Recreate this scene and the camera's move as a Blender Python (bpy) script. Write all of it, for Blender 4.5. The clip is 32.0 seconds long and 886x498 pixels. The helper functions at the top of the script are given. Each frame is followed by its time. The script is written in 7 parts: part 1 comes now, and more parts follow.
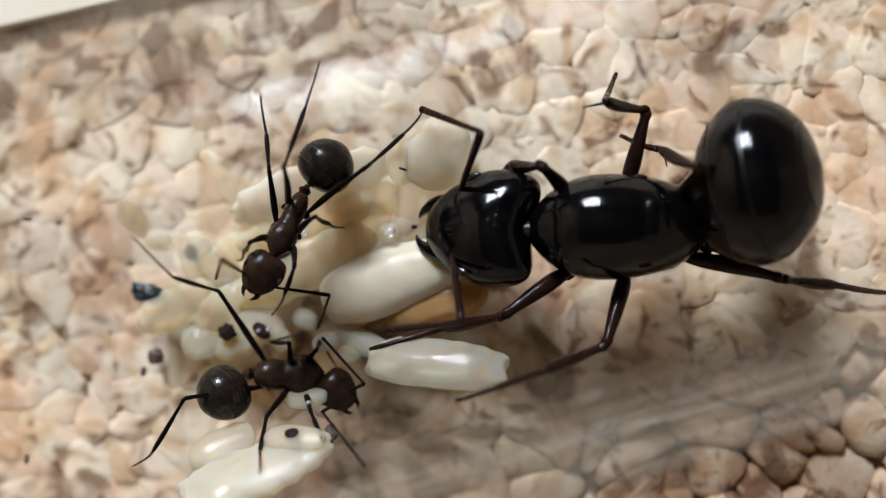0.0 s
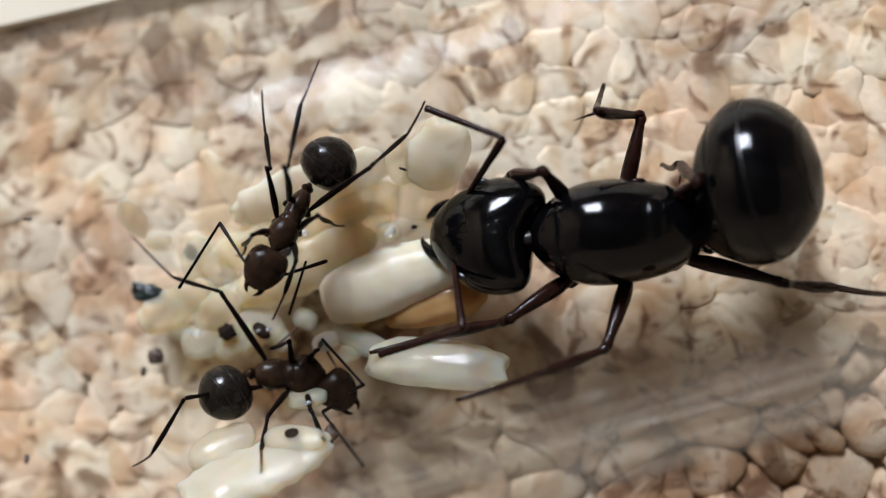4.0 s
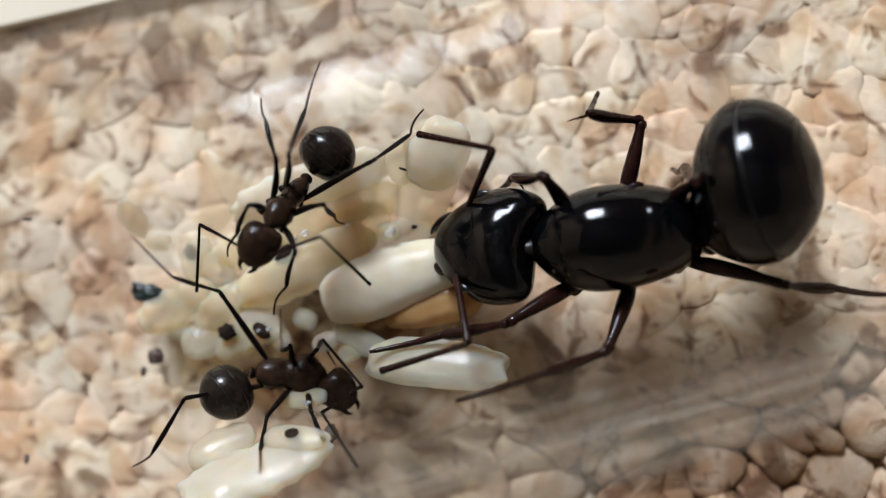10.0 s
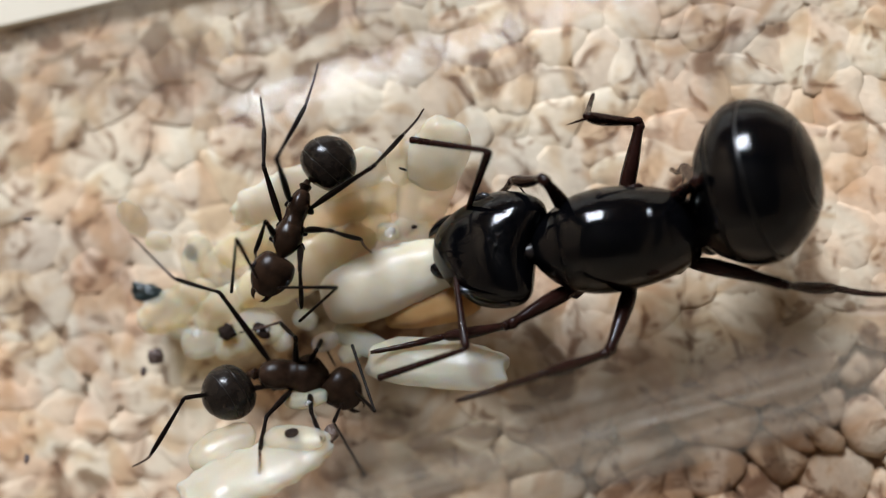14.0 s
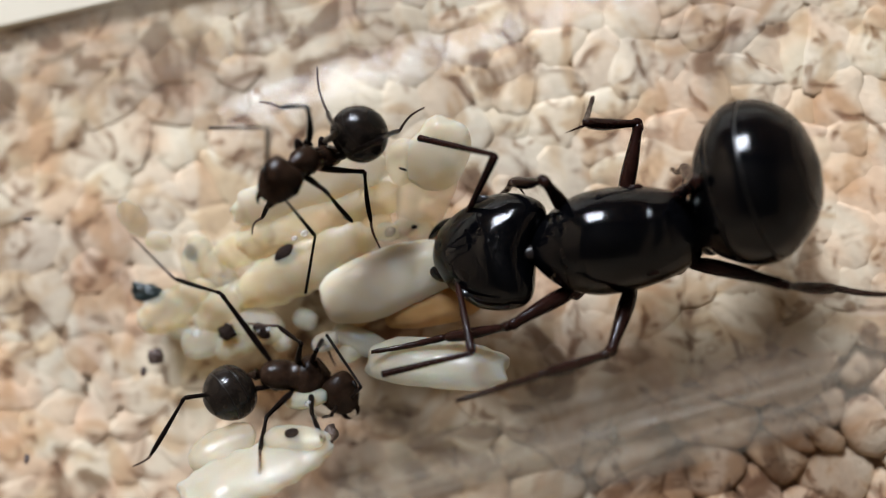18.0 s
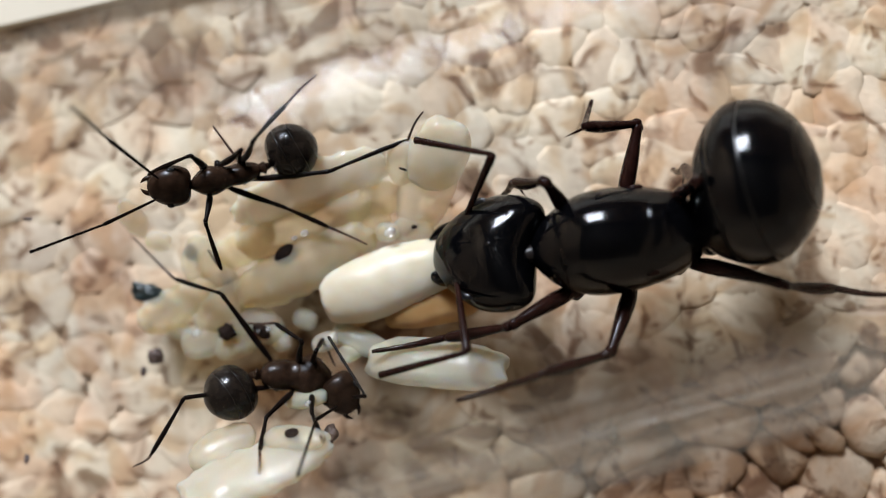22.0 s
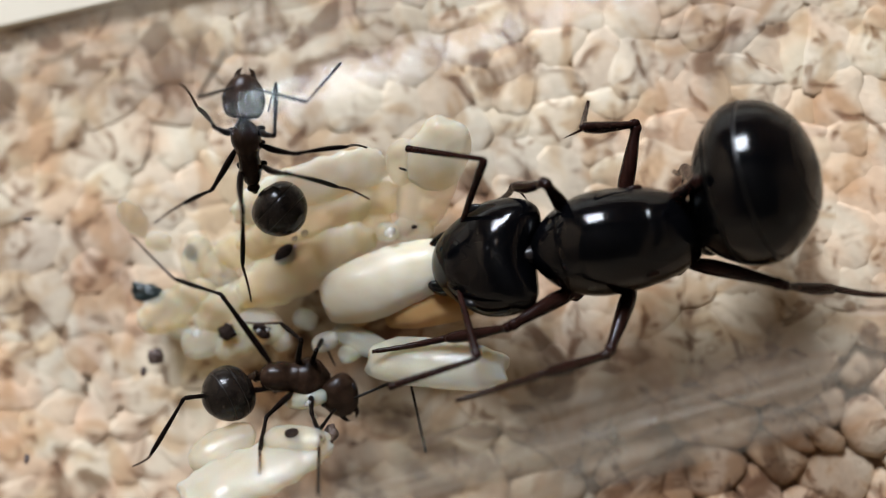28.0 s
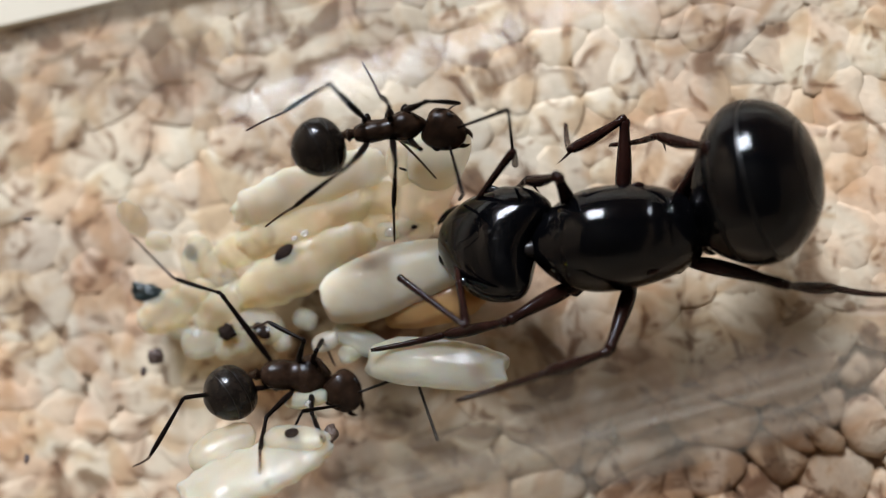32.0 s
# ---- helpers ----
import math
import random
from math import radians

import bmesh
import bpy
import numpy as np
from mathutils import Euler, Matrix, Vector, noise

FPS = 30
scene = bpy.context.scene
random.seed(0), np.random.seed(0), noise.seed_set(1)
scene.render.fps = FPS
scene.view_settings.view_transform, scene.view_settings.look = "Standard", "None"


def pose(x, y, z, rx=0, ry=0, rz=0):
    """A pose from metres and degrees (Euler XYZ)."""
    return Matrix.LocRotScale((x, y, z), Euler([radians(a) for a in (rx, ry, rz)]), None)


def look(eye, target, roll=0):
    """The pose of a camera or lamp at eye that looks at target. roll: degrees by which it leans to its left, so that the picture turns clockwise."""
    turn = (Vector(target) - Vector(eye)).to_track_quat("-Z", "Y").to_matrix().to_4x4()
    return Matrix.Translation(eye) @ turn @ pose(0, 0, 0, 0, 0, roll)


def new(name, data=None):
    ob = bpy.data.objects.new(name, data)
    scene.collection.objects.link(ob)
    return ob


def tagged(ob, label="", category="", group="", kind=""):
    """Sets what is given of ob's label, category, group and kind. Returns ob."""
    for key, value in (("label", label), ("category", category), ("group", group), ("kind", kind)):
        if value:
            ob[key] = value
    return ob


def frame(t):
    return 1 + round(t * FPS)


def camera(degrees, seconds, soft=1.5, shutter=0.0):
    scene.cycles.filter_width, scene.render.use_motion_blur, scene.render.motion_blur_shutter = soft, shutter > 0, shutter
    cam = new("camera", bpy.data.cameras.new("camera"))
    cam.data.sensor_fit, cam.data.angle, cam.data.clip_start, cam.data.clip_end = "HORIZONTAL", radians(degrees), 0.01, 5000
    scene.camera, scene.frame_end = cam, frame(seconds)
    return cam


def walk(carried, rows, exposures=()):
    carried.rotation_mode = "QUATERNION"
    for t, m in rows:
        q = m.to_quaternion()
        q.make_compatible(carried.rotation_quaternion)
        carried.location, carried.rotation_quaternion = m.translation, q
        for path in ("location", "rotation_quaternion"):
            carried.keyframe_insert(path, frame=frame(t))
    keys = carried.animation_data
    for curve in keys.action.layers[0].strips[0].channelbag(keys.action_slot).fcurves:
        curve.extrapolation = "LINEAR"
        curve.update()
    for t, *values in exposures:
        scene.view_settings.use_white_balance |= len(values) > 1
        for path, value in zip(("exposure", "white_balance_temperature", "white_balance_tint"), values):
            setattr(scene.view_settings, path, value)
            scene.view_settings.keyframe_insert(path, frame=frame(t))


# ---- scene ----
MM = 0.001

# ---- camera: it stands still over the tube, leaning five degrees ----
cam = camera(41.1, 32.0, soft=1.1)
cam.data.dof.use_dof, cam.data.dof.focus_distance, cam.data.dof.aperture_fstop = True, 0.0433, 20.0
VIEW = pose(0.00401, 0.0, 0.04583, 0, 5, 0)
walk(cam, [(0.0, VIEW), (32.0, VIEW)], exposures=[(0.0, 0.0), (32.0, 0.0)])

# ---- light: one window on the room's north side ----
world = bpy.data.worlds.new("room_air")
scene.world = world
world.use_nodes = True
sky = world.node_tree.nodes.new("ShaderNodeTexSky")
sky.sky_type, sky.sun_disc, sky.sun_elevation, sky.sun_rotation = "NISHITA", False, radians(40), radians(180)
world.node_tree.links.new(sky.outputs[0], world.node_tree.nodes["Background"].inputs[0])
world.node_tree.nodes["Background"].inputs[1].default_value = 0.1

WINDOW = Vector((-0.55, 1.63, 1.05))
lamp = bpy.data.lights.new("window_daylight", "AREA")
lamp.shape, lamp.size, lamp.size_y, lamp.energy, lamp.color = "RECTANGLE", 0.8, 0.7, 114.0, (0.875, 0.95, 1.09)
new("window_daylight", lamp).matrix_world = look(WINDOW, WINDOW + Vector((0, -1, -0.3)))


# ---- materials ----
def material(name, color, rough=0.5, grain=None, scale=1.0, contrast=0.25, bump=0.0, bump_scale=None, metal=0.0, coat=0.0,
             sub=0.0, sub_color=None, random_by=None, spread=None, spec=0.5, sheen=0.0, transmission=0.0, ior=1.5, alpha=None):
    """A procedural surface: colour varied by two noises (grain in features per millimetre), fine relief, gloss."""
    m = bpy.data.materials.new(name)
    m.use_nodes = True
    nt = m.node_tree
    b = nt.nodes["Principled BSDF"]
    b.inputs["Roughness"].default_value = rough
    b.inputs["Metallic"].default_value = metal
    b.inputs["Specular IOR Level"].default_value = spec
    b.inputs["Coat Weight"].default_value = coat
    b.inputs["Coat Roughness"].default_value = 0.06
    b.inputs["IOR"].default_value = ior
    b.inputs["Transmission Weight"].default_value = transmission
    if sheen:
        b.inputs["Sheen Weight"].default_value, b.inputs["Sheen Roughness"].default_value = sheen, 0.35
    if sub:
        b.inputs["Subsurface Weight"].default_value = sub
        b.inputs["Subsurface Radius"].default_value = (1.0, 0.7, 0.45)
        b.inputs["Subsurface Scale"].default_value = 0.0011
    co = nt.nodes.new("ShaderNodeTexCoord")
    n1, n2 = nt.nodes.new("ShaderNodeTexNoise"), nt.nodes.new("ShaderNodeTexNoise")
    n1.inputs["Scale"].default_value, n2.inputs["Scale"].default_value = 900 * scale, 5200 * scale
    n1.inputs["Detail"].default_value, n2.inputs["Detail"].default_value = 4, 3
    for n in (n1, n2):
        nt.links.new(co.outputs["Object"], n.inputs["Vector"])
    mix = nt.nodes.new("ShaderNodeMath")
    mix.operation = "MULTIPLY_ADD"
    mix.inputs[1].default_value = 0.35
    nt.links.new(n2.outputs[0], mix.inputs[0])
    nt.links.new(n1.outputs[0], mix.inputs[2])
    ramp = nt.nodes.new("ShaderNodeValToRGB")
    ramp.color_ramp.elements[0].position, ramp.color_ramp.elements[1].position = (0.5, 0.86) if grain else (0.42, 0.95)
    lo = [c * (1 - contrast) for c in color]
    hi = [min(0.95, c * (1 + contrast)) for c in color]
    if grain:
        lo = grain
    ramp.color_ramp.elements[0].color, ramp.color_ramp.elements[1].color = (*lo, 1), (*hi, 1)
    nt.links.new(mix.outputs[0], ramp.inputs[0])
    out = ramp.outputs[0]
    if random_by:
        if random_by == "object":
            rnd = nt.nodes.new("ShaderNodeObjectInfo").outputs["Random"]
        else:
            rnd = nt.nodes.new("ShaderNodeNewGeometry").outputs["Random Per Island"]
        tone = nt.nodes.new("ShaderNodeValToRGB")
        tone.color_ramp.elements[0].color, tone.color_ramp.elements[1].color = (*spread[0], 1), (*spread[-1], 1)
        for i, c in enumerate(spread[1:-1]):
            tone.color_ramp.elements.new((i + 1) / (len(spread) - 1)).color = (*c, 1)
        nt.links.new(rnd, tone.inputs[0])
        mul = nt.nodes.new("ShaderNodeMix")
        mul.data_type, mul.blend_type = "RGBA", "MULTIPLY"
        mul.inputs[0].default_value = 1.0
        nt.links.new(out, mul.inputs[6])
        nt.links.new(tone.outputs[0], mul.inputs[7])
        out = mul.outputs[2]
    nt.links.new(out, b.inputs["Base Color"])
    if bump:
        bp = nt.nodes.new("ShaderNodeBump")
        bp.inputs["Strength"].default_value, bp.inputs["Distance"].default_value = bump, 0.0001
        n3 = nt.nodes.new("ShaderNodeTexNoise")
        n3.inputs["Scale"].default_value, n3.inputs["Detail"].default_value = bump_scale or 6000, 3
        nt.links.new(co.outputs["Object"], n3.inputs["Vector"])
        nt.links.new(n3.outputs[0], bp.inputs["Height"])
        nt.links.new(bp.outputs[0], b.inputs["Normal"])
    return m


def cork(name, random_by):
    """Pale pressed cork: cream and pinkish blotches, fine cells, dark brown flecks and painted crevice shade."""
    m = material(name, (0.66, 0.575, 0.46), 0.8, scale=0.5, contrast=0.2, bump=0.4, bump_scale=3500, random_by=random_by,
                 spread=[(1.0, 0.96, 0.86), (0.97, 0.87, 0.79), (1.0, 0.95, 0.84), (0.92, 0.87, 0.81), (1.0, 0.99, 0.93), (0.97, 0.88, 0.80), (0.93, 0.84, 0.74), (1.0, 0.95, 0.87), (0.95, 0.88, 0.80), (1.0, 0.97, 0.88)])
    nt = m.node_tree
    b = nt.nodes["Principled BSDF"]
    old = b.inputs["Base Color"].links[0].from_socket
    place, co = nt.nodes.new("ShaderNodeNewGeometry"), nt.nodes.new("ShaderNodeVectorMath")
    co.inputs[1].default_value = (0.043, 0.017, 0.0)
    nt.links.new(place.outputs["Position"], co.inputs[0])

    def layer(base, scale, lo, hi, color, distort=0.0):
        n = nt.nodes.new("ShaderNodeTexNoise")
        n.inputs["Scale"].default_value, n.inputs["Detail"].default_value, n.inputs["Distortion"].default_value = scale, 4, distort
        nt.links.new(co.outputs["Vector"], n.inputs["Vector"])
        r = nt.nodes.new("ShaderNodeMapRange")
        r.inputs[1].default_value, r.inputs[2].default_value = lo, hi
        r.interpolation_type = "SMOOTHSTEP"
        nt.links.new(n.outputs[0], r.inputs[0])
        x = nt.nodes.new("ShaderNodeMix")
        x.data_type, x.blend_type = "RGBA", "MULTIPLY"
        nt.links.new(r.outputs[0], x.inputs[0])
        nt.links.new(base, x.inputs[6])
        x.inputs[7].default_value = (*color, 1)
        return x.outputs[2]

    out = layer(old, 90, 0.44, 0.60, (0.78, 0.77, 0.78), 1.0)
    out = layer(out, 160, 0.46, 0.60, (0.99, 0.86, 0.79), 1.2)
    out = layer(out, 330, 0.46, 0.62, (0.80, 0.69, 0.57), 1.8)
    # dark layers: brown flecks, and the shade of crevices put into the colour
    out = layer(out, 210, 0.55, 0.66, (0.36, 0.28, 0.22), 1.8)
    out = layer(out, 430, 0.56, 0.68, (0.38, 0.29, 0.23), 1.6)
    out = layer(out, 900, 0.58, 0.70, (0.45, 0.35, 0.28), 1.2)
    nt.links.new(out, b.inputs["Base Color"])
    return m


M_CORK = cork("cork_granule", "object")
M_CORK_REST = cork("cork_granules_far", "island")
M_BINDER = material("cork_binder", (0.26, 0.17, 0.11), 0.85, scale=0.8, contrast=0.5, bump=0.6)


def clear_glass(name):
    """Clean thin-walled glass: light goes straight through, and the mirror grows towards grazing view."""
    m = bpy.data.materials.new(name)
    m.use_nodes = True
    nt = m.node_tree
    nt.nodes.remove(nt.nodes["Principled BSDF"])
    shine, mix, body = nt.nodes.new("ShaderNodeBsdfGlossy"), nt.nodes.new("ShaderNodeMixShader"), nt.nodes.new("ShaderNodeBsdfTransparent")
    body.inputs["Color"].default_value = (0.968, 0.97, 0.965, 1)
    shine.inputs["Color"].default_value, shine.inputs["Roughness"].default_value = (0.85, 0.88, 0.86, 1), 0.06
    fresnel, curve = nt.nodes.new("ShaderNodeFresnel"), nt.nodes.new("ShaderNodeValToRGB")
    fresnel.inputs["IOR"].default_value = 1.47
    stops = curve.color_ramp.elements
    stops[0].position, stops[0].color = 0.05, (0.0004, 0.0004, 0.0004, 1)
    stops[1].position, stops[1].color = 1.0, (0.065, 0.065, 0.065, 1)
    nt.links.new(fresnel.outputs[0], curve.inputs[0])
    # faint drawing streaks along the tube, stronger on its sides
    co, grow, streak, bump = nt.nodes.new("ShaderNodeTexCoord"), nt.nodes.new("ShaderNodeMapping"), nt.nodes.new("ShaderNodeTexNoise"), nt.nodes.new("ShaderNodeBump")
    grow.inputs["Scale"].default_value = (90, 1300, 1300)
    streak.inputs["Scale"].default_value, streak.inputs["Detail"].default_value = 1.0, 3
    bump.inputs["Distance"].default_value = 0.00004
    split, side, steep, most = nt.nodes.new("ShaderNodeSeparateXYZ"), nt.nodes.new("ShaderNodeMath"), nt.nodes.new("ShaderNodeMath"), nt.nodes.new("ShaderNodeMath")
    side.operation, steep.operation, most.operation = "MULTIPLY", "POWER", "MULTIPLY_ADD"
    side.inputs[1].default_value, steep.inputs[1].default_value, most.inputs[1].default_value, most.inputs[2].default_value = 110.0, 4.0, 0.9, 0.015
    nt.links.new(co.outputs["Object"], split.inputs[0])
    nt.links.new(split.outputs["Y"], side.inputs[0])
    nt.links.new(side.outputs[0], steep.inputs[0])
    nt.links.new(steep.outputs[0], most.inputs[0])
    nt.links.new(most.outputs[0], bump.inputs["Strength"])
    nt.links.new(co.outputs["Object"], grow.inputs["Vector"])
    nt.links.new(grow.outputs[0], streak.inputs["Vector"])
    nt.links.new(streak.outputs[0], bump.inputs["Height"])
    nt.links.new(bump.outputs[0], shine.inputs["Normal"])
    nt.links.new(curve.outputs[0], mix.inputs[0])
    nt.links.new(body.outputs[0], mix.inputs[1])
    nt.links.new(shine.outputs[0], mix.inputs[2])
    # scuffs, and the sides' sheen painted as a tan haze, drawn out along the tube
    haze, streaky, bent, share, cover = nt.nodes.new("ShaderNodeBsdfDiffuse"), nt.nodes.new("ShaderNodeMapRange"), nt.nodes.new("ShaderNodeMath"), nt.nodes.new("ShaderNodeMath"), nt.nodes.new("ShaderNodeMixShader")
    haze.inputs["Color"].default_value = (0.50, 0.43, 0.34, 1)
    streaky.inputs[1].default_value, streaky.inputs[2].default_value, streaky.inputs[3].default_value, streaky.inputs[4].default_value = 0.36, 0.66, 0.03, 0.22
    bent.operation, share.operation, share.use_clamp = "POWER", "MULTIPLY", True
    bent.inputs[1].default_value = 8.0
    nt.links.new(streak.outputs[0], streaky.inputs[0])
    nt.links.new(side.outputs[0], bent.inputs[0])
    nt.links.new(streaky.outputs[0], share.inputs[0])
    nt.links.new(bent.outputs[0], share.inputs[1])
    nt.links.new(share.outputs[0], cover.inputs[0])
    nt.links.new(mix.outputs[0], cover.inputs[1])
    nt.links.new(haze.outputs[0], cover.inputs[2])
    nt.links.new(cover.outputs[0], nt.nodes["Material Output"].inputs["Surface"])
    return m


M_GLASS = clear_glass("clear_glass")
M_QUEEN = material("black_cuticle", (0.0011, 0.0011, 0.0014), 0.1, scale=2, contrast=0.4, bump=0.03, bump_scale=6000, spec=0.3)
M_QUEEN_LEG = material("dark_red_cuticle", (0.013, 0.0045, 0.0032), 0.2, scale=2, contrast=0.5, bump=0.05, bump_scale=14000, spec=0.14)
M_SEAM = material("dark_seam_skin", (0.006, 0.005, 0.004), 0.3, scale=2, contrast=0.4, spec=0.25)
M_JOINT = material("neck_skin", (0.012, 0.009, 0.008), 0.35, scale=2, contrast=0.3, spec=0.25)
M_WORKER = material("brown_black_cuticle", (0.018, 0.0095, 0.0056), 0.2, scale=2.5, contrast=0.6, bump=0.1, bump_scale=16000, spec=0.12)
M_WORKER_GASTER = material("dark_gaster_cuticle", (0.009, 0.0065, 0.005), 0.16, scale=3, contrast=0.6, bump=0.06, bump_scale=20000, spec=0.25)
M_WORKER_LEG = material("thin_leg_cuticle", (0.0045, 0.0026, 0.002), 0.33, scale=3, contrast=0.5, spec=0.06)
M_WORKER_TARSUS = material("light_brown_tarsus", (0.045, 0.024, 0.017), 0.4, scale=3, contrast=0.4, spec=0.25)
M_EYE = material("black_eye", (0.008, 0.008, 0.009), 0.18, scale=4, contrast=0.2)
M_COCOON = material("white_pupa_skin", (0.53, 0.50, 0.42), 0.4, grain=(0.52, 0.45, 0.32), scale=0.28, contrast=0.12, bump=0.35, bump_scale=1400, sub=0.9, coat=0.1, transmission=0.1, ior=1.3)
M_MILKY = material("milky_skin", (0.66, 0.64, 0.56), 0.42, grain=(0.60, 0.55, 0.43), scale=0.4, contrast=0.12, bump=0.8, bump_scale=1000, sub=1.0, coat=0.2, transmission=0.4, ior=1.16)
M_LARVA = material("cream_larva_skin", (0.80, 0.74, 0.57), 0.34, grain=(0.74, 0.63, 0.45), scale=0.45, contrast=0.12, bump=0.6, bump_scale=1400, sub=0.8, coat=0.5, transmission=0.5, ior=1.14)
M_CLEAR = material("translucent_skin", (0.82, 0.80, 0.70), 0.34, grain=(0.74, 0.67, 0.52), scale=0.55, contrast=0.1, bump=0.7, bump_scale=1200, sub=0.7, coat=0.5, transmission=0.6, ior=1.14)
M_AMBER = material("amber_skin", (0.50, 0.31, 0.14), 0.4, grain=(0.40, 0.22, 0.08), scale=0.45, contrast=0.2, bump=0.5, bump_scale=1400, sub=0.5, coat=0.5, transmission=0.4, ior=1.14)


def see_through(m, share, tint):
    """Thin wet skin: part of the light goes straight through, tinted."""
    nt = m.node_tree
    clear, mix = nt.nodes.new("ShaderNodeBsdfTransparent"), nt.nodes.new("ShaderNodeMixShader")
    clear.inputs[0].default_value = (*tint, 1)
    mix.inputs[0].default_value = share
    nt.links.new(nt.nodes["Principled BSDF"].outputs[0], mix.inputs[1])
    nt.links.new(clear.outputs[0], mix.inputs[2])
    nt.links.new(mix.outputs[0], nt.nodes["Material Output"].inputs["Surface"])


see_through(M_CLEAR, 0.5, (0.97, 0.93, 0.84))
see_through(M_LARVA, 0.42, (0.96, 0.89, 0.74))
see_through(M_MILKY, 0.3, (0.97, 0.93, 0.84))
see_through(M_AMBER, 0.25, (0.95, 0.80, 0.55))
M_GLINT_BEAD = material("clear_glint_skin", (0.95, 0.96, 0.96), 0.16, contrast=0.0, transmission=0.8, ior=1.5, coat=1.0)
M_GUT = material("dark_gut", (0.016, 0.009, 0.006), 0.8, scale=2, contrast=0.5, spec=0.1)
M_DEBRIS = material("dark_green_debris", (0.010, 0.018, 0.018), 0.3, scale=1.5, contrast=0.9, bump=0.4)
M_DEBRIS_BROWN = material("brown_debris", (0.06, 0.035, 0.025), 0.6, scale=2, contrast=0.6, bump=0.4)
# unseen room's tones: brown walls warm the bounced light, the ceiling reflects little
M_WALL = material("unseen_brown_wall", (0.32, 0.225, 0.14), 0.9, scale=0.004, contrast=0.05)
M_CEILING = material("unseen_dark_ceiling", (0.05, 0.04, 0.03), 0.7, scale=0.004, contrast=0.3)
M_FLOOR = material("wooden_floor", (0.30, 0.22, 0.15), 0.5, scale=0.004, contrast=0.3)
M_STRIP = material("cream_paper", (0.60, 0.54, 0.42), 0.7, scale=0.12, contrast=0.08, bump=0.1, bump_scale=900)
M_TABLE = material("table_wood", (0.38, 0.27, 0.17), 0.45, scale=0.02, contrast=0.3)


# ---- shape helpers: all measures in millimetres ----
def part(name, bm, mat, parent=None, label="", smooth=True):
    """Link a bmesh drawn in millimetres as one mesh object, under a thing or a part if given."""
    me = bpy.data.meshes.new(name)
    bmesh.ops.scale(bm, vec=(MM, MM, MM), verts=bm.verts)
    bm.normal_update()
    bm.to_mesh(me)
    bm.free()
    me.materials.append(mat)
    if smooth:
        me.shade_smooth()
    ob = new(name, me)
    if parent is not None:
        ob.parent = parent
    if label:
        tagged(ob, label)
    return ob


def at(ob, x, y, z, rx=0, ry=0, rz=0):
    ob.matrix_basis = pose(x * MM, y * MM, z * MM, rx, ry, rz)
    return ob


def smooth_rows(rows, n):
    """A smooth run through the given rows, sampled n times."""
    a = np.array(rows, float)
    out = []
    for u in np.linspace(0, len(a) - 1, n):
        i = min(int(u), len(a) - 2)
        f = u - i
        p0, p1, p2, p3 = a[max(i - 1, 0)], a[i], a[i + 1], a[min(i + 2, len(a) - 1)]
        out.append(0.5 * (2 * p1 + (p2 - p0) * f + (2 * p0 - 5 * p1 + 4 * p2 - p3) * f * f + (3 * p1 - p0 - 3 * p2 + p3) * f ** 3))
    return out


def loft(rows, segs=20, n=0, bm=None, warp=None, power=1.0, stout=1.0):
    """A closed body along x through rings (x, half width, half height, centre y, centre z)."""
    bm = bm or bmesh.new()
    rows = [tuple(r) + (0,) * (5 - len(r)) for r in rows]
    if n:
        rows = smooth_rows(rows, n)
    rings = []
    for x, wy, wz, cy, cz in rows:
        ring = []
        for i in range(segs):
            a = 2 * math.pi * i / segs
            c, s = math.cos(a), math.sin(a)
            c, s = math.copysign(abs(c) ** power, c), math.copysign(abs(s) ** power, s)
            p = Vector((x, cy + max(wy * stout, 0.004) * c, cz + max(wz, 0.004) * s))
            ring.append(bm.verts.new(warp(p) if warp else p))
        rings.append(ring)
    for r, s in zip(rings, rings[1:]):
        for i in range(segs):
            j = (i + 1) % segs
            bm.faces.new((r[i], s[i], s[j], r[j]))
    bm.faces.new(rings[0])
    bm.faces.new(rings[-1][::-1])
    bmesh.ops.recalc_face_normals(bm, faces=bm.faces)
    return bm


def egg(a, b, c, x=0, y=0, z=0, segs=16, bm=None):
    rows = [(x + a * math.cos(t), b * math.sin(t), c * math.sin(t), y, z) for t in np.linspace(math.pi, 0, 13)]
    return loft(rows, segs, bm=bm)


def limb(length, rows, bend=0.0, segs=10, n=14, bm=None):
    """A leg segment along x: rows of (share of the length, radius), bowed upwards by bend."""
    return loft([(f * length, r, r, 0, bend * math.sin(math.pi * f)) for f, r in rows], segs, n, bm)


def beads(length, count, r0, r1, segs=8, bow=0.0):
    """A chain of small joints along x, tapering."""
    rows = []
    for i in range(count):
        for f, k in ((0.03, 0.84), (0.3, 0.95), (0.75, 1.0), (0.97, 0.88)):
            u = (i + f) / count
            rows.append((u * length, k * (r0 + (r1 - r0) * u), k * (r0 + (r1 - r0) * u), 0, bow * math.sin(math.pi * u)))
    return loft([(0, 0.3 * r0, 0.3 * r0)] + rows + [(length, 0.2 * r1, 0.2 * r1)], segs)


LEGS = [("front_left", 1), ("front_right", -1), ("middle_left", 1), ("middle_right", -1), ("hind_left", 1), ("hind_right", -1)]


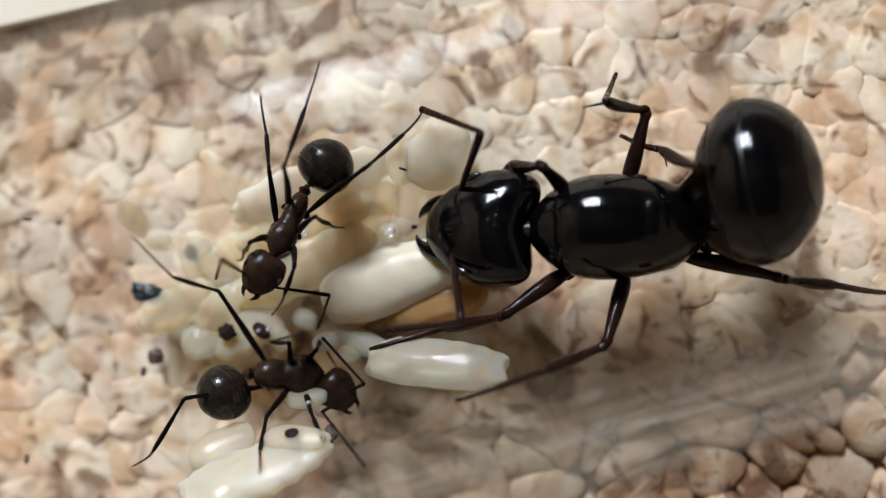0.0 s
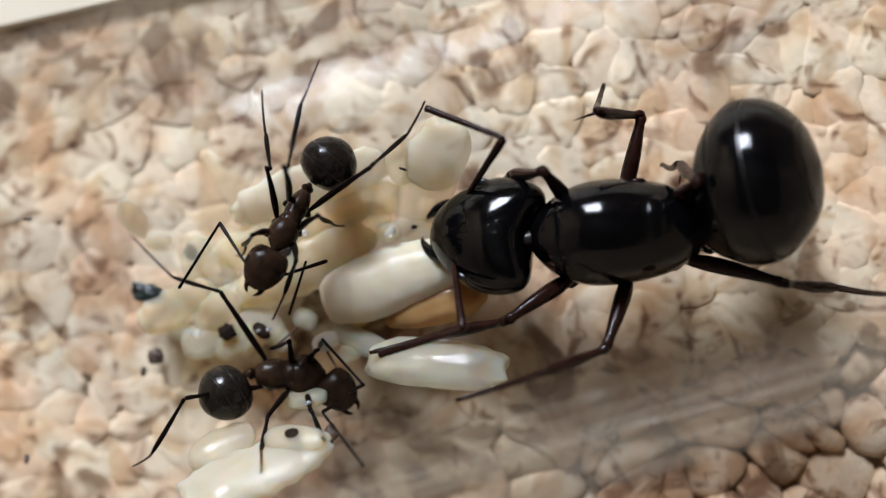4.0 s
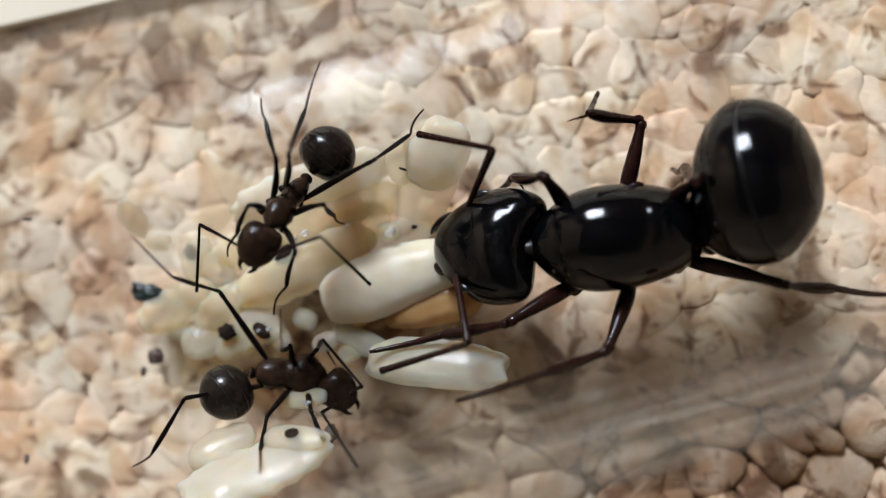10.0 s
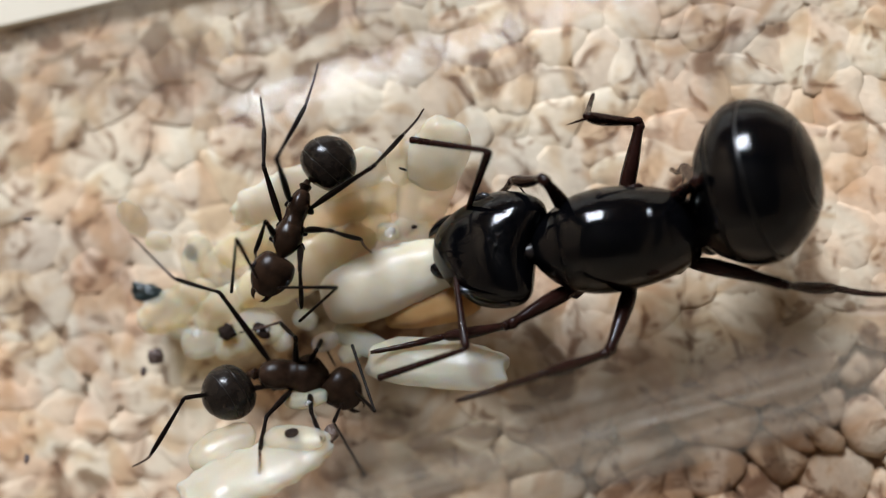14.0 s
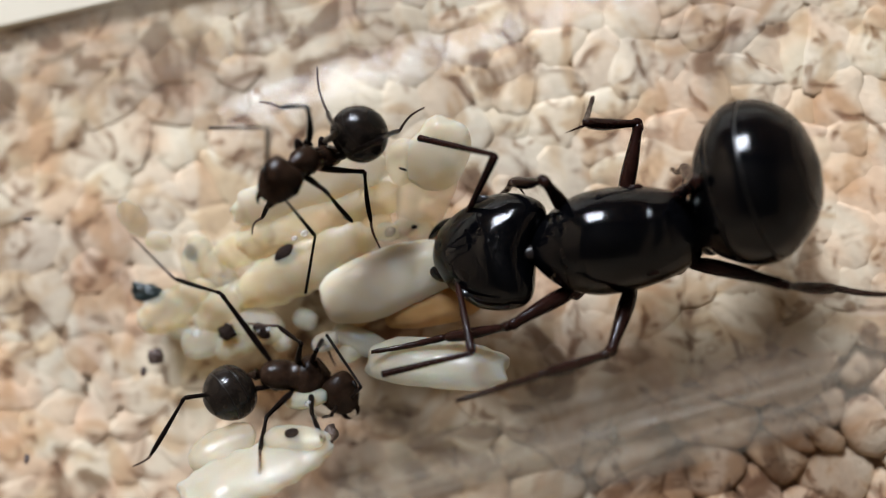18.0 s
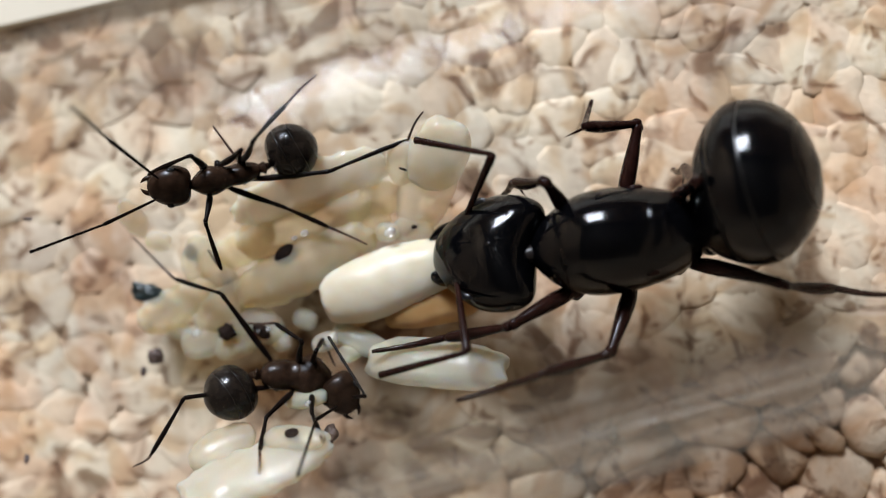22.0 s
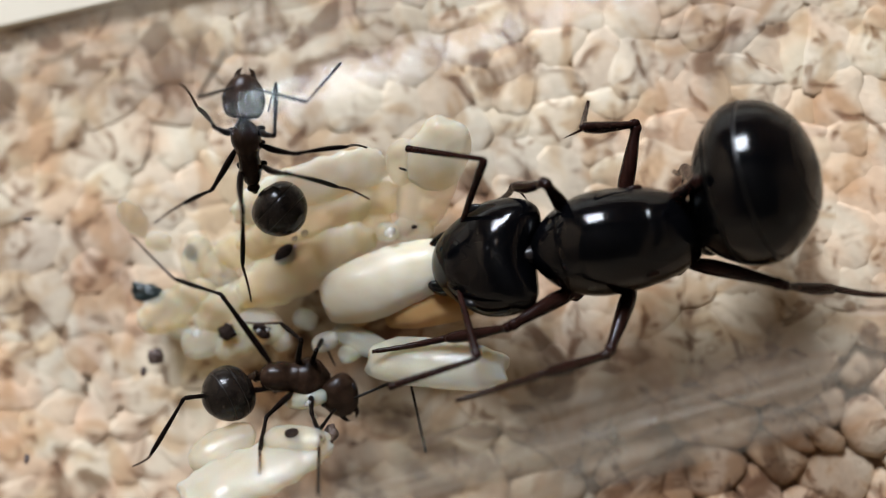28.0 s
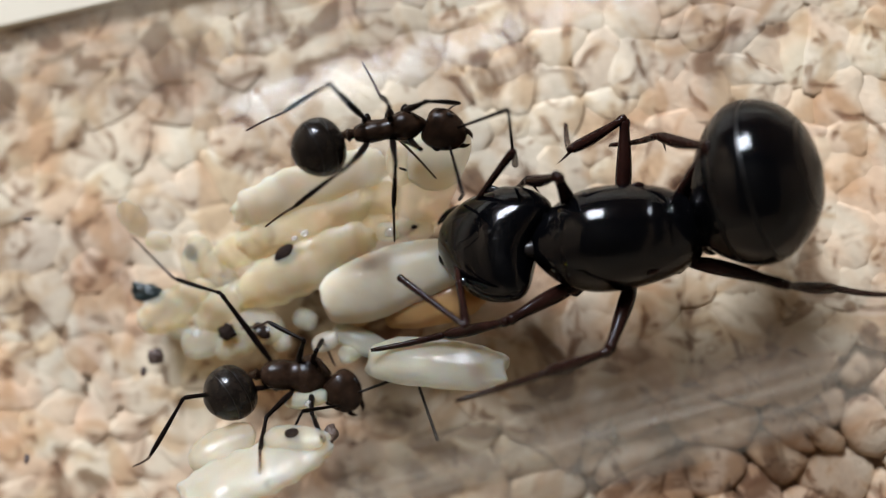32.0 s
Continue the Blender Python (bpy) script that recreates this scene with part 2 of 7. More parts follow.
def add_legs(ant, parts, lengths, hips, height, thick, mat, mat_foot, spur):
    """Six legs of coxa, femur, tibia and tarsus, and two antennae of scape and funiculus."""
    for key, side in LEGS:
        row = key.split("_")[0]
        lf, lt, ls = lengths[row]
        hx, hy, hz = hips[row]
        coxa = part("coxa", limb(thick * 5.5, [(0, thick * 0.9), (0.3, thick * 1.7), (0.75, thick * 1.45), (1, thick * 0.5)]), mat, ant)
        at(coxa, hx - thick * 0.6, side * (hy - thick * 3.2), height + hz + thick * 1.4, 0, 22, side * 72)
        parts["femur_" + key] = part("femur", limb(lf, [(0, thick * 0.5), (0.08, thick * 0.8), (0.3, thick * 1.22), (0.6, thick * 1.08), (0.88, thick * 0.74), (0.95, thick * 0.9), (1, thick * 0.66)], thick * 0.9), mat, ant)
        tib = part("tibia", limb(lt, [(0, thick * 0.66), (0.06, thick * 0.8), (0.15, thick * 0.58), (0.6, thick * 0.9), (0.9, thick * 0.82), (1, thick * 0.46)], -thick * 0.6), mat, ant)
        parts["tibia_" + key] = tib
        if spur:
            at(part("spur", limb(thick * 3.4, [(0, thick * 0.28), (0.5, thick * 0.18), (1, thick * 0.04)], 0, 6, 6), mat, tib), lt * 0.93, 0, -thick * 0.5, 0, 60, 0)
        foot = part("tarsus", beads(ls, 5, thick * 0.58, thick * 0.36, bow=-0.07 * ls), mat_foot, ant)
        parts["tarsus_" + key] = foot
        for s in (1, -1):
            claw = limb(thick * 0.9, [(0, thick * 0.2), (0.6, thick * 0.15), (1, thick * 0.03)], thick * 0.35, 6, 6)
            at(part("claw", claw, mat_foot, foot), ls * 0.98, 0, 0, 0, 30, s * 14)


def add_antennae(ant, parts, scape, funiculus, thick, mat):
    for key, side in (("left", 1), ("right", -1)):
        parts["scape_" + key] = part("antenna_scape", limb(scape, [(0, thick * 0.75), (0.05, thick * 0.5), (0.12, thick * 0.68), (0.6, thick * 0.9), (0.94, thick * 1.1), (1, thick * 0.7)], thick * 0.25), mat, ant)
        parts["funiculus_" + key] = part("antenna_funiculus", beads(funiculus, 11, thick * 0.72, thick * 0.95), mat, ant)


def hairs(bm, spots, length, r):
    """Thin bristles standing at (x, y, z, direction)."""
    length, r = float(length), float(r)
    for x, y, z, d in spots:
        d = Vector(d).normalized()
        u = d.orthogonal().normalized()
        v = d.cross(u)
        base = [bm.verts.new(Vector((x, y, z)) + r * (u * math.cos(k * 2.094) + v * math.sin(k * 2.094))) for k in range(3)]
        tip = bm.verts.new(Vector((x, y, z)) + d * length)
        for k in range(3):
            bm.faces.new((base[k], base[(k + 1) % 3], tip))


def gaster(ant, rows, cuts, mat, band, segs=36, hairy=True):
    """The hind body: overlapping horn plates along x with pale skin where they meet."""
    fine = smooth_rows([tuple(r) + (0,) * (5 - len(r)) for r in rows], 60)
    core = part("gaster", loft([(x, w * 0.985, h * 0.985, y, z) for x, w, h, y, z in fine], segs), band, ant, "dark segmented hind body")
    for i, (a, b) in enumerate(zip(cuts, cuts[1:])):
        rs = [r for r in fine if a - 0.02 <= r[0] <= b]
        k = len(rs)
        run = []
        for j, (x, w, h, y, z) in enumerate(rs):
            grow = 1.0 + 0.0035 * (j / max(k - 1, 1))
            run.append((x, w * grow, h * grow, y, z))
        x, w, h, y, z = run[-1]
        last = i == len(cuts) - 2
        run.append((x + (0.01 if not last else 0.02), w * (0.994 if not last else 0.5), h * (0.994 if not last else 0.5), y, z))
        run.insert(0, (run[0][0] - 0.01, run[0][1] * 0.985, run[0][2] * 0.985, run[0][3], run[0][4]))
        bm = loft(run, segs)
        rim = run[-2]
        spots = []
        for q in range(0, 17):
            t = math.pi * (0.04 + 0.92 * q / 16)
            spots.append((rim[0] - 0.05, rim[3] + rim[1] * math.cos(t), rim[4] + rim[2] * math.sin(t), (0.9, 0.35 * math.cos(t), 0.35 * math.sin(t))))
        if hairy:
            hairs(bm, spots, 0.05 * rim[1] + 0.05, 0.004 + 0.002 * rim[1])
        part("tergite", bm, mat, core).data.set_sharp_from_angle(angle=radians(50))
    return core


def mandible(parent, mat, x, y, z, size, side):
    bm = loft([(0, 0.22 * size, 0.3 * size), (0.35 * size, 0.24 * size, 0.26 * size, -side * 0.02 * size), (0.75 * size, 0.2 * size, 0.2 * size, -side * 0.16 * size),
               (1.0 * size, 0.1 * size, 0.12 * size, -side * 0.4 * size), (1.05 * size, 0.02 * size, 0.02 * size, -side * 0.55 * size)], 12, 14)
    return at(part("mandible", bm, mat, parent), x, y, z)


# ---- the ants' measures, millimetres ----
WORKER_HEIGHT, QUEEN_HEIGHT = 1.15, 2.3
WORKER_LEGS = {"front": [1.539, 2.028, 2.062], "middle": [2.211, 1.986, 1.561], "hind": [3.382, 3.217, 1.742]}
WORKER_LEGS_2 = {"front": [1.852, 1.508, 1.129], "middle": [2.138, 1.732, 1.695], "hind": [3.525, 2.327, 2.318]}
WORKER_ANTENNA = [2.545, 3.086]
WORKER_ANTENNA_2 = [2.374, 2.965]
WORKER_HIPS = {"front": (0.62, 0.5, -0.38), "middle": (0.05, 0.42, -0.4), "hind": (-0.8, 0.38, -0.4)}
QUEEN_LEGS = {"front": [3.271, 2.722, 2.682], "middle": [3.363, 2.721, 3.215], "hind": [3.805, 2.935, 2.361]}
QUEEN_ANTENNA = [3.356, 3.344]
QUEEN_HIPS = {"front": (1.4, 1.25, -1.1), "middle": (-0.6, 1.3, -1.2), "hind": (-2.4, 0.95, -0.9)}


# ---- the queen ----
def build_queen():
    ant = tagged(new("queen_ant"), "large glossy black queen ant standing over her brood", "ant")
    parts = {"thing": ant}
    h = QUEEN_HEIGHT
    # the trunk: collar, back, rump
    at(part("mesosoma", loft([(-3.05, .5, .5), (-2.7, 1.15, 1.1), (-2.0, 1.55, 1.5), (-1, 1.8, 1.8), (0, 1.9, 1.95), (1.0, 1.84, 1.86), (1.8, 1.56, 1.5), (2.2, 1.2, 1.1), (2.35, .8, .7)], 36, 44), M_QUEEN, ant), 0, 0, h)
    at(part("pronotum", loft([(1.0, 1.76, 1.6), (1.6, 1.64, 1.46), (2.2, 1.34, 1.14), (2.65, .92, .76), (2.95, .5, .45), (3.06, .22, .2)], 32, 26), M_QUEEN, ant), 0, 0, h - 0.06)
    at(part("scutellum", loft([(-1.75, .4, .3), (-1.6, .85, .5), (-1.1, 1.0, .6), (-.75, .7, .5), (-.65, .3, .3)], 24, 20), M_QUEEN, ant), 0, 0, h + 1.22)
    at(part("propodeum", loft([(-3.2, .55, .6), (-2.95, 1.02, 1.05), (-2.4, 1.36, 1.35), (-1.8, 1.52, 1.5), (-1.5, 1.3, 1.2)], 28, 22), M_QUEEN, ant), 0, 0, h - 0.1)
    for s in (1, -1):
        at(part("wing_scar", egg(.28, .12, .12), M_QUEEN_LEG, ant), -.9, s * 1.58, h + 0.85, s * -30)
        at(part("wing_scar", egg(.2, .1, .1), M_JOINT, ant), -1.75, s * 1.25, h + 0.75, s * -30)
    at(part("neck", loft([(2.8, .42, .42), (3.1, .3, .3), (3.5, .26, .26)], 20, 8), M_JOINT, ant, "wrinkled dark neck skin"), 0, 0, h - 0.05)
    node = part("petiole", loft([(-4.2, .45, .4, 0, -.5), (-3.85, .75, .7, 0, -.3), (-3.5, 1.02, 1.05, 0, 0), (-3.25, .98, 1.0, 0, 0), (-3.05, .75, .7, 0, -.3), (-2.8, .5, .5, 0, -.4)], 24, 20), M_QUEEN, ant)
    at(node, 0, 0, h - 0.2)
    # the head: broad, with two rounded lobes behind
    def heart(p):
        k = max(0.0, 1 - p.x / 1.7)
        return Vector((p.x - 1.6 * k * (abs(p.y) / 2.0) ** 2, p.y, p.z))
    head = part("head", loft([(0.0, .05, .05), (.1, .75, .6), (.35, 1.38, .98), (.8, 1.92, 1.27), (1.4, 2.18, 1.41), (2.1, 2.04, 1.36), (2.95, 1.62, 1.16), (3.6, 1.15, .85), (3.95, .8, .55), (4.08, .4, .3)], 44, 48, warp=heart), M_QUEEN, ant)
    parts["head"] = head
    for s in (1, -1):
        mandible(head, M_QUEEN, 3.4, s * .98, -.05, 1.2, s)
        at(part("eye", egg(.42, .2, .32, segs=20), M_EYE, head), 2.1, s * 1.68, .55, s * -35, 0, s * -14)
        at(part("frontal_ridge", limb(1.3, [(0, .03), (.2, .07), (.8, .07), (1, .02)], .06), M_QUEEN, head), 1.9, s * .42, 1.25, 0, 14, s * 8)
    for x, y in ((.95, 0), (.68, .2), (.68, -.2)):
        at(part("ocellus", egg(.07, .07, .05), M_EYE, head), x, y, 1.36 if y == 0 else 1.28)
    at(part("clypeus", loft([(3.0, .55, .2), (3.4, .66, .24), (3.9, .55, .2), (4.15, .3, .1)], 20, 14), M_QUEEN, head), 0, 0, .62, 0, 9, 0)
    g = gaster(ant, [(-.1, .6, .5, .1, 0), (.2, 1.25, 1.2, .35, 0), (.8, 2.2, 2.0, .8, 0), (1.75, 2.9, 2.5, 1.05, 0), (2.7, 2.9, 2.5, 1.1, 0), (3.6, 2.4, 2.05, 1.15, 0), (4.25, 1.5, 1.3, 1.15, 0), (4.55, .3, .3, 1.15, 0)], (-.05, 1.3, 2.6, 3.6, 4.2, 4.57), M_QUEEN, M_SEAM, 44)
    parts["gaster"] = g
    add_legs(ant, parts, QUEEN_LEGS, QUEEN_HIPS, h, 0.25, M_QUEEN_LEG, M_QUEEN_LEG, True)
    add_antennae(ant, parts, QUEEN_ANTENNA[0], QUEEN_ANTENNA[1], 0.15, M_QUEEN_LEG)
    return parts


# ---- the workers ----
def build_worker(label, stout=1.0):
    ant = tagged(new("worker_ant"), label, "ant", "worker ants")
    parts = {"thing": ant}
    h = WORKER_HEIGHT
    at(part("mesosoma", loft([(-1.32, .14, .16), (-1.22, .3, .32), (-.9, .42, .46), (-.5, .46, .48), (-.2, .43, .43), (.05, .48, .46), (.15, .5, .46)], 24, 28, stout=stout), M_WORKER, ant), 0, 0, h)
    at(part("pronotum", loft([(.0, .4, .38), (.2, .54, .48), (.55, .63, .53), (.9, .52, .44), (1.18, .28, .26), (1.34, .13, .13)], 24, 24, stout=stout), M_WORKER, ant), 0, 0, h)
    at(part("petiole", loft([(-1.8, .1, .1, 0, -.1), (-1.6, .16, .16, 0, 0), (-1.5, .24, .3, 0, .1), (-1.4, .2, .25, 0, .05), (-1.2, .1, .1, 0, -.1)], 16, 14), M_WORKER, ant), 0, 0, h - .1)
    def heart(p):
        k = max(0.0, 1 - p.x / .6)
        return Vector((p.x - 0.12 * k * (abs(p.y) / .6) ** 1.6, p.y, p.z))
    head = part("head", loft([(.0, .12, .12), (.05, .38, .3), (.2, .62, .46), (.5, .76, .56), (.8, .75, .56), (1.15, .62, .46), (1.42, .42, .32), (1.55, .22, .18)], 28, 30, warp=heart), M_WORKER, ant)
    parts["head"] = head
    for s in (1, -1):
        mandible(head, M_WORKER, 1.38, s * .3, -.1, .4, s)
        at(part("eye", egg(.15, .08, .12, segs=14), M_EYE, head), .72, s * .66, .24, s * -35)
    at(part("clypeus", loft([(1.15, .2, .08), (1.3, .26, .1), (1.5, .2, .08), (1.58, .1, .04)], 14, 10), M_WORKER, head), 0, 0, .24, 0, 8, 0)
    parts["gaster"] = gaster(ant, [(.42, .15, .15), (.56, .62, .58), (.82, .93, .86), (1.22, 1.07, .98), (1.65, 1.01, .94), (2.05, .75, .7), (2.3, .38, .36), (2.38, .1, .1)], (.44, 1.1, 1.65, 2.05, 2.3), M_WORKER_GASTER, M_SEAM, 28, False)
    add_legs(ant, parts, WORKER_LEGS, WORKER_HIPS, h, 0.104, M_WORKER_LEG, M_WORKER_TARSUS, False)
    add_antennae(ant, parts, WORKER_ANTENNA[0], WORKER_ANTENNA[1], 0.07, M_WORKER_LEG)
    return parts


# ---- the setting ----
AXIS_POINT, AXIS_TURN, R_IN = (-0.206, 0.721, 8.0), 15.97, 8.0
GLASS_IN, GLASS_OUT = 8.35, 9.3
TUBE = Matrix.Rotation(radians(AXIS_TURN), 4, "Z")


def in_tube(along, across, lift=0.0):
    """A place on the tube's inner floor, in millimetres: along and across its axis, lifted by so much along the wall's normal."""
    r = R_IN - lift
    v = TUBE @ Vector((along, across, -math.sqrt(max(r * r - across * across, 0))))
    return Vector(AXIS_POINT) + v


def lean(across):
    """The floor's slope in degrees, sideways, at that offset from the axis."""
    return math.degrees(math.asin(max(-1, min(1, across / R_IN))))


def slab(name, x0, x1, y0, y1, z0, z1, mat, label="", category=""):
    bm = bmesh.new()
    bmesh.ops.create_cube(bm, size=1, matrix=Matrix.LocRotScale(((x0 + x1) / 2, (y0 + y1) / 2, (z0 + z1) / 2), None, (x1 - x0, y1 - y0, z1 - z0)))
    ob = part(name, bm, mat, smooth=False)
    return tagged(ob, label, category, kind="structure")


# an unseen room, added: walls that close it, with one window opening to the north
slab("floor", -1600, 1600, -1600, 1600, -860, -760, M_FLOOR, "brown wooden room floor", "floor")
# added ceiling, kept dark so that the black cuticle mirrors little
slab("ceiling", -1600, 1600, -1600, 1600, 2000, 2100, M_CEILING, "unseen dark ceiling added to keep reflections low", "ceiling")
slab("wall_east", 1600, 1700, -1600, 1600, -760, 2000, M_WALL, "plain brown unseen wall added to close the room", "wall")
slab("wall_west", -1700, -1600, -1600, 1600, -760, 2000, M_WALL, "plain brown unseen wall added to close the room", "wall")
slab("wall_south", -1700, 1700, -1700, -1600, -760, 2000, M_WALL, "plain brown unseen wall added to close the room", "wall")
slab("wall_north_sill", -1700, 1700, 1600, 1700, -760, 690, M_WALL, "plain brown unseen wall added below a window", "wall")
slab("wall_north_head", -1700, 1700, 1600, 1700, 1410, 2000, M_WALL, "plain brown unseen wall added above a window", "wall")
slab("wall_north_side", -1700, -960, 1600, 1700, 690, 1410, M_WALL, "plain brown unseen wall added beside a window", "wall")
slab("wall_north_jamb", -140, 1700, 1600, 1700, 690, 1410, M_WALL, "plain brown unseen wall added beside a window", "wall")

table = tagged(new("table"), "plain wooden table under the cork board", "table")
bm = bmesh.new()
bmesh.ops.create_cube(bm, size=1, matrix=Matrix.LocRotScale((0, 0, -22.3), None, (900, 640, 24)))
bmesh.ops.bevel(bm, geom=bm.edges[:], offset=3, segments=2, affect="EDGES")
part("tabletop", bm, M_TABLE, table, smooth=False)
for sx in (-1, 1):
    for sy in (-1, 1):
        bm = bmesh.new()
        bmesh.ops.create_cube(bm, size=1, matrix=Matrix.LocRotScale((sx * 400, sy * 270, -397), None, (50, 50, 726)))
        part("leg", bm, M_TABLE, table, smooth=False)


def build_strip():
    """A thin pale strip beside the tube, its long side almost parallel to it."""
    bm = bmesh.new()
    bmesh.ops.create_cube(bm, size=1, matrix=Matrix.LocRotScale((0, 6, 0), None, (90, 12, 0.5)))
    bmesh.ops.bevel(bm, geom=bm.edges[:], offset=0.1, segments=2, affect="EDGES")
    ob = at(part("paper_strip", bm, M_STRIP, smooth=False), -15.6, 9.5, -0.79, 0, 0, 11.2)
    return tagged(ob, "smooth cream-coloured stiff paper strip lying on cork", "paper")


build_strip()


# ---- the glass tube ----
def tube_wall(tube, first, last, mat):
    """A lengthwise strip of the tube's wall between two angles round its axis."""
    bm = bmesh.new()
    n, x0, x1 = max(4, round((last - first) / 2.5)), -62.0, 74.0
    xs = [x0, x0 + 2, x0 + 4, x1 - 4, x1 - 2, x1]
    angles = [first + (last - first) * i / n for i in range(n + 1)]
    grid = {}
    for r in (GLASS_OUT, GLASS_IN):
        for x in xs:
            for i, a in enumerate(angles):
                grid[r, x, i] = bm.verts.new((x, r * math.cos(radians(a)), r * math.sin(radians(a))))
    for r, turn in ((GLASS_OUT, 1), (GLASS_IN, -1)):
        for p, q in zip(xs, xs[1:]):
            for i in range(n):
                bm.faces.new([grid[r, p, i], grid[r, p, i + 1], grid[r, q, i + 1], grid[r, q, i]][::-turn])
    for x, turn in ((x0, 1), (x1, -1)):
        for i in range(n):
            bm.faces.new([grid[GLASS_OUT, x, i], grid[GLASS_IN, x, i], grid[GLASS_IN, x, i + 1], grid[GLASS_OUT, x, i + 1]][::-turn])
    bmesh.ops.reverse_faces(bm, faces=bm.faces)
    ob = part("tube_wall", bm, mat, tube)
    ob.data.set_sharp_from_angle(angle=radians(40))
    return ob


def build_tube():
    tube = tagged(new("glass_tube"), "clear round glass tube lying on the cork board", "test tube")
    at(tube, AXIS_POINT[0], AXIS_POINT[1], GLASS_IN, 0, 0, AXIS_TURN)
    tube_wall(tube, 15, 225, M_GLASS)
    # the lower half lets the window's light in
    tube_wall(tube, 225, 375, M_GLASS).visible_shadow = False
    return tube


build_tube()


# ---- the brood ----
def grub(name, label, along, across, length, width, turn, mat, lift=None, tall=0.85, taper=0.75, rings=0, bow=0.0, pitch=0.0, rough=1.0, blunt=0.62):
    """A plump body lying on the tube's floor, along and across its axis; turn in degrees against the axis."""
    a, w = length / 2, width / 2
    rows = []
    for u in np.linspace(0, 1, 40):
        x = -a * math.cos(math.pi * u)
        f = max(1e-3, math.sin(math.pi * u)) ** blunt
        f *= 1 - (1 - taper) * u
        if rings:
            f *= 1 + 0.035 * math.cos(u * rings * 2 * math.pi)
        rows.append((x, w * f, w * tall * f, bow * math.sin(math.pi * u), 0))
    bm = loft(rows, 28)
    for v in bm.verts:
        q = v.co * 0.9 + Vector((along * 3, across * 3, 0))
        v.co *= 1 + rough * (0.13 * noise.noise(q) + 0.07 * noise.noise(q * 2.6) + 0.02 * noise.noise(q * 7))
    ob = part(name, bm, mat)
    p = in_tube(along, across, w * tall * 0.94 if lift is None else lift)
    ob.matrix_basis = pose(p.x * MM, p.y * MM, p.z * MM, 0, 0, AXIS_TURN) @ pose(0, 0, 0, lean(across), 0, 0) @ pose(0, 0, 0, 0, pitch, turn)
    return tagged(ob, label, "ant brood", "brood pile")


def spot(parent, x, y, z, a, b, c, mat=None, turn=0, name="gut_spot"):
    return at(part(name, egg(a, b, c), mat or M_GUT, parent), x, y, z, 0, 0, turn)


brood = grub("pupa", "large smooth white pupa held at the queen's jaws", -2.20, -1.38, 5.41, 2.63, 3.0, M_COCOON, taper=0.94, tall=0.72, lift=0.9, rough=0.35, blunt=0.46)
brood = grub("cocoon", "crumpled translucent white cocoon lying beside the tube wall", -1.17, -4.82, 5.68, 2.12, -24.0, M_CLEAR, taper=0.9, tall=0.65, rough=0.8)
brood = grub("larva", "long pale larva lying on the brood pile", -4.15, 2.9, 6.47, 2.10, 3.0, M_MILKY, tall=0.5, taper=0.9, rings=9, lift=0.5)
brood = grub("larva", "plump cream larva under a paler one", -4.70, 1.64, 5.72, 1.87, 4.0, M_LARVA, tall=0.65, taper=0.85, rings=8)
brood = grub("larva", "cream larva with a dark gut spot", -5.27, 0.10, 5.72, 2.23, 11.0, M_LARVA, tall=0.65, taper=0.9, rings=9)
spot(brood, -0.42, 0.68, 0.36, 0.5, 0.36, 0.26, turn=15)
brood = grub("pupa", "round-headed white pupa standing among the brood", 0.05, 1.5, 3.0, 2.1, 50.0, M_CLEAR, taper=0.95, tall=0.6, lift=0.7)
brood = grub("larva", "round milky larva lying over a glassy pupa", 0.93, 2.70, 2.75, 2.35, 50.0, M_MILKY, taper=0.95, tall=0.6, lift=0.95, rough=0.8, blunt=0.55)
brood = grub("larva", "small glassy larva beside a white pupa", -0.37, 2.75, 1.75, 1.5, 84.0, M_CLEAR, tall=0.65, taper=0.95, lift=0.8, rough=0.7)
# a thin dark slit across the larva's upper side
spot(brood, -0.1, 0.1, 0.46, 0.17, 0.05, 0.06, turn=60, name="dark_slit")
brood = grub("larva", "small round glassy larva with a bright highlight", -10.04, -1.60, 1.57, 1.40, -6.0, M_CLEAR, tall=0.65, taper=0.95)
brood = grub("larva", "small cream larva at the edge of the pile", -8.88, -0.60, 2.54, 1.70, 19.0, M_LARVA, tall=0.65, taper=0.9, rings=6)
brood = grub("larva", "glassy larva with a dark gut spot", -7.85, -1.57, 2.54, 1.48, -26.0, M_CLEAR, tall=0.65, taper=0.9)
spot(brood, 0.45, -0.2, 0.36, 0.42, 0.26, 0.2, turn=-30)
brood = grub("larva", "large cream larva against the tube wall", -8.27, -6.62, 5.72, 2.76, 9.0, M_MILKY, taper=0.9, rings=9, tall=0.42)
brood = grub("larva", "small glassy larva with a dark gut spot on a larger one", -6.57, -5.89, 2.37, 1.14, -20.0, M_CLEAR, tall=0.65, taper=0.9, lift=1.1)
spot(brood, 0, 0, 0.3, 0.30, 0.22, 0.15, turn=0)
brood = grub("larva", "small white larva on a larger cream one", -9.56, -5.58, 2.54, 1.70, 14.0, M_CLEAR, tall=0.65, taper=0.9, lift=0.6)
brood = grub("larva", "small amber larva under the resting worker", -6.40, -4.77, 1.70, 0.85, -11.0, M_LARVA, tall=0.65, taper=0.9)
brood = grub("egg", "small glassy ant egg beside the pupa", -1.80, 0.44, 0.89, 0.76, -16.0, M_CLEAR, tall=0.65, taper=1.0, lift=1.0)
brood = grub("egg", "small glassy ant egg with a brown speck", -0.79, 0.35, 1.57, 1.14, -6.0, M_CLEAR, tall=0.65, taper=1.0, lift=0.8)
spot(brood, 0.05, 0, 0.27, 0.18, 0.13, 0.12)
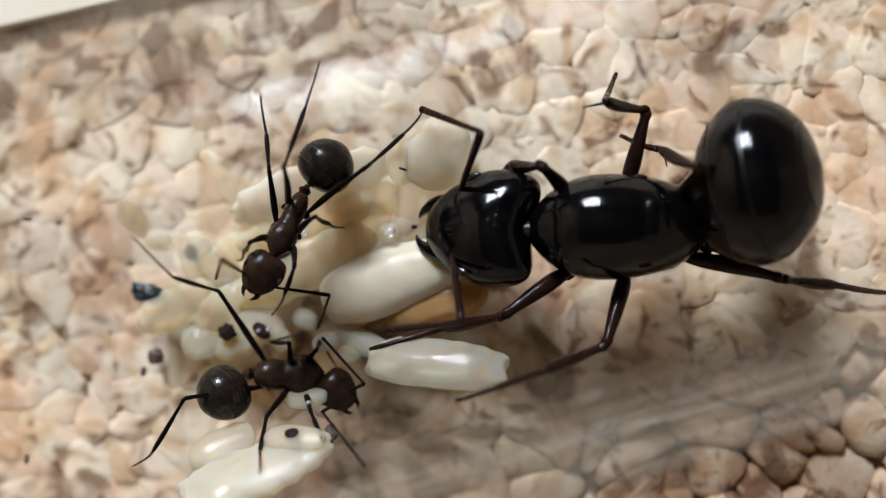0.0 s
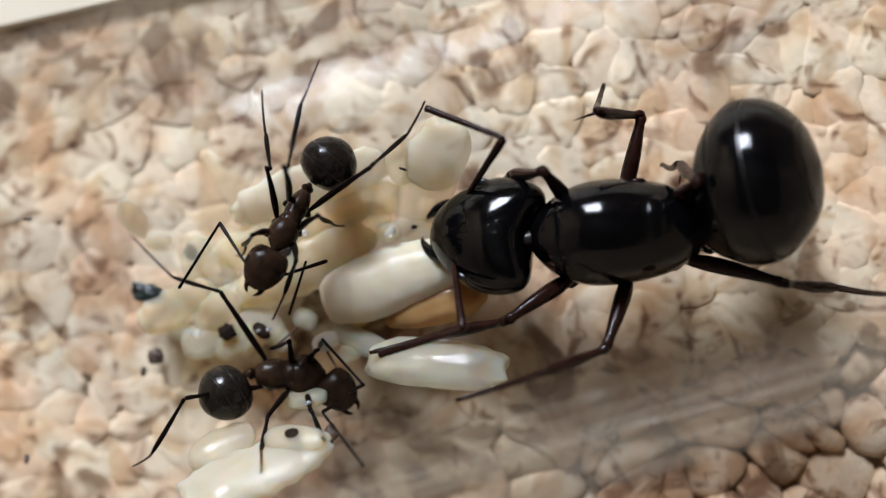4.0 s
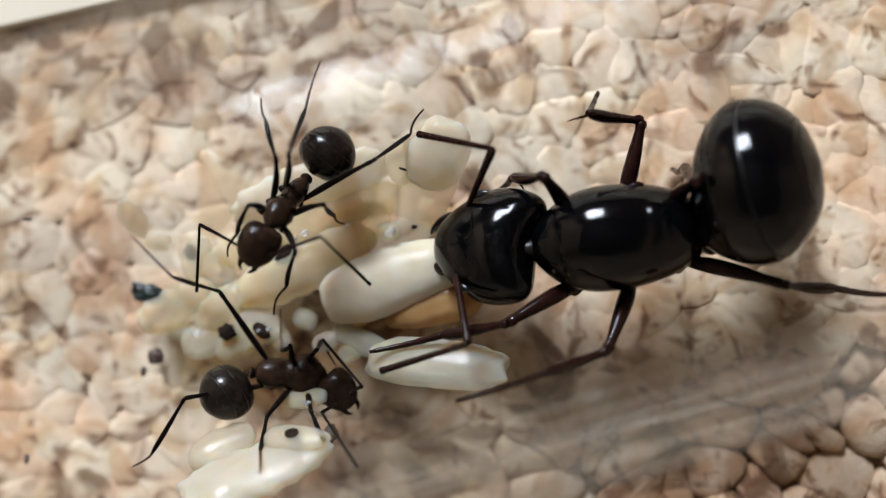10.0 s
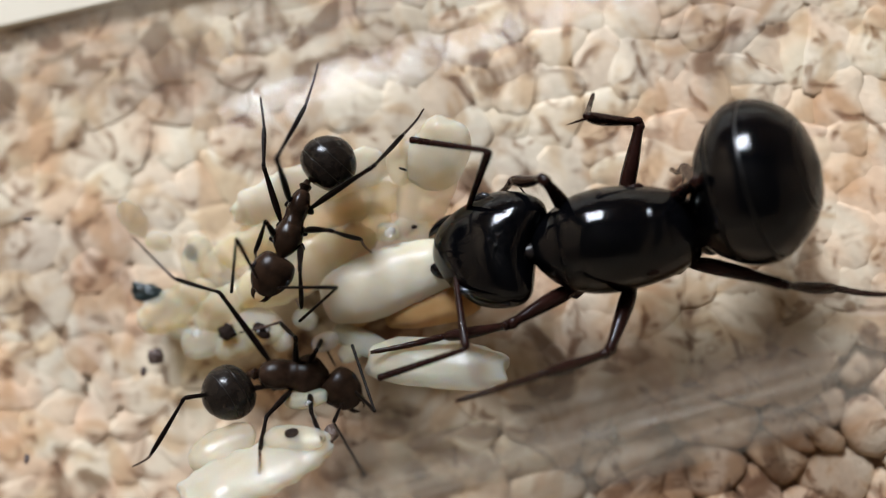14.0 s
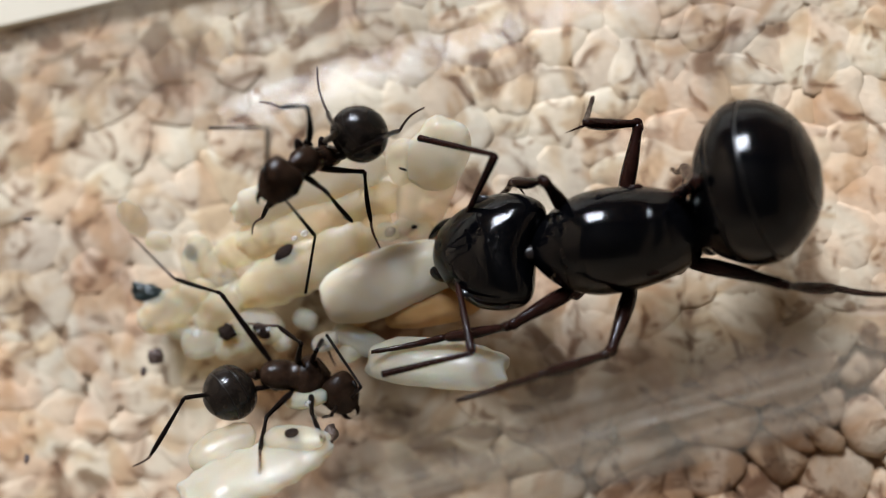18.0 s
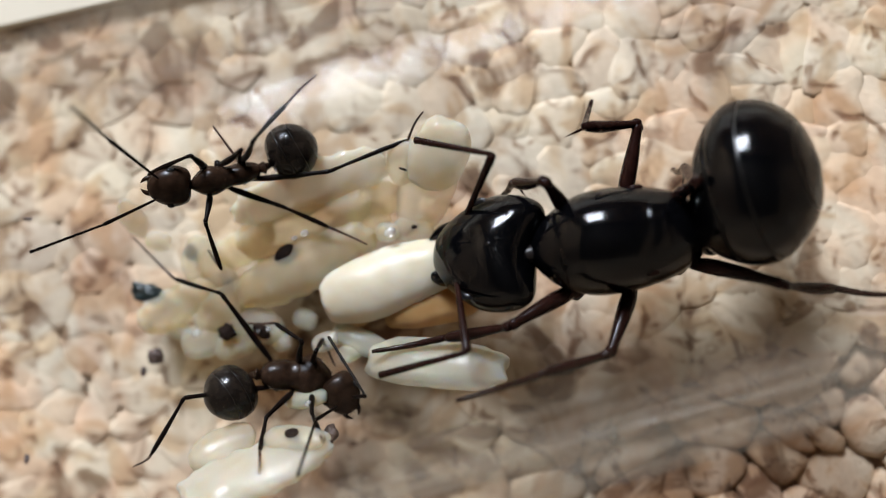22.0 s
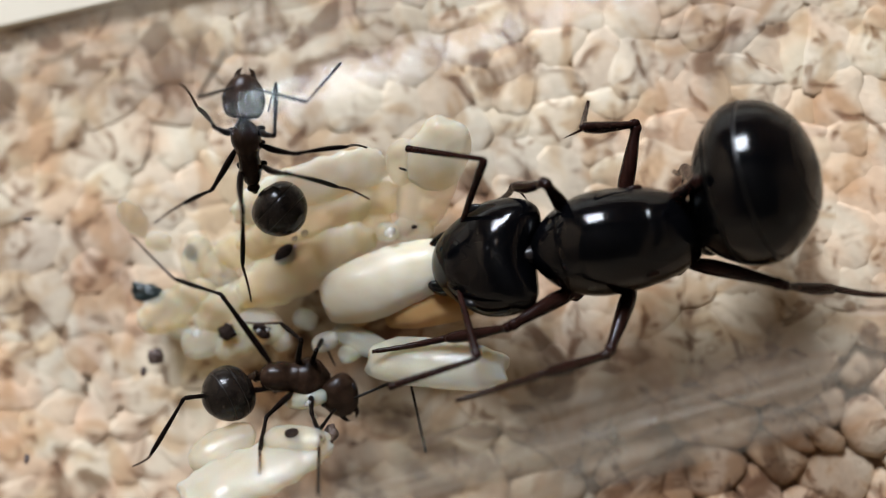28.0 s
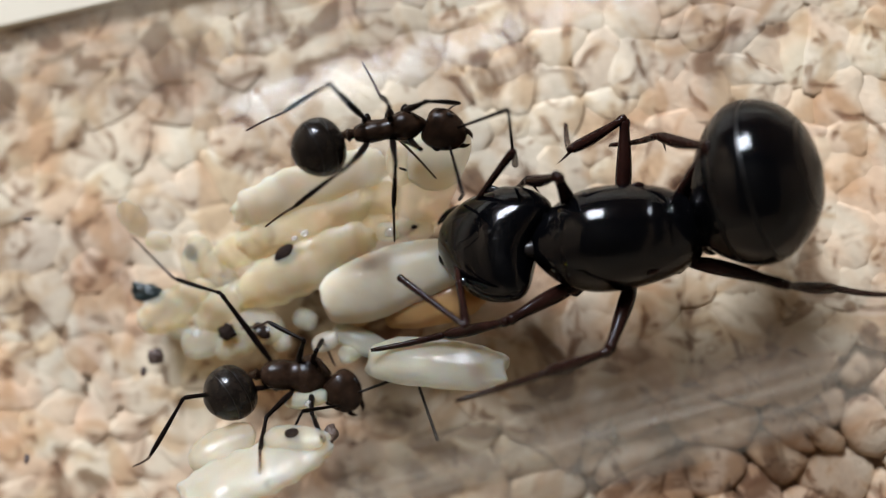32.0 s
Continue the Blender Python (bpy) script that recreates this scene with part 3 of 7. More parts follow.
brood = grub("larva", "small glassy larva lying under the queen's foreleg", -3.89, -3.32, 2.54, 1.06, -41.0, M_CLEAR, tall=0.65, taper=0.9)
brood = grub("larva", "amber larva lying under the queen's head", -0.75, -2.72, 4.0, 1.7, -4.0, M_AMBER, tall=0.65, taper=0.9)
brood = grub("egg", "small glassy ant egg near the resting worker", -5.23, -2.94, 1.06, 0.76, 4.0, M_CLEAR, tall=0.65, taper=1.0, lift=0.6)
brood = grub("larva", "pale larva lying on the cork side of the pile", -9.31, 1.59, 1.91, 1.27, 64.0, M_CLEAR, tall=0.65, taper=0.9)
brood = grub("larva", "thin pale larva skin at the edge of the pile", -11.26, 3.69, 1.70, 1.06, -76.0, M_CLEAR, taper=0.8, tall=0.3, rough=2.2)
brood = grub("larva", "pale larva near the tube floor", -8.73, 0.85, 2.12, 1.27, -66.0, M_CLEAR, tall=0.65, taper=0.9)

for along, across, length, width, turn, mat in (
        (-3.2, 0.75, 3.4, 1.7, 20, M_LARVA), (-2.4, 1.9, 3.2, 1.6, -12, M_LARVA), (-6.6, 0.2, 2.6, 1.5, 40, M_CLEAR),
        (-10.5, 0.0, 3.6, 1.7, 12, M_LARVA), (-7.4, 1.5, 2.6, 1.5, 15, M_LARVA), (-8.6, -2.0, 2.2, 1.4, 5, M_LARVA), (-3.3, -2.0, 2.2, 1.2, 30, M_AMBER), (-9.6, 0.3, 1.5, 1.0, 50, M_CLEAR)):
    grub("larva", "cream larva pressed between its neighbours in the pile", along, across, length, width, turn, mat, tall=0.55, taper=0.9, rings=7)
for along, across, size in ((-10.9, -0.9, 0.8), (-7.0, -2.4, 0.8), (-5.9, -1.9, 0.8), (-4.4, -3.6, 0.8), (-3.2, -4.0, 0.7), (-10.6, 2.6, 0.8)):
    grub("egg", "tiny glassy ant egg at the edge of the pile", along, across, size * 1.25, size, along * 37 % 180, M_CLEAR, tall=0.7, taper=1.0, rough=0.7)


# ---- crumbs ----
def crumb(name, label, category, along, across, a, b, c, mat, seed, turn=0, lift=None):
    bm = bmesh.new()
    bmesh.ops.create_icosphere(bm, subdivisions=4, radius=1.0)
    for v in bm.verts:
        k = 1 + 0.3 * noise.noise(v.co * 1.7 + Vector((seed, 0, 0))) + 0.15 * noise.noise(v.co * 4.1)
        v.co = Vector((v.co.x * a, v.co.y * b, v.co.z * c)) * k
    p = in_tube(along, across, c * 0.8 if lift is None else lift)
    ob = part(name, bm, mat)
    ob.matrix_basis = pose(p.x * MM, p.y * MM, p.z * MM, 0, 0, AXIS_TURN) @ pose(0, 0, 0, lean(across), 0, turn)
    return tagged(ob, label, category)


def droplet(along, across, lift, r):
    """A clear bead added for a wet glint, half sunk in what it clings to."""
    p = in_tube(along, across, lift)
    ob = part("glint_bead", egg(r * 1.3, r, r * 0.7, segs=14), M_GLINT_BEAD)
    ob.matrix_basis = pose(p.x * MM, p.y * MM, p.z * MM, 0, 0, AXIS_TURN + 20)
    return tagged(ob, "tiny clear bead added for a wet glint on the brood", "droplet", "moisture beads")


crumb("food_scrap", "shiny dark blue-green insect scrap on the tube floor", "scrap", -11.71, 0.77, 0.78, 0.4, 0.35, M_DEBRIS, 3, -31)
crumb("dark_speck", "black dirt crumb on the glass", "crumb", -12.09, -1.68, 0.3, 0.32, 0.2, M_DEBRIS_BROWN, 5, 24)
crumb("dark_speck", "tiny dark dirt crumb on the glass", "crumb", -12.71, -2.13, 0.12, 0.2, 0.1, M_DEBRIS_BROWN, 6, -16)
# the next two are larvae's gut spots, built as separate dark lumps
crumb("dark_speck", "small dark gut spot of a larva in the brood", "crumb", -8.84, -1.56, 0.34, 0.3, 0.2, M_GUT, 8, -16, lift=0.95)
crumb("dark_speck", "small dark gut spot of a larva in the brood", "crumb", -8.58, 0.22, 0.2, 0.3, 0.25, M_DEBRIS_BROWN, 9, -16)
crumb("dark_speck", "reddish speck of dirt on the glass", "crumb", -15.09, 4.77, 0.2, 0.06, 0.06, M_DEBRIS_BROWN, 10, -16)
crumb("dark_speck", "reddish speck of dirt on the glass", "crumb", -17.86, -4.16, 0.12, 0.22, 0.06, M_DEBRIS_BROWN, 12, 4)
crumb("dark_speck", "grey-brown crumb beside the brood", "crumb", -9.54, 1.82, 0.26, 0.36, 0.2, M_DEBRIS_BROWN, 14, 4)
crumb("dark_speck", "brown crumb under the resting worker's jaws", "crumb", -5.54, -6.18, 0.26, 0.36, 0.25, M_DEBRIS_BROWN, 15, 4)
# beads added where highlights sparkle on the wet brood
droplet(-4.78, 1.24, 1.5, 0.13)
droplet(-5.2, 1.16, 1.5, 0.1)
droplet(-7.2, -1.9, 1.0, 0.09)
droplet(-7.6, -1.85, 1.0, 0.08)
droplet(-1.63, 0.38, 1.5, 0.18)
droplet(-8.44, 0.31, 0.6, 0.15)
droplet(-8.36, -0.76, 0.6, 0.15)
droplet(-10.02, -1.28, 0.95, 0.15)
droplet(-6.17, -4.94, 0.75, 0.11)
droplet(-4.87, -2.84, 0.6, 0.14)
droplet(-6.05, -5.49, 0.5, 0.09)

QUEEN = build_queen()
TENDER = build_worker("slim dark brown worker ant walking about the brood", 0.88)
WORKER_LEGS, WORKER_ANTENNA = WORKER_LEGS_2, WORKER_ANTENNA_2
SITTER = build_worker("slim dark brown worker ant resting on the brood pile", 1.3)


# ---- the cork board: granules pressed together, each a piece of its own ----
def cell(i, pts, near):
    """The outline of one granule: its share of the plane among its neighbours."""
    x, y = pts[i]
    poly = [(x - 5, y - 5), (x + 5, y - 5), (x + 5, y + 5), (x - 5, y + 5)]
    for j in near:
        mx, my = (x + pts[j][0]) / 2, (y + pts[j][1]) / 2
        dx, dy = pts[j][0] - x, pts[j][1] - y
        out = []
        for (ax, ay), (bx, by) in zip(poly, poly[1:] + poly[:1]):
            da, db = (ax - mx) * dx + (ay - my) * dy, (bx - mx) * dx + (by - my) * dy
            if da <= 0:
                out.append((ax, ay))
            if da * db < 0:
                f = da / (da - db)
                out.append((ax + (bx - ax) * f, ay + (by - ay) * f))
        poly = out
        if len(poly) < 3:
            return []
    return poly


def coarse(x, y):
    """The coarser, looser part of the board, south-east of the tube."""
    return y < -6.5 + 0.28 * (x - 8) and x > 2


def granule(bm, poly, cx, cy, top, rnd):
    """A rounded stone-like granule over its outline, from below the surface to top."""
    n = 16
    tot = [0.0]
    for (ax, ay), (bx, by) in zip(poly, poly[1:] + poly[:1]):
        tot.append(tot[-1] + math.hypot(bx - ax, by - ay))
    rim = []
    for k in range(n):
        s = (k + 0.5) / n * tot[-1]
        i = max(q for q in range(len(poly)) if tot[q] <= s)
        a, b = poly[i], poly[(i + 1) % len(poly)]
        f = (s - tot[i]) / max(tot[i + 1] - tot[i], 1e-9)
        x, y = a[0] + (b[0] - a[0]) * f, a[1] + (b[1] - a[1]) * f
        q = Vector((x * 0.8, y * 0.8, 4.0))
        rim.append((x + 0.42 * noise.noise(q) + 0.16 * noise.noise(q * 2.7), y + 0.42 * noise.noise(q + Vector((9, 5, 2))) + 0.16 * noise.noise(q * 2.7 + Vector((9, 5, 2)))))
    loose = coarse(cx, cy)
    # rounded corners
    for _ in range(2 if loose else 1):
        rim = [((rim[k - 1][0] + 2 * rim[k][0] + rim[(k + 1) % n][0]) / 4, (rim[k - 1][1] + 2 * rim[k][1] + rim[(k + 1) % n][1]) / 4) for k in range(n)]
    gap = rnd.uniform(1.02, 1.16) if loose else rnd.uniform(1.12, 1.4)
    tx, ty = rnd.uniform(-0.03, 0.03), rnd.uniform(-0.03, 0.03)
    wob = [rnd.uniform(0.94, 1.06) for _ in range(n)]
    rings = []
    for shrink, drop in ((1.0, 1.3), (1.0, 0.42), (0.92, 0.2), (0.76, 0.08), (0.45, 0.015)) if loose else ((1.02, 0.5), (0.98, 0.07), (0.88, 0.03), (0.7, 0.01), (0.35, 0.002)):
        ring = []
        for k, (x, y) in enumerate(rim):
            dx, dy = (x - cx) * gap * shrink * wob[k], (y - cy) * gap * shrink * wob[k]
            ring.append(bm.verts.new((dx, dy, top - drop + dx * tx + dy * ty + rnd.uniform(-0.015, 0.015))))
        rings.append(ring)
    for r, s in zip(rings, rings[1:]):
        for k in range(n):
            bm.faces.new((r[k], r[(k + 1) % n], s[(k + 1) % n], s[k]))
    mid = bm.verts.new((0, 0, top + 0.0))
    for k in range(n):
        bm.faces.new((rings[-1][k], rings[-1][(k + 1) % n], mid))


def build_cork():
    rnd = random.Random(11)
    TOP = -1.02
    bm = bmesh.new()
    bmesh.ops.create_cube(bm, size=1, matrix=Matrix.LocRotScale((0, 0, -6.0), None, (230, 170, 8.0)))
    board = tagged(part("cork_board", bm, M_BINDER, smooth=False), "board of pale pressed cork granules", "cork board", kind="structure")
    pts = []
    step = 1.7
    for iy in range(-14, 15):
        for ix in range(-22, 23):
            k = rnd.uniform(0.1, 0.6)
            a = rnd.uniform(0, 6.283)
            px, py = (ix + 0.5 * (iy % 2)) * step + k * step * math.cos(a), iy * step * 0.87 + k * step * math.sin(a)
            if coarse(px, py) and rnd.random() < 0.3:
                continue
            pts.append((px, py))
    rest = bmesh.new()
    made = 0
    for i, (x, y) in enumerate(pts):
        near = [j for j in range(len(pts)) if j != i and abs(pts[j][0] - x) < 6 and abs(pts[j][1] - y) < 6]
        poly = cell(i, pts, near)
        if len(poly) < 3:
            continue
        cx, cy = sum(p[0] for p in poly) / len(poly), sum(p[1] for p in poly) / len(poly)
        top = TOP - (rnd.uniform(0.02, 0.4) if coarse(x, y) else rnd.uniform(0.02, 0.07))
        inner = abs(x) < 19 and -11.5 < y < 10.5
        if inner and made < 400:
            bm = bmesh.new()
            granule(bm, poly, cx, cy, top, rnd)
            ob = part("cork_granule", bm, M_CORK, board)
            ob.location = (cx * MM, cy * MM, 0)
            made += 1
        else:
            tmp = bmesh.new()
            granule(tmp, poly, cx, cy, top, rnd)
            bmesh.ops.translate(tmp, vec=(cx, cy, 0), verts=tmp.verts)
            me = bpy.data.meshes.new("tmp")
            tmp.to_mesh(me)
            tmp.free()
            rest.from_mesh(me)
            bpy.data.meshes.remove(me)
    tagged(part("cork_granules", rest, M_CORK_REST, board), kind="stuff")


build_cork()


def poses(*rows):
    """Rows of seconds, place in millimetres, turn in degrees."""
    return [(t, pose(x * MM, y * MM, z * MM, rx, ry, rz)) for t, x, y, z, rx, ry, rz in rows]


def bones(*rows):
    """Rows of seconds, a joint's place in millimetres, dip and heading of the limb in degrees."""
    return [(t, pose(x * MM, y * MM, z * MM, 0, ry, rz)) for t, x, y, z, ry, rz in rows]


def motions():
    ant = QUEEN
    walk(ant["thing"], poses((0, 6.21, 0.37, 0.88, 10.6, -5, -178.3), (7, 6.27, -0.03, 0.99, 12.7, -5.9, -173.9), (10, 6.29, -0.13, 1.02, 13.2, -6.1, -172.8), (22, 6.3, -0.28, 1.06, 14, -6.5, -171.3), (25, 6.29, -0.26, 1.06, 13.9, -6.4, -171.5), (28.5, 6.28, -0.31, 1.07, 14.1, -6.5, -171.1), (30, 6.28, -0.3, 1.07, 14.1, -6.5, -171.1), (31, 6.26, -0.25, 1.05, 13.8, -6.4, -171.7), (31.5, 6.28, -0.15, 1.03, 13.3, -6.2, -172.7), (32, 6.31, -0.15, 1.03, 13.3, -6.2, -172.7)))
    walk(ant["head"], poses((0, 3.05, 0, 2.3, -1.4, 29, -9.9), (3, 3.05, 0, 2.3, -2.4, 32.3, -16.3), (5.5, 3.05, 0, 2.3, -3.1, 32, -21), (7, 3.05, 0, 2.3, -3.3, 32, -22.5), (8, 3.05, 0, 2.3, -2.5, 32.2, -16.6), (9, 3.05, 0, 2.3, -3.1, 35.2, -19.9), (14, 3.05, 0, 2.3, -3.3, 33.5, -21.5), (22, 3.05, 0, 2.3, -2.9, 34.4, -19), (25, 3.05, 0, 2.3, -2.2, 35.8, -14.2), (27.5, 3.05, 0, 2.3, -2.1, 34.3, -13.5), (28.5, 3.05, 0, 2.3, -1.9, 34.7, -12), (30, 3.05, 0, 2.3, -1.2, 36.7, -7.4), (30.5, 3.05, 0, 2.3, 0.3, 32.7, 1.9), (31, 3.05, 0, 2.3, -0.4, 37.3, -2.5), (31.5, 3.05, 0, 2.3, -1.5, 36.7, -9.8), (32, 3.05, 0, 2.3, -4.3, 36.6, -28.3)))
    walk(ant["gaster"], poses((0, -3.05, 0, 2.3, -4, -31.1, -174.8), (10, -3.05, 0, 2.3, -3.6, -32.2, -179.6), (28.5, -3.05, 0, 2.3, -3.5, -32.5, -180.9), (32, -3.05, 0, 2.3, -3.6, -32.3, -179.7)))
    walk(ant["femur_front_left"], bones((0, 1.4, 1.25, 1.2, -12, 34.2), (6, 1.4, 1.25, 1.2, -16.3, 28.6), (10, 1.4, 1.25, 1.2, -17.2, 25), (28.5, 1.4, 1.25, 1.2, -19.5, 23.5), (30.5, 1.4, 1.25, 1.2, -19.8, 24.6), (31.5, 1.4, 1.25, 1.2, -18.4, 25.6), (32, 1.4, 1.25, 1.2, -17.7, 23.3)))
    walk(ant["tibia_front_left"], bones((0, 4.05, 3.05, 1.88, 36.1, 4.4), (2, 4.07, 2.96, 1.99, 34.2, 3.1), (6, 4.16, 2.75, 2.12, 31, -0.1), (9, 4.21, 2.6, 2.18, 30.9, -2.2), (10, 4.23, 2.57, 2.16, 31.3, -2.8), (22, 4.24, 2.48, 2.25, 33, -5.5), (25, 4.22, 2.54, 2.25, 33.2, -5.3), (28.5, 4.23, 2.48, 2.29, 33.4, -6), (30, 4.22, 2.49, 2.3, 33.4, -5.9), (30.5, 4.2, 2.53, 2.31, 33.4, -5.5), (31, 4.18, 2.57, 2.3, 33.4, -5.1), (31.5, 4.2, 2.59, 2.23, 33.9, -2.9), (32, 4.26, 2.48, 2.2, 34.8, -2)))
    walk(ant["tarsus_front_left"], bones((0, 6.24, 3.22, 0.28, 1.6, 14.5), (3.5, 6.39, 2.97, 0.57, 9.1, 9.8), (7, 6.53, 2.65, 0.76, 12.5, 5.4), (8, 6.55, 2.57, 0.75, 12.5, 4.7), (9, 6.55, 2.51, 0.78, 13.2, 4.1), (10, 6.55, 2.46, 0.75, 12.5, 3.7), (22, 6.51, 2.26, 0.77, 12.7, -0.3), (25, 6.48, 2.32, 0.76, 12.5, -0.4), (28.5, 6.49, 2.24, 0.79, 13, -1), (30, 6.48, 2.25, 0.8, 13, -0.9), (31, 6.45, 2.37, 0.8, 12.8, -0.2), (31.5, 6.46, 2.48, 0.71, 11.4, 2), (32, 6.5, 2.4, 0.64, 10.5, 3)))
    walk(ant["femur_front_right"], bones((0, 1.4, -1.25, 1.2, -64.1, -26.4), (10, 1.4, -1.25, 1.2, -65.9, -37.3), (22, 1.4, -1.25, 1.2, -67.4, -38.4), (25, 1.4, -1.25, 1.2, -68, -36.3), (28.5, 1.4, -1.25, 1.2, -68.5, -38.2), (30, 1.4, -1.25, 1.2, -68.8, -37.8), (31, 1.4, -1.25, 1.2, -67.9, -33.4), (31.5, 1.4, -1.25, 1.2, -70.9, -37.6), (32, 1.4, -1.25, 1.2, -73.3, -50.1)))
    walk(ant["tibia_front_right"], bones((0, 2.68, -1.89, 4.14, 65.9, -38.3), (7, 2.5, -2, 4.19, 66, -42.4), (10, 2.46, -2.06, 4.18, 64.9, -44.8), (22, 2.38, -2.03, 4.22, 64, -45.3), (25, 2.39, -1.98, 4.23, 64.7, -43.9), (30, 2.33, -1.98, 4.25, 65.5, -43.3), (31, 2.43, -1.93, 4.23, 65.7, -45.6), (31.5, 2.25, -1.9, 4.29, 67, -41.8), (32, 2, -1.97, 4.33, 66.4, -40.6)))
    walk(ant["tarsus_front_right"], bones((0, 3.55, -2.57, 1.66, 64.8, 12.2), (3, 3.46, -2.63, 1.67, 66.6, 6.2), (7, 3.32, -2.75, 1.7, 68.6, -3.5), (10, 3.28, -2.87, 1.72, 69.4, -4.3), (14, 3.26, -2.9, 1.74, 70.9, -5.3), (22, 3.23, -2.88, 1.77, 73.5, -7.9), (24, 3.23, -2.81, 1.77, 74.1, -8.4), (25, 3.23, -2.78, 1.77, 73.9, -9.8), (28.5, 3.17, -2.79, 1.77, 73, -15), (30, 3.16, -2.75, 1.77, 72.6, -16.9), (31, 3.21, -2.73, 1.75, 73.6, -11.3), (31.5, 3.04, -2.61, 1.79, 70.8, -15.8), (32, 2.83, -2.68, 1.84, 68.4, -18.2)))
    walk(ant["femur_middle_left"], bones((0, -0.6, 1.3, 1.1, -20.7, 69.5), (10, -0.6, 1.3, 1.1, -22.1, 60.6), (24, -0.6, 1.3, 1.1, -20.8, 59.9), (28.5, -0.6, 1.3, 1.1, -22.6, 59.1), (30, -0.6, 1.3, 1.1, -22.9, 59.2), (31.5, -0.6, 1.3, 1.1, -21.9, 61.6), (32, -0.6, 1.3, 1.1, -22.3, 60.9)))
    walk(ant["tibia_middle_left"], bones((0, 0.5, 4.25, 2.29, -26.8, 21.8), (8, 0.88, 4.05, 2.35, -24.7, 16), (10, 0.93, 4.02, 2.37, -24.5, 15), (22, 1, 3.99, 2.33, -24.3, 11.1), (24, 0.98, 4.02, 2.3, -24.5, 10.8), (30, 0.99, 3.96, 2.41, -23.3, 11.4), (31, 0.93, 4, 2.4, -23.5, 12.1), (31.5, 0.89, 4.04, 2.36, -23.6, 13.5), (32, 0.91, 4.02, 2.37, -23.2, 14.1)))
    walk(ant["tarsus_middle_left"], bones((0, 2.76, 5.15, 3.52, 15.5, 16.3), (7, 3.21, 4.77, 3.49, 20.1, 9), (10, 3.32, 4.66, 3.49, 21.2, 7.6), (22, 3.43, 4.47, 3.45, 21.8, 5.6), (24, 3.41, 4.48, 3.42, 21.3, 5.8), (28.5, 3.44, 4.45, 3.48, 22.5, 5.2), (30, 3.44, 4.46, 3.49, 22.6, 5.3), (31, 3.37, 4.52, 3.48, 22, 6.1), (31.5, 3.31, 4.63, 3.45, 20.5, 7.4), (32, 3.34, 4.63, 3.44, 20.6, 7.4)))
    walk(ant["femur_middle_right"], bones((0, -0.6, -1.3, 1.1, -12.7, -106.9), (3, -0.6, -1.3, 1.1, -13.1, -106.4), (7, -0.6, -1.3, 1.1, -16.9, -110.4), (14, -0.6, -1.3, 1.1, -18.9, -110.2), (30, -0.6, -1.3, 1.1, -17.9, -109.5), (30.5, -0.6, -1.3, 1.1, -17.7, -108), (31, -0.6, -1.3, 1.1, -24.7, -101.7), (31.5, -0.6, -1.3, 1.1, -30.5, -88.6), (32, -0.6, -1.3, 1.1, -20.6, -98.2)))
    walk(ant["tibia_middle_right"], bones((0, -1.55, -4.44, 1.84, -47.7, 7.3), (3, -1.53, -4.44, 1.86, -44.1, 10.7), (7, -1.72, -4.32, 2.08, -39.9, 3), (10, -1.67, -4.31, 2.15, -37.7, 1.9), (14, -1.7, -4.29, 2.19, -36.4, 2.3), (20, -1.73, -4.29, 2.14, -33.7, 7.7), (24, -1.7, -4.29, 2.17, -32.3, 8.1), (30, -1.67, -4.32, 2.13, -33.5, 10.2), (30.5, -1.59, -4.35, 2.12, -32.2, 11.7), (31, -1.22, -4.29, 2.5, -22.9, 9.3), (31.5, -0.53, -4.2, 2.81, -9.3, 16.7), (32, -1.05, -4.42, 2.29, -18.6, 28.2)))
    walk(ant["tarsus_middle_right"], bones((0, 0.26, -4.21, 3.85, 51, -114.3), (3, 0.4, -4.08, 3.76, 51.3, -113), (7, 0.36, -4.21, 3.82, 53, -116.5), (10, 0.48, -4.24, 3.81, 53.4, -119), (14, 0.49, -4.2, 3.8, 52.7, -115.9), (20, 0.51, -3.99, 3.65, 50, -115.9), (25, 0.59, -3.95, 3.62, 50.9, -115.3), (30, 0.56, -3.92, 3.63, 50, -113.3), (30.5, 0.66, -3.88, 3.57, 49.9, -114.4), (31, 1.25, -3.89, 3.56, 53, -108.8), (31.5, 2.04, -3.43, 3.25, 53.3, -95), (32, 1.23, -3.2, 3.15, 53.5, -100.7)))
    walk(ant["femur_hind_left"], bones((0, -2.4, 0.95, 1.4, -13, 162.6), (7, -2.4, 0.95, 1.4, -23.3, 152.9), (10, -2.4, 0.95, 1.4, -25.7, 151.1), (22, -2.4, 0.95, 1.4, -27.7, 149.2), (30, -2.4, 0.95, 1.4, -26.9, 149.4), (32, -2.4, 0.95, 1.4, -27.2, 150.6)))
    walk(ant["tibia_hind_left"], bones((0, -5.94, 2.06, 2.26, 34.6, 179.1), (7, -5.51, 2.54, 2.91, 36.1, 178.8), (10, -5.4, 2.6, 3.05, 36.3, 178.2), (22, -5.29, 2.68, 3.17, 36.5, 177.4), (30, -5.32, 2.68, 3.12, 36.5, 177.3), (32, -5.35, 2.61, 3.14, 36.3, 178.2)))
    walk(ant["tarsus_hind_left"], bones((0, -8.35, 2.1, 0.59, -49.6, 156.5), (7, -7.88, 2.59, 1.18, -50.8, 150.6), (10, -7.77, 2.68, 1.31, -50.8, 148.7), (22, -7.65, 2.78, 1.42, -50.6, 145.9), (30, -7.68, 2.79, 1.38, -50.4, 145.7), (32, -7.71, 2.69, 1.4, -51, 148.3)))
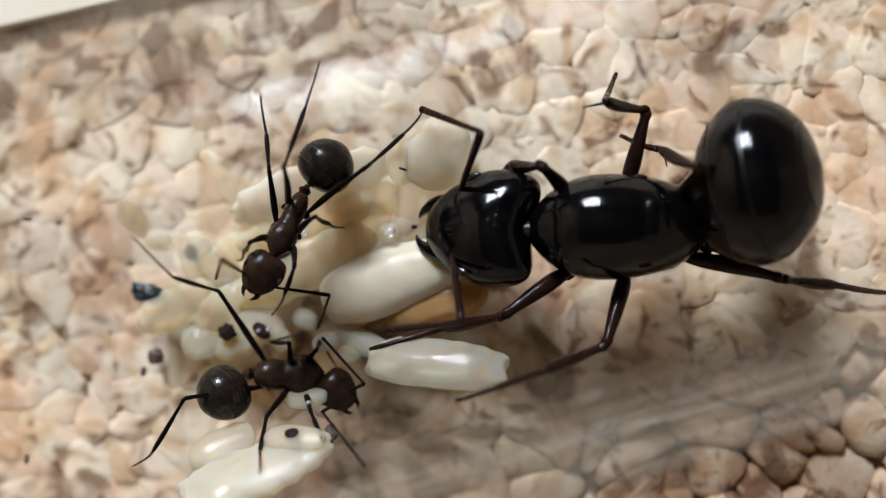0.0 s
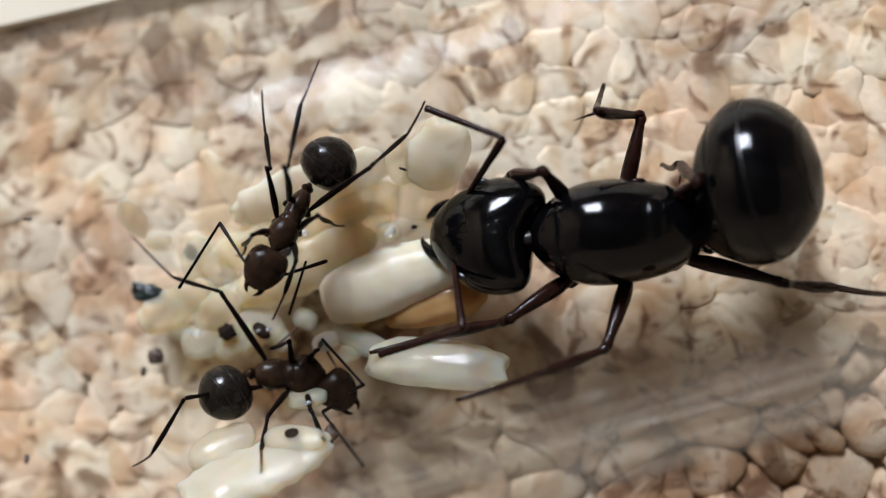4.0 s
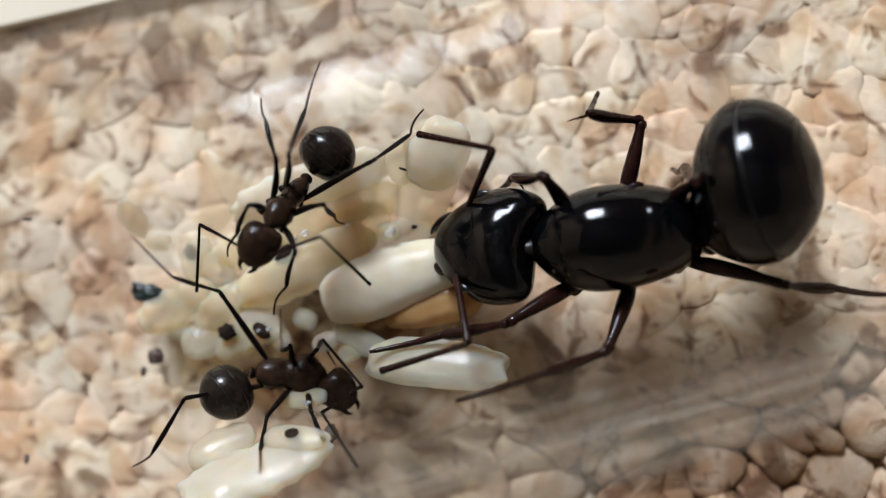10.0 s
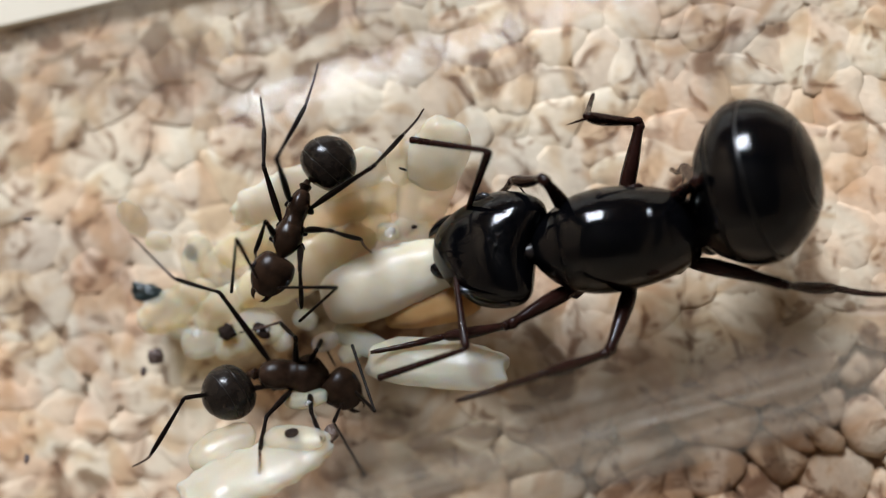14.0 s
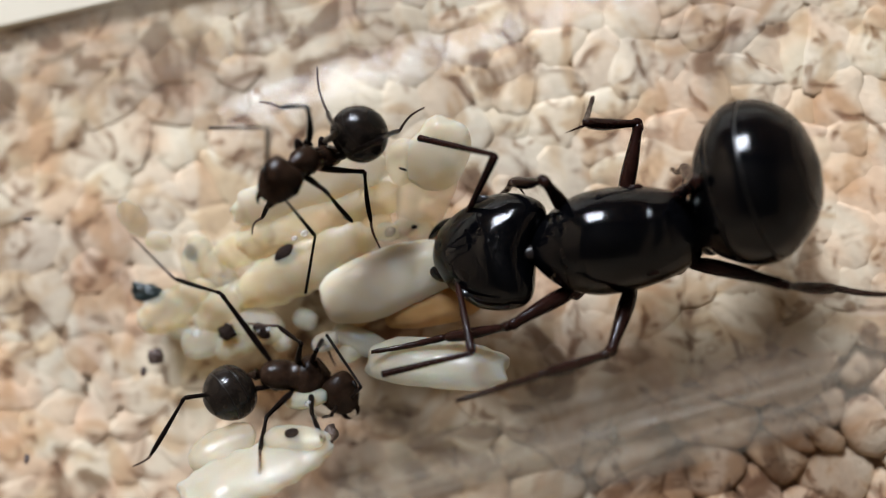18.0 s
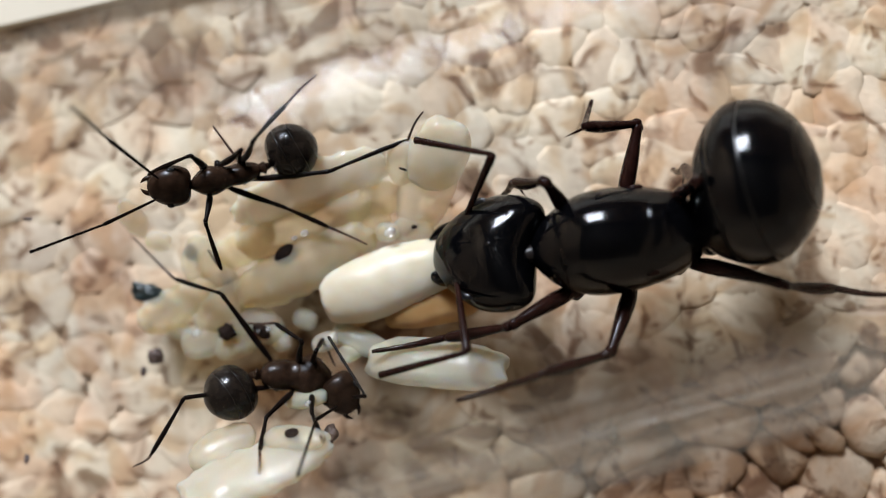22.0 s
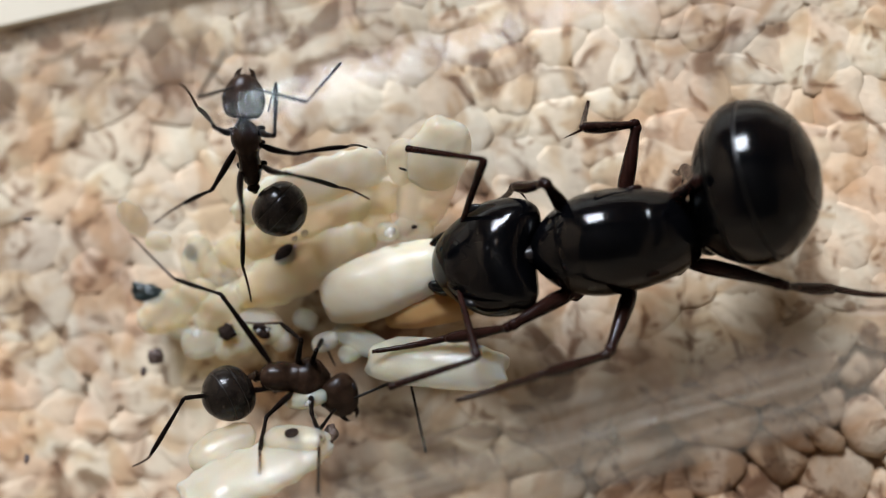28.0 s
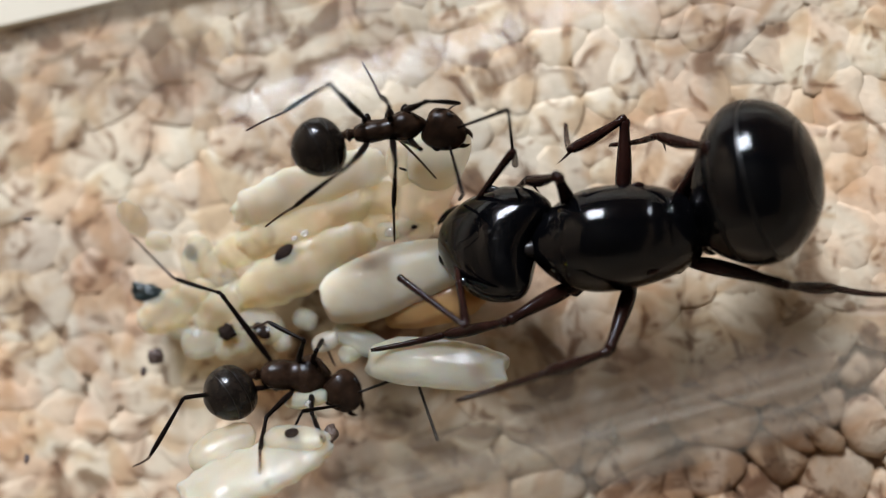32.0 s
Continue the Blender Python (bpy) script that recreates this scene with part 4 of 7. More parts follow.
    walk(ant["femur_hind_right"], bones((0, -2.4, -0.95, 1.4, -83.1, -115.8), (3, -2.4, -0.95, 1.4, -83.4, -129.6), (3.5, -2.4, -0.95, 1.4, -87.8, -148.1), (5.5, -2.4, -0.95, 1.4, -87.9, 165.6), (7, -2.4, -0.95, 1.4, -87.6, 167.3), (8, -2.4, -0.95, 1.4, -87.7, 166.8), (9, -2.4, -0.95, 1.4, -87.4, 169), (10, -2.4, -0.95, 1.4, -87.5, 168.3), (18, -2.4, -0.95, 1.4, -86.9, 171.2), (30, -2.4, -0.95, 1.4, -86.3, 173.4), (30.5, -2.4, -0.95, 1.4, -82.5, -147.1), (31, -2.4, -0.95, 1.4, -76, -134.9), (31.5, -2.4, -0.95, 1.4, -71.4, -127), (32, -2.4, -0.95, 1.4, -67.4, -123.9)))
    walk(ant["tibia_hind_right"], bones((0, -2.6, -1.36, 5.18, 57.8, -59.2), (3, -2.68, -1.28, 5.18, 59.4, -71), (3.5, -2.53, -1.03, 5.2, 61.8, -83.2), (5.5, -2.54, -0.91, 5.2, 64.1, -100.2), (10, -2.57, -0.92, 5.2, 62.9, -101.9), (30, -2.64, -0.92, 5.2, 61.9, -103.4), (30.5, -2.81, -1.22, 5.17, 60, -101.5), (31, -3.05, -1.6, 5.09, 57.6, -87.4), (31.5, -3.13, -1.92, 5.01, 57.3, -71.7), (32, -3.22, -2.16, 4.91, 52.8, -49.3)))
    walk(ant["tarsus_hind_right"], bones((0, -1.8, -2.71, 2.69, 50.7, -44.9), (3, -2.19, -2.7, 2.65, 54.8, -47.9), (3.5, -2.36, -2.4, 2.61, 67, -62.9), (5.5, -2.77, -2.18, 2.56, 75.3, -95.5), (9, -2.84, -2.22, 2.58, 74.5, -97.5), (24, -2.93, -2.26, 2.61, 74.3, -101.5), (30, -2.97, -2.27, 2.61, 74.1, -106.8), (30.5, -3.11, -2.66, 2.63, 55.5, -103.2), (31, -2.98, -3.18, 2.61, 72.4, -61.1), (31.5, -2.63, -3.42, 2.54, 67.7, -39), (32, -2.06, -3.51, 2.58, 52.4, -19.1)))
    walk(ant["scape_left"], bones((0, 5.82, 0.6, 1.68, -32.5, 95.5), (1, 5.82, 0.52, 1.61, -23, 109), (2, 5.83, 0.41, 1.57, -25.9, 89.4), (3, 5.82, 0.32, 1.51, -28.8, 93.7), (6, 5.84, 0.07, 1.51, -23, 89.2), (7, 5.84, 0.03, 1.5, -22.4, 91.4), (8, 5.83, 0.3, 1.51, -25.7, 94.5), (9, 5.79, 0.16, 1.37, -23, 97), (10, 5.81, 0.14, 1.41, -23.8, 91.6), (14, 5.82, 0.08, 1.44, -21.3, 89), (16.5, 5.81, 0.14, 1.41, -23.4, 93.4), (18, 5.8, 0.18, 1.4, -21.5, 91.7), (20, 5.8, 0.19, 1.4, -23.3, 88.7), (22, 5.8, 0.2, 1.4, -24.7, 88.4), (24, 5.78, 0.35, 1.37, -28.2, 87.8), (25, 5.76, 0.42, 1.35, -23.9, 96.9), (27.5, 5.78, 0.45, 1.42, -24.6, 94.2), (28.5, 5.76, 0.52, 1.41, -26.5, 94.5), (29, 5.74, 0.59, 1.38, -23.7, 93.3), (30, 5.69, 0.73, 1.33, -24.7, 95), (30.5, 5.61, 1.13, 1.53, -40.5, 120.3), (31, 5.61, 0.95, 1.31, -41.2, 140.1), (31.5, 5.71, 0.63, 1.32, -39, 116.3), (32, 5.76, -0.21, 1.29, -31.4, 90.2)))
    walk(ant["funiculus_left"], bones((0, 5.55, 3.42, 3.48, 32.6, 0.6), (1, 4.82, 3.44, 2.92, 10.5, 41), (2, 5.86, 3.43, 3.04, 23.4, 7.5), (3, 5.63, 3.25, 3.12, 24.9, 9.5), (5.5, 5.84, 3.17, 2.84, 20.3, 6.7), (6, 5.88, 3.16, 2.82, 19.7, 6.2), (7, 5.77, 3.13, 2.78, 18.4, 6.7), (8, 5.59, 3.32, 2.97, 20.5, 10.5), (9, 5.42, 3.23, 2.68, 14.4, 10.6), (10, 5.72, 3.21, 2.76, 16.3, 7.7), (12, 5.81, 3.2, 2.72, 18.4, 8.3), (14, 5.88, 3.21, 2.65, 16.6, 7.7), (16.5, 5.63, 3.22, 2.74, 16.7, 7.1), (18, 5.71, 3.3, 2.62, 15.6, 2.1), (20, 5.87, 3.27, 2.73, 18.6, 3.2), (22, 5.89, 3.25, 2.81, 19.4, 2.8), (24, 5.89, 3.3, 2.95, 20.7, 2.7), (25, 5.39, 3.47, 2.71, 14.2, 8.7), (27.5, 5.56, 3.49, 2.82, 16.3, 6.3), (28.5, 5.53, 3.52, 2.9, 14.2, 7.2), (29, 5.56, 3.66, 2.73, 24.9, 8.5), (30, 5.42, 3.77, 2.73, 23.7, 10), (30.5, 4.32, 3.34, 3.71, 39.3, 11.6), (31, 3.67, 2.56, 3.52, 62.3, 24.4), (31.5, 4.56, 2.97, 3.43, 51.4, -33.7), (32, 5.75, 2.66, 3.04, 19.5, -47.8)))
    walk(ant["scape_right"], bones((0, 5.48, -1.47, 1.72, -59.4, -117.6), (1, 5.43, -1.54, 1.66, -43.3, -131.3), (2, 5.36, -1.63, 1.64, -41.6, -148.6), (3, 5.28, -1.71, 1.58, -48.1, -130.5), (3.5, 5.25, -1.75, 1.58, -51.8, -136), (6, 5.13, -1.9, 1.61, -56.7, -136.8), (7, 5.1, -1.94, 1.61, -58.5, -132.9), (8, 5.27, -1.72, 1.59, -56.5, -127.6), (9, 5.14, -1.83, 1.46, -60.2, -124.9), (10, 5.14, -1.85, 1.5, -59.2, -129.9), (12, 5.13, -1.87, 1.52, -58.9, -127.5), (14, 5.11, -1.89, 1.54, -60.8, -126.7), (16.5, 5.14, -1.85, 1.5, -57, -135.4), (20, 5.17, -1.81, 1.49, -57.5, -131.1), (22, 5.18, -1.8, 1.49, -56.5, -130.9), (24, 5.25, -1.68, 1.44, -51.7, -142.1), (25, 5.29, -1.62, 1.42, -55.8, -129.9), (27.5, 5.33, -1.6, 1.49, -56.1, -125.8), (28.5, 5.36, -1.54, 1.46, -55.3, -125.3), (29, 5.39, -1.48, 1.43, -55, -128.7), (30, 5.44, -1.36, 1.37, -50.7, -128.8), (30.5, 5.67, -0.97, 1.52, -42.4, -143.3), (31, 5.53, -1.15, 1.33, -38.8, -155.2), (31.5, 5.39, -1.45, 1.37, -44.2, -150.9), (32, 4.85, -2.1, 1.41, -57.2, -147)))
    walk(ant["funiculus_right"], bones((0, 4.69, -2.98, 4.61, 39.3, -37), (1, 3.81, -3.37, 3.96, 24.4, -36), (2, 3.22, -2.94, 3.87, 18.9, -72.2), (3, 3.83, -3.41, 4.08, 28, -34.8), (3.5, 3.76, -3.19, 4.22, 20.3, -33.2), (5.5, 3.79, -3.16, 4.39, 23.6, -34.5), (6, 3.79, -3.16, 4.41, 24.1, -34.8), (7, 3.91, -3.22, 4.47, 24.5, -31.8), (8, 4.14, -3.19, 4.39, 26.4, -26.7), (9, 4.19, -3.2, 4.37, 30.5, -24.5), (10, 4.04, -3.17, 4.39, 30.4, -30.5), (12, 4.07, -3.25, 4.39, 28.6, -28.5), (14, 4.14, -3.21, 4.47, 28.9, -27.9), (16.5, 3.84, -3.13, 4.32, 28.6, -33.6), (20, 3.98, -3.17, 4.32, 27.1, -30.9), (22, 3.96, -3.2, 4.29, 27.2, -30.4), (24, 3.61, -2.96, 4.08, 27.9, -41.6), (25, 4.08, -3.07, 4.2, 28.3, -30.8), (27.5, 4.24, -3.12, 4.27, 29.6, -28.8), (28.5, 4.26, -3.1, 4.22, 27.8, -28.1), (29, 4.19, -2.98, 4.18, 27.3, -25.5), (30, 4.11, -3.01, 3.96, 29.8, -18.8), (30.5, 3.69, -2.45, 3.79, 44.4, -22.5), (31, 3.15, -2.25, 3.43, 61.2, -20.9), (31.5, 3.29, -2.62, 3.71, 75.7, -44.6), (32, 3.33, -3.09, 4.23, 79.7, -118.5)))
    ant = TENDER
    walk(ant["thing"], poses((0, -5.65, 0.51, 2.43, -7.4, -23.7, -110.9), (3, -5.62, 0.5, 2.44, -7.4, -24.2, -110.4), (6, -5.76, 1.1, 3.13, -18.6, -43.3, -125.1), (7, -5.89, 1.45, 2.87, -18.3, -36.1, -140.8), (8, -6.3, 1.94, 3.06, -22.8, -40.3, -155.3), (9, -6.31, 1.92, 2.69, -18.5, -23.3, -146.5), (10, -5.99, 1.16, 3.3, -20.1, -44.2, -118.3), (11, -5.27, 1.06, 3.23, -15.1, -42, -107.8), (12, -4.81, 0.81, 2.86, -8.5, -33.6, -101.9), (13, -5.22, 0.86, 2.34, -6.6, -15.9, -105.9), (14, -5.41, 0.67, 2.27, -6, -15.8, -105.9), (14.5, -5.24, 1.12, 2.06, -6.5, -4.3, -109.2), (16.5, -4.59, 1.67, 3.42, -19.6, -43.8, -108.6), (17, -3.67, 1.85, 3.42, -8.1, -38, -86.9), (18, -5.12, 3.69, 4.09, -45.2, -60, -157.4), (19, -5.18, 3.4, 4.18, -45, -54.3, -141.8), (20, -6.51, 2.82, 3.57, -32.5, -45, -152.2), (21, -7.26, 2.66, 3.05, -25.2, -30.5, -160.1), (22, -8.38, 2.97, 1.83, -22.3, -22.9, -163.9), (23, -10.28, 1.11, 1.27, -14.8, -14.5, -138.4), (24, -11.46, 0.31, 1.1, -12.7, -15.8, -137.3), (25, -11.05, -0.27, 0.87, -7.9, -11.6, -119.4), (25.5, -10.92, -0.38, 0.81, -7.1, -11.1, -117.6), (26.5, -10.69, 1.72, 1.87, -20.5, -27.2, -166.1), (27.5, -8.72, 2.92, 2.93, -19.9, -37.5, 159.6), (28, -6.9, 4.12, 2.8, 6.6, -31.1, 90.7), (28.5, -5.21, 4.64, 1.89, 21, -23.7, 42.4), (29, -4.29, 5.04, 1.96, 23, -16.9, 33.9), (30, -4.33, 4.76, 1.35, 21.3, 3.8, 32.9), (31, -3.25, 5.02, 1.62, 22.3, 5.9, 11.5), (32, -1.77, 4.76, 2.64, 23, 4.5, 9.3)))
    walk(ant["head"], poses((0, 1.31, 0, 1.15, -4.6, 16.2, -8.4), (3, 1.31, 0, 1.15, -0.4, 17.6, -0.7), (6, 1.31, 0, 1.15, -3.5, 34.6, -4.3), (7, 1.31, 0, 1.15, 4, 24.1, 6), (8, 1.31, 0, 1.15, -7.2, 29.1, -10.9), (9, 1.31, 0, 1.15, -2.8, 11.7, -5.9), (10, 1.31, 0, 1.15, 13.9, 34.5, 16.3), (11, 1.31, 0, 1.15, 16.9, 35.1, 20), (12, 1.31, 0, 1.15, 6.8, 29.9, 9.3), (13, 1.31, 0, 1.15, -4.9, 9.5, -11.1), (14, 1.31, 0, 1.15, -4.8, 8.8, -11.3), (14.5, 1.31, 0, 1.15, -0.2, -1.5, -1), (16.5, 1.31, 0, 1.15, -14, 39.4, -16), (17, 1.31, 0, 1.15, -37.6, 26.8, -43.9), (18, 1.31, 0, 1.15, 48.6, 5.6, 60.4), (19, 1.31, 0, 1.15, 37.6, 22.8, 43.9), (20, 1.31, 0, 1.15, 4.9, 31.9, 6.7), (21, 1.31, 0, 1.15, 3, 13.9, 5.9), (22, 1.31, 0, 1.15, -4.1, 8.8, -11), (23, 1.31, 0, 1.15, 1.1, -1.2, 3), (24, 1.31, 0, 1.15, 4, -1.2, 10.2), (25, 1.31, 0, 1.15, 0, -1.3, 0.1), (25.5, 1.31, 0, 1.15, -0.9, -1.7, -2.9), (26.5, 1.31, 0, 1.15, 1.6, 6.4, 3.7), (27.5, 1.31, 0, 1.15, -6, 24.8, -16.2), (28, 1.31, 0, 1.15, -1, 23.8, -8.8), (28.5, 1.31, 0, 1.15, -0.3, 25.8, -1.3), (29, 1.31, 0, 1.15, -4.8, 40.9, -28.4), (30, 1.31, 0, 1.15, 1.7, -2.8, -9.9), (32, 1.31, 0, 1.15, 0.8, -9.3, -30.7)))
    walk(ant["gaster"], poses((0, -1.31, 0, 1.15, 8.8, -21.3, 163.4), (3, -1.31, 0, 1.15, 8.9, -21.8, 163.5), (6, -1.31, 0, 1.15, -2.4, -40.3, -177), (7, -1.31, 0, 1.15, -11.9, -28.1, -161.9), (8, -1.31, 0, 1.15, -23.5, -21.6, -143.3), (9, -1.31, 0, 1.15, -8.2, -14, -162.3), (10, -1.31, 0, 1.15, -1.4, -42.7, -178.3), (11, -1.31, 0, 1.15, 10, -42.3, 167.9), (12, -1.31, 0, 1.15, 14.5, -33, 159.5), (13, -1.31, 0, 1.15, 10.2, -13.9, 156), (14, -1.31, 0, 1.15, 10.4, -12.9, 154.5), (14.5, -1.31, 0, 1.15, 5.5, -9.5, 155.5), (16.5, -1.31, 0, 1.15, -0.6, -58.9, -179.3), (17, -1.31, 0, 1.15, 67.6, -56.5, 93.9), (18, -1.31, 0, 1.15, -60.8, -34.4, -86.2), (19, -1.31, 0, 1.15, -60.8, -51.4, -99.6), (20, -1.31, 0, 1.15, -20.6, -28.7, -150.9), (21, -1.31, 0, 1.15, -12.1, -14, -155.5), (22, -1.31, 0, 1.15, -6.8, -7.5, -161.4), (23, -1.31, 0, 1.15, 3.6, -5.9, 170), (24, -1.31, 0, 1.15, 3.6, -5.1, 170.4), (25, -1.31, 0, 1.15, 9.2, -1.2, 151.6), (25.5, -1.31, 0, 1.15, 7.6, -1.4, 155.7), (26.5, -1.31, 0, 1.15, -3, -20.7, -172.8), (27.5, -1.31, 0, 1.15, -9.2, -26.4, -155), (28, -1.31, 0, 1.15, -4.2, -16.8, -136.1), (28.5, -1.31, 0, 1.15, -7.1, -31.2, -146.8), (29, -1.31, 0, 1.15, -1.8, -27.9, -168.4), (30, -1.31, 0, 1.15, 2.6, -8.3, -165.4), (31, -1.31, 0, 1.15, 0.8, -9, -167.9), (32, -1.31, 0, 1.15, 0.2, -23.5, -174.4)))
    walk(ant["femur_front_left"], bones((0, 0.62, 0.5, 0.77, -47.3, 22.3), (3, 0.62, 0.5, 0.77, -46.6, 20.1), (6, 0.62, 0.5, 0.77, -40.6, 24.3), (7, 0.62, 0.5, 0.77, -53.4, 33.7), (8, 0.62, 0.5, 0.77, -56.7, 93.2), (9, 0.62, 0.5, 0.77, -54, 76.2), (10, 0.62, 0.5, 0.77, -29.6, 35.9), (11, 0.62, 0.5, 0.77, -27.8, 19.4), (12, 0.62, 0.5, 0.77, -47.7, 29.3), (13, 0.62, 0.5, 0.77, -50.5, 17), (14, 0.62, 0.5, 0.77, -45, 18.4), (14.5, 0.62, 0.5, 0.77, -59, 33.8), (16.5, 0.62, 0.5, 0.77, -3.4, 21.1), (17, 0.62, 0.5, 0.77, 32.9, -37.7), (18, 0.62, 0.5, 0.77, -77.7, 128), (19, 0.62, 0.5, 0.77, -30.6, 75.5), (20, 0.62, 0.5, 0.77, -44.3, 32.9), (21, 0.62, 0.5, 0.77, -45.1, 41.8), (22, 0.62, 0.5, 0.77, -52.3, 51.5), (23, 0.62, 0.5, 0.77, -71, 35.1), (24, 0.62, 0.5, 0.77, -63.6, 67.6), (25, 0.62, 0.5, 0.77, -48.8, 21.1), (25.5, 0.62, 0.5, 0.77, -52.7, 19.6), (26.5, 0.62, 0.5, 0.77, -35, 52.2), (27.5, 0.62, 0.5, 0.77, -7.2, 61), (28, 0.62, 0.5, 0.77, -52.5, 26.1), (28.5, 0.62, 0.5, 0.77, -73.6, 84.5), (29, 0.62, 0.5, 0.77, -61.6, 14.5), (30, 0.62, 0.5, 0.77, -56.6, 54.9), (31, 0.62, 0.5, 0.77, -54.8, 47.2), (32, 0.62, 0.5, 0.77, -50, 29.4)))
    walk(ant["tibia_front_left"], bones((0, 1.59, 0.9, 1.9, 75.5, -3.8), (3, 1.61, 0.86, 1.89, 76.1, -5.5), (6, 1.69, 0.98, 1.77, 64.7, 84.1), (7, 1.38, 1.01, 2.01, 50.3, 85.3), (8, 0.57, 1.34, 2.06, 37.9, 90.2), (9, 0.84, 1.38, 2.01, 44.2, 74.9), (10, 1.71, 1.28, 1.53, 69.2, 91.9), (11, 1.9, 0.95, 1.49, 83.8, 32.9), (12, 1.52, 1.01, 1.91, 78.1, 32.1), (13, 1.56, 0.79, 1.96, 58.8, 6.3), (14, 1.65, 0.84, 1.86, 56.4, 19.3), (14.5, 1.28, 0.94, 2.09, 33.1, 0.5), (16.5, 2.05, 1.05, 0.86, 78.6, -89.5), (17, 1.64, -0.29, -0.07, 51.4, -77.3), (18, 0.42, 0.76, 2.27, -9.7, 140.2), (19, 0.95, 1.78, 1.55, 43.5, 115.9), (20, 1.54, 1.1, 1.85, 62.4, 82.4), (21, 1.43, 1.22, 1.86, 61, 98.5), (22, 1.21, 1.24, 1.99, 5.9, 96.3), (23, 1.03, 0.79, 2.23, 80.8, 94.8), (24, 0.88, 1.13, 2.15, 44.9, 22.8), (25, 1.57, 0.86, 1.93, 43.8, 9.3), (25.5, 1.5, 0.81, 1.99, 42.7, -1.9), (26.5, 1.39, 1.5, 1.65, 54.7, 47.2), (27.5, 1.36, 1.84, 0.96, 52.2, 98.5), (28, 1.46, 0.91, 1.99, 65.9, 93.2), (28.5, 0.66, 0.93, 2.25, -12.3, 10.1), (29, 1.33, 0.68, 2.12, 72.9, 175.7), (30, 1.11, 1.19, 2.06, -68.2, 20.7), (31, 1.22, 1.15, 2.03, 5.7, -17.4), (32, 1.48, 0.98, 1.95, 47.5, -29.6)))
    walk(ant["tarsus_front_left"], bones((0, 2.09, 0.86, -0.06, 77.2, -30.8), (3, 2.1, 0.82, -0.08, 77.5, -33.3), (6, 1.78, 1.84, -0.06, 71, 95.9), (7, 1.49, 2.3, 0.45, 57.4, 78.9), (8, 0.57, 2.94, 0.81, 38.8, 89.8), (9, 1.21, 2.78, 0.6, 43.8, 64.8), (10, 1.68, 2, -0.37, 75.3, 102.9), (11, 2.09, 1.07, -0.53, 86.5, -0.2), (12, 1.88, 1.23, -0.08, 77.9, 24), (13, 2.6, 0.9, 0.22, 77.7, -142.4), (14, 2.71, 1.21, 0.17, 69.2, -140.2), (14.5, 2.98, 0.96, 0.98, 86.3, -134.2), (16.5, 2.06, 0.65, -1.13, 77, 174.4), (17, 1.92, -1.52, -1.65, 67.1, -123.5), (18, -1.12, 2.04, 2.62, 40.3, 154.4), (19, 0.31, 3.11, 0.16, 42.1, 135.2), (20, 1.67, 2.03, 0.05, 64.7, 112), (21, 1.29, 2.2, 0.09, 64.9, 86.8), (22, 0.98, 3.24, 1.78, 83.8, -75.9), (23, 1, 1.11, 0.22, 45.9, 54), (24, 2.21, 1.69, 0.72, 45.8, 22.6), (25, 3.01, 1.1, 0.52, 68.7, -112), (25.5, 2.99, 0.76, 0.62, 72.3, -116.2), (26.5, 2.19, 2.35, 0, 61.2, 35.3), (27.5, 1.18, 3.07, -0.64, 47.9, 79), (28, 1.41, 1.74, 0.14, -41.5, 6.2), (28.5, 2.61, 1.28, 2.68, 72.5, -11), (29, 0.73, 0.73, 0.19, -29.6, 46.9), (30, 1.81, 1.46, 3.94, 73.6, -54.9), (31, 3.15, 0.55, 1.83, 49.6, -165.5), (32, 2.67, 0.31, 0.45, 57.5, -128.6)))
    walk(ant["femur_front_right"], bones((0, 0.62, -0.5, 0.77, -51.3, -23.4), (3, 0.62, -0.5, 0.77, -50.2, -25.1), (6, 0.62, -0.5, 0.77, -50.3, -16.2), (7, 0.62, -0.5, 0.77, -70.9, -103.2), (8, 0.62, -0.5, 0.77, -65.8, -69.4), (9, 0.62, -0.5, 0.77, -57.2, -55.2), (10, 0.62, -0.5, 0.77, -40.6, -26.2), (11, 0.62, -0.5, 0.77, -36.6, -28), (12, 0.62, -0.5, 0.77, -61.6, -31.4), (13, 0.62, -0.5, 0.77, -72.5, -87.5), (14, 0.62, -0.5, 0.77, -77.4, -113), (14.5, 0.62, -0.5, 0.77, -71.6, -132.4), (16.5, 0.62, -0.5, 0.77, -46.3, -78.1), (17, 0.62, -0.5, 0.77, -60.3, -46), (18, 0.62, -0.5, 0.77, 11.5, 92.8), (19, 0.62, -0.5, 0.77, -24.1, 25.3), (20, 0.62, -0.5, 0.77, -22.9, -24.1), (21, 0.62, -0.5, 0.77, -39.4, -31.1), (22, 0.62, -0.5, 0.77, -50.1, -54.3), (23, 0.62, -0.5, 0.77, 81.5, -1.9), (24, 0.62, -0.5, 0.77, -69.3, -28.4), (25, 0.62, -0.5, 0.77, -56.4, -59.1), (25.5, 0.62, -0.5, 0.77, -53.2, -56.5), (26.5, 0.62, -0.5, 0.77, -56.4, -34.9), (27.5, 0.62, -0.5, 0.77, -59.7, -90.6), (28, 0.62, -0.5, 0.77, -60, -59.6), (28.5, 0.62, -0.5, 0.77, -36, -11.4), (29, 0.62, -0.5, 0.77, -49.4, -24.3), (30, 0.62, -0.5, 0.77, -81.8, -10.1), (31, 0.62, -0.5, 0.77, -52.2, -9.4), (32, 0.62, -0.5, 0.77, -74, -17.6)))
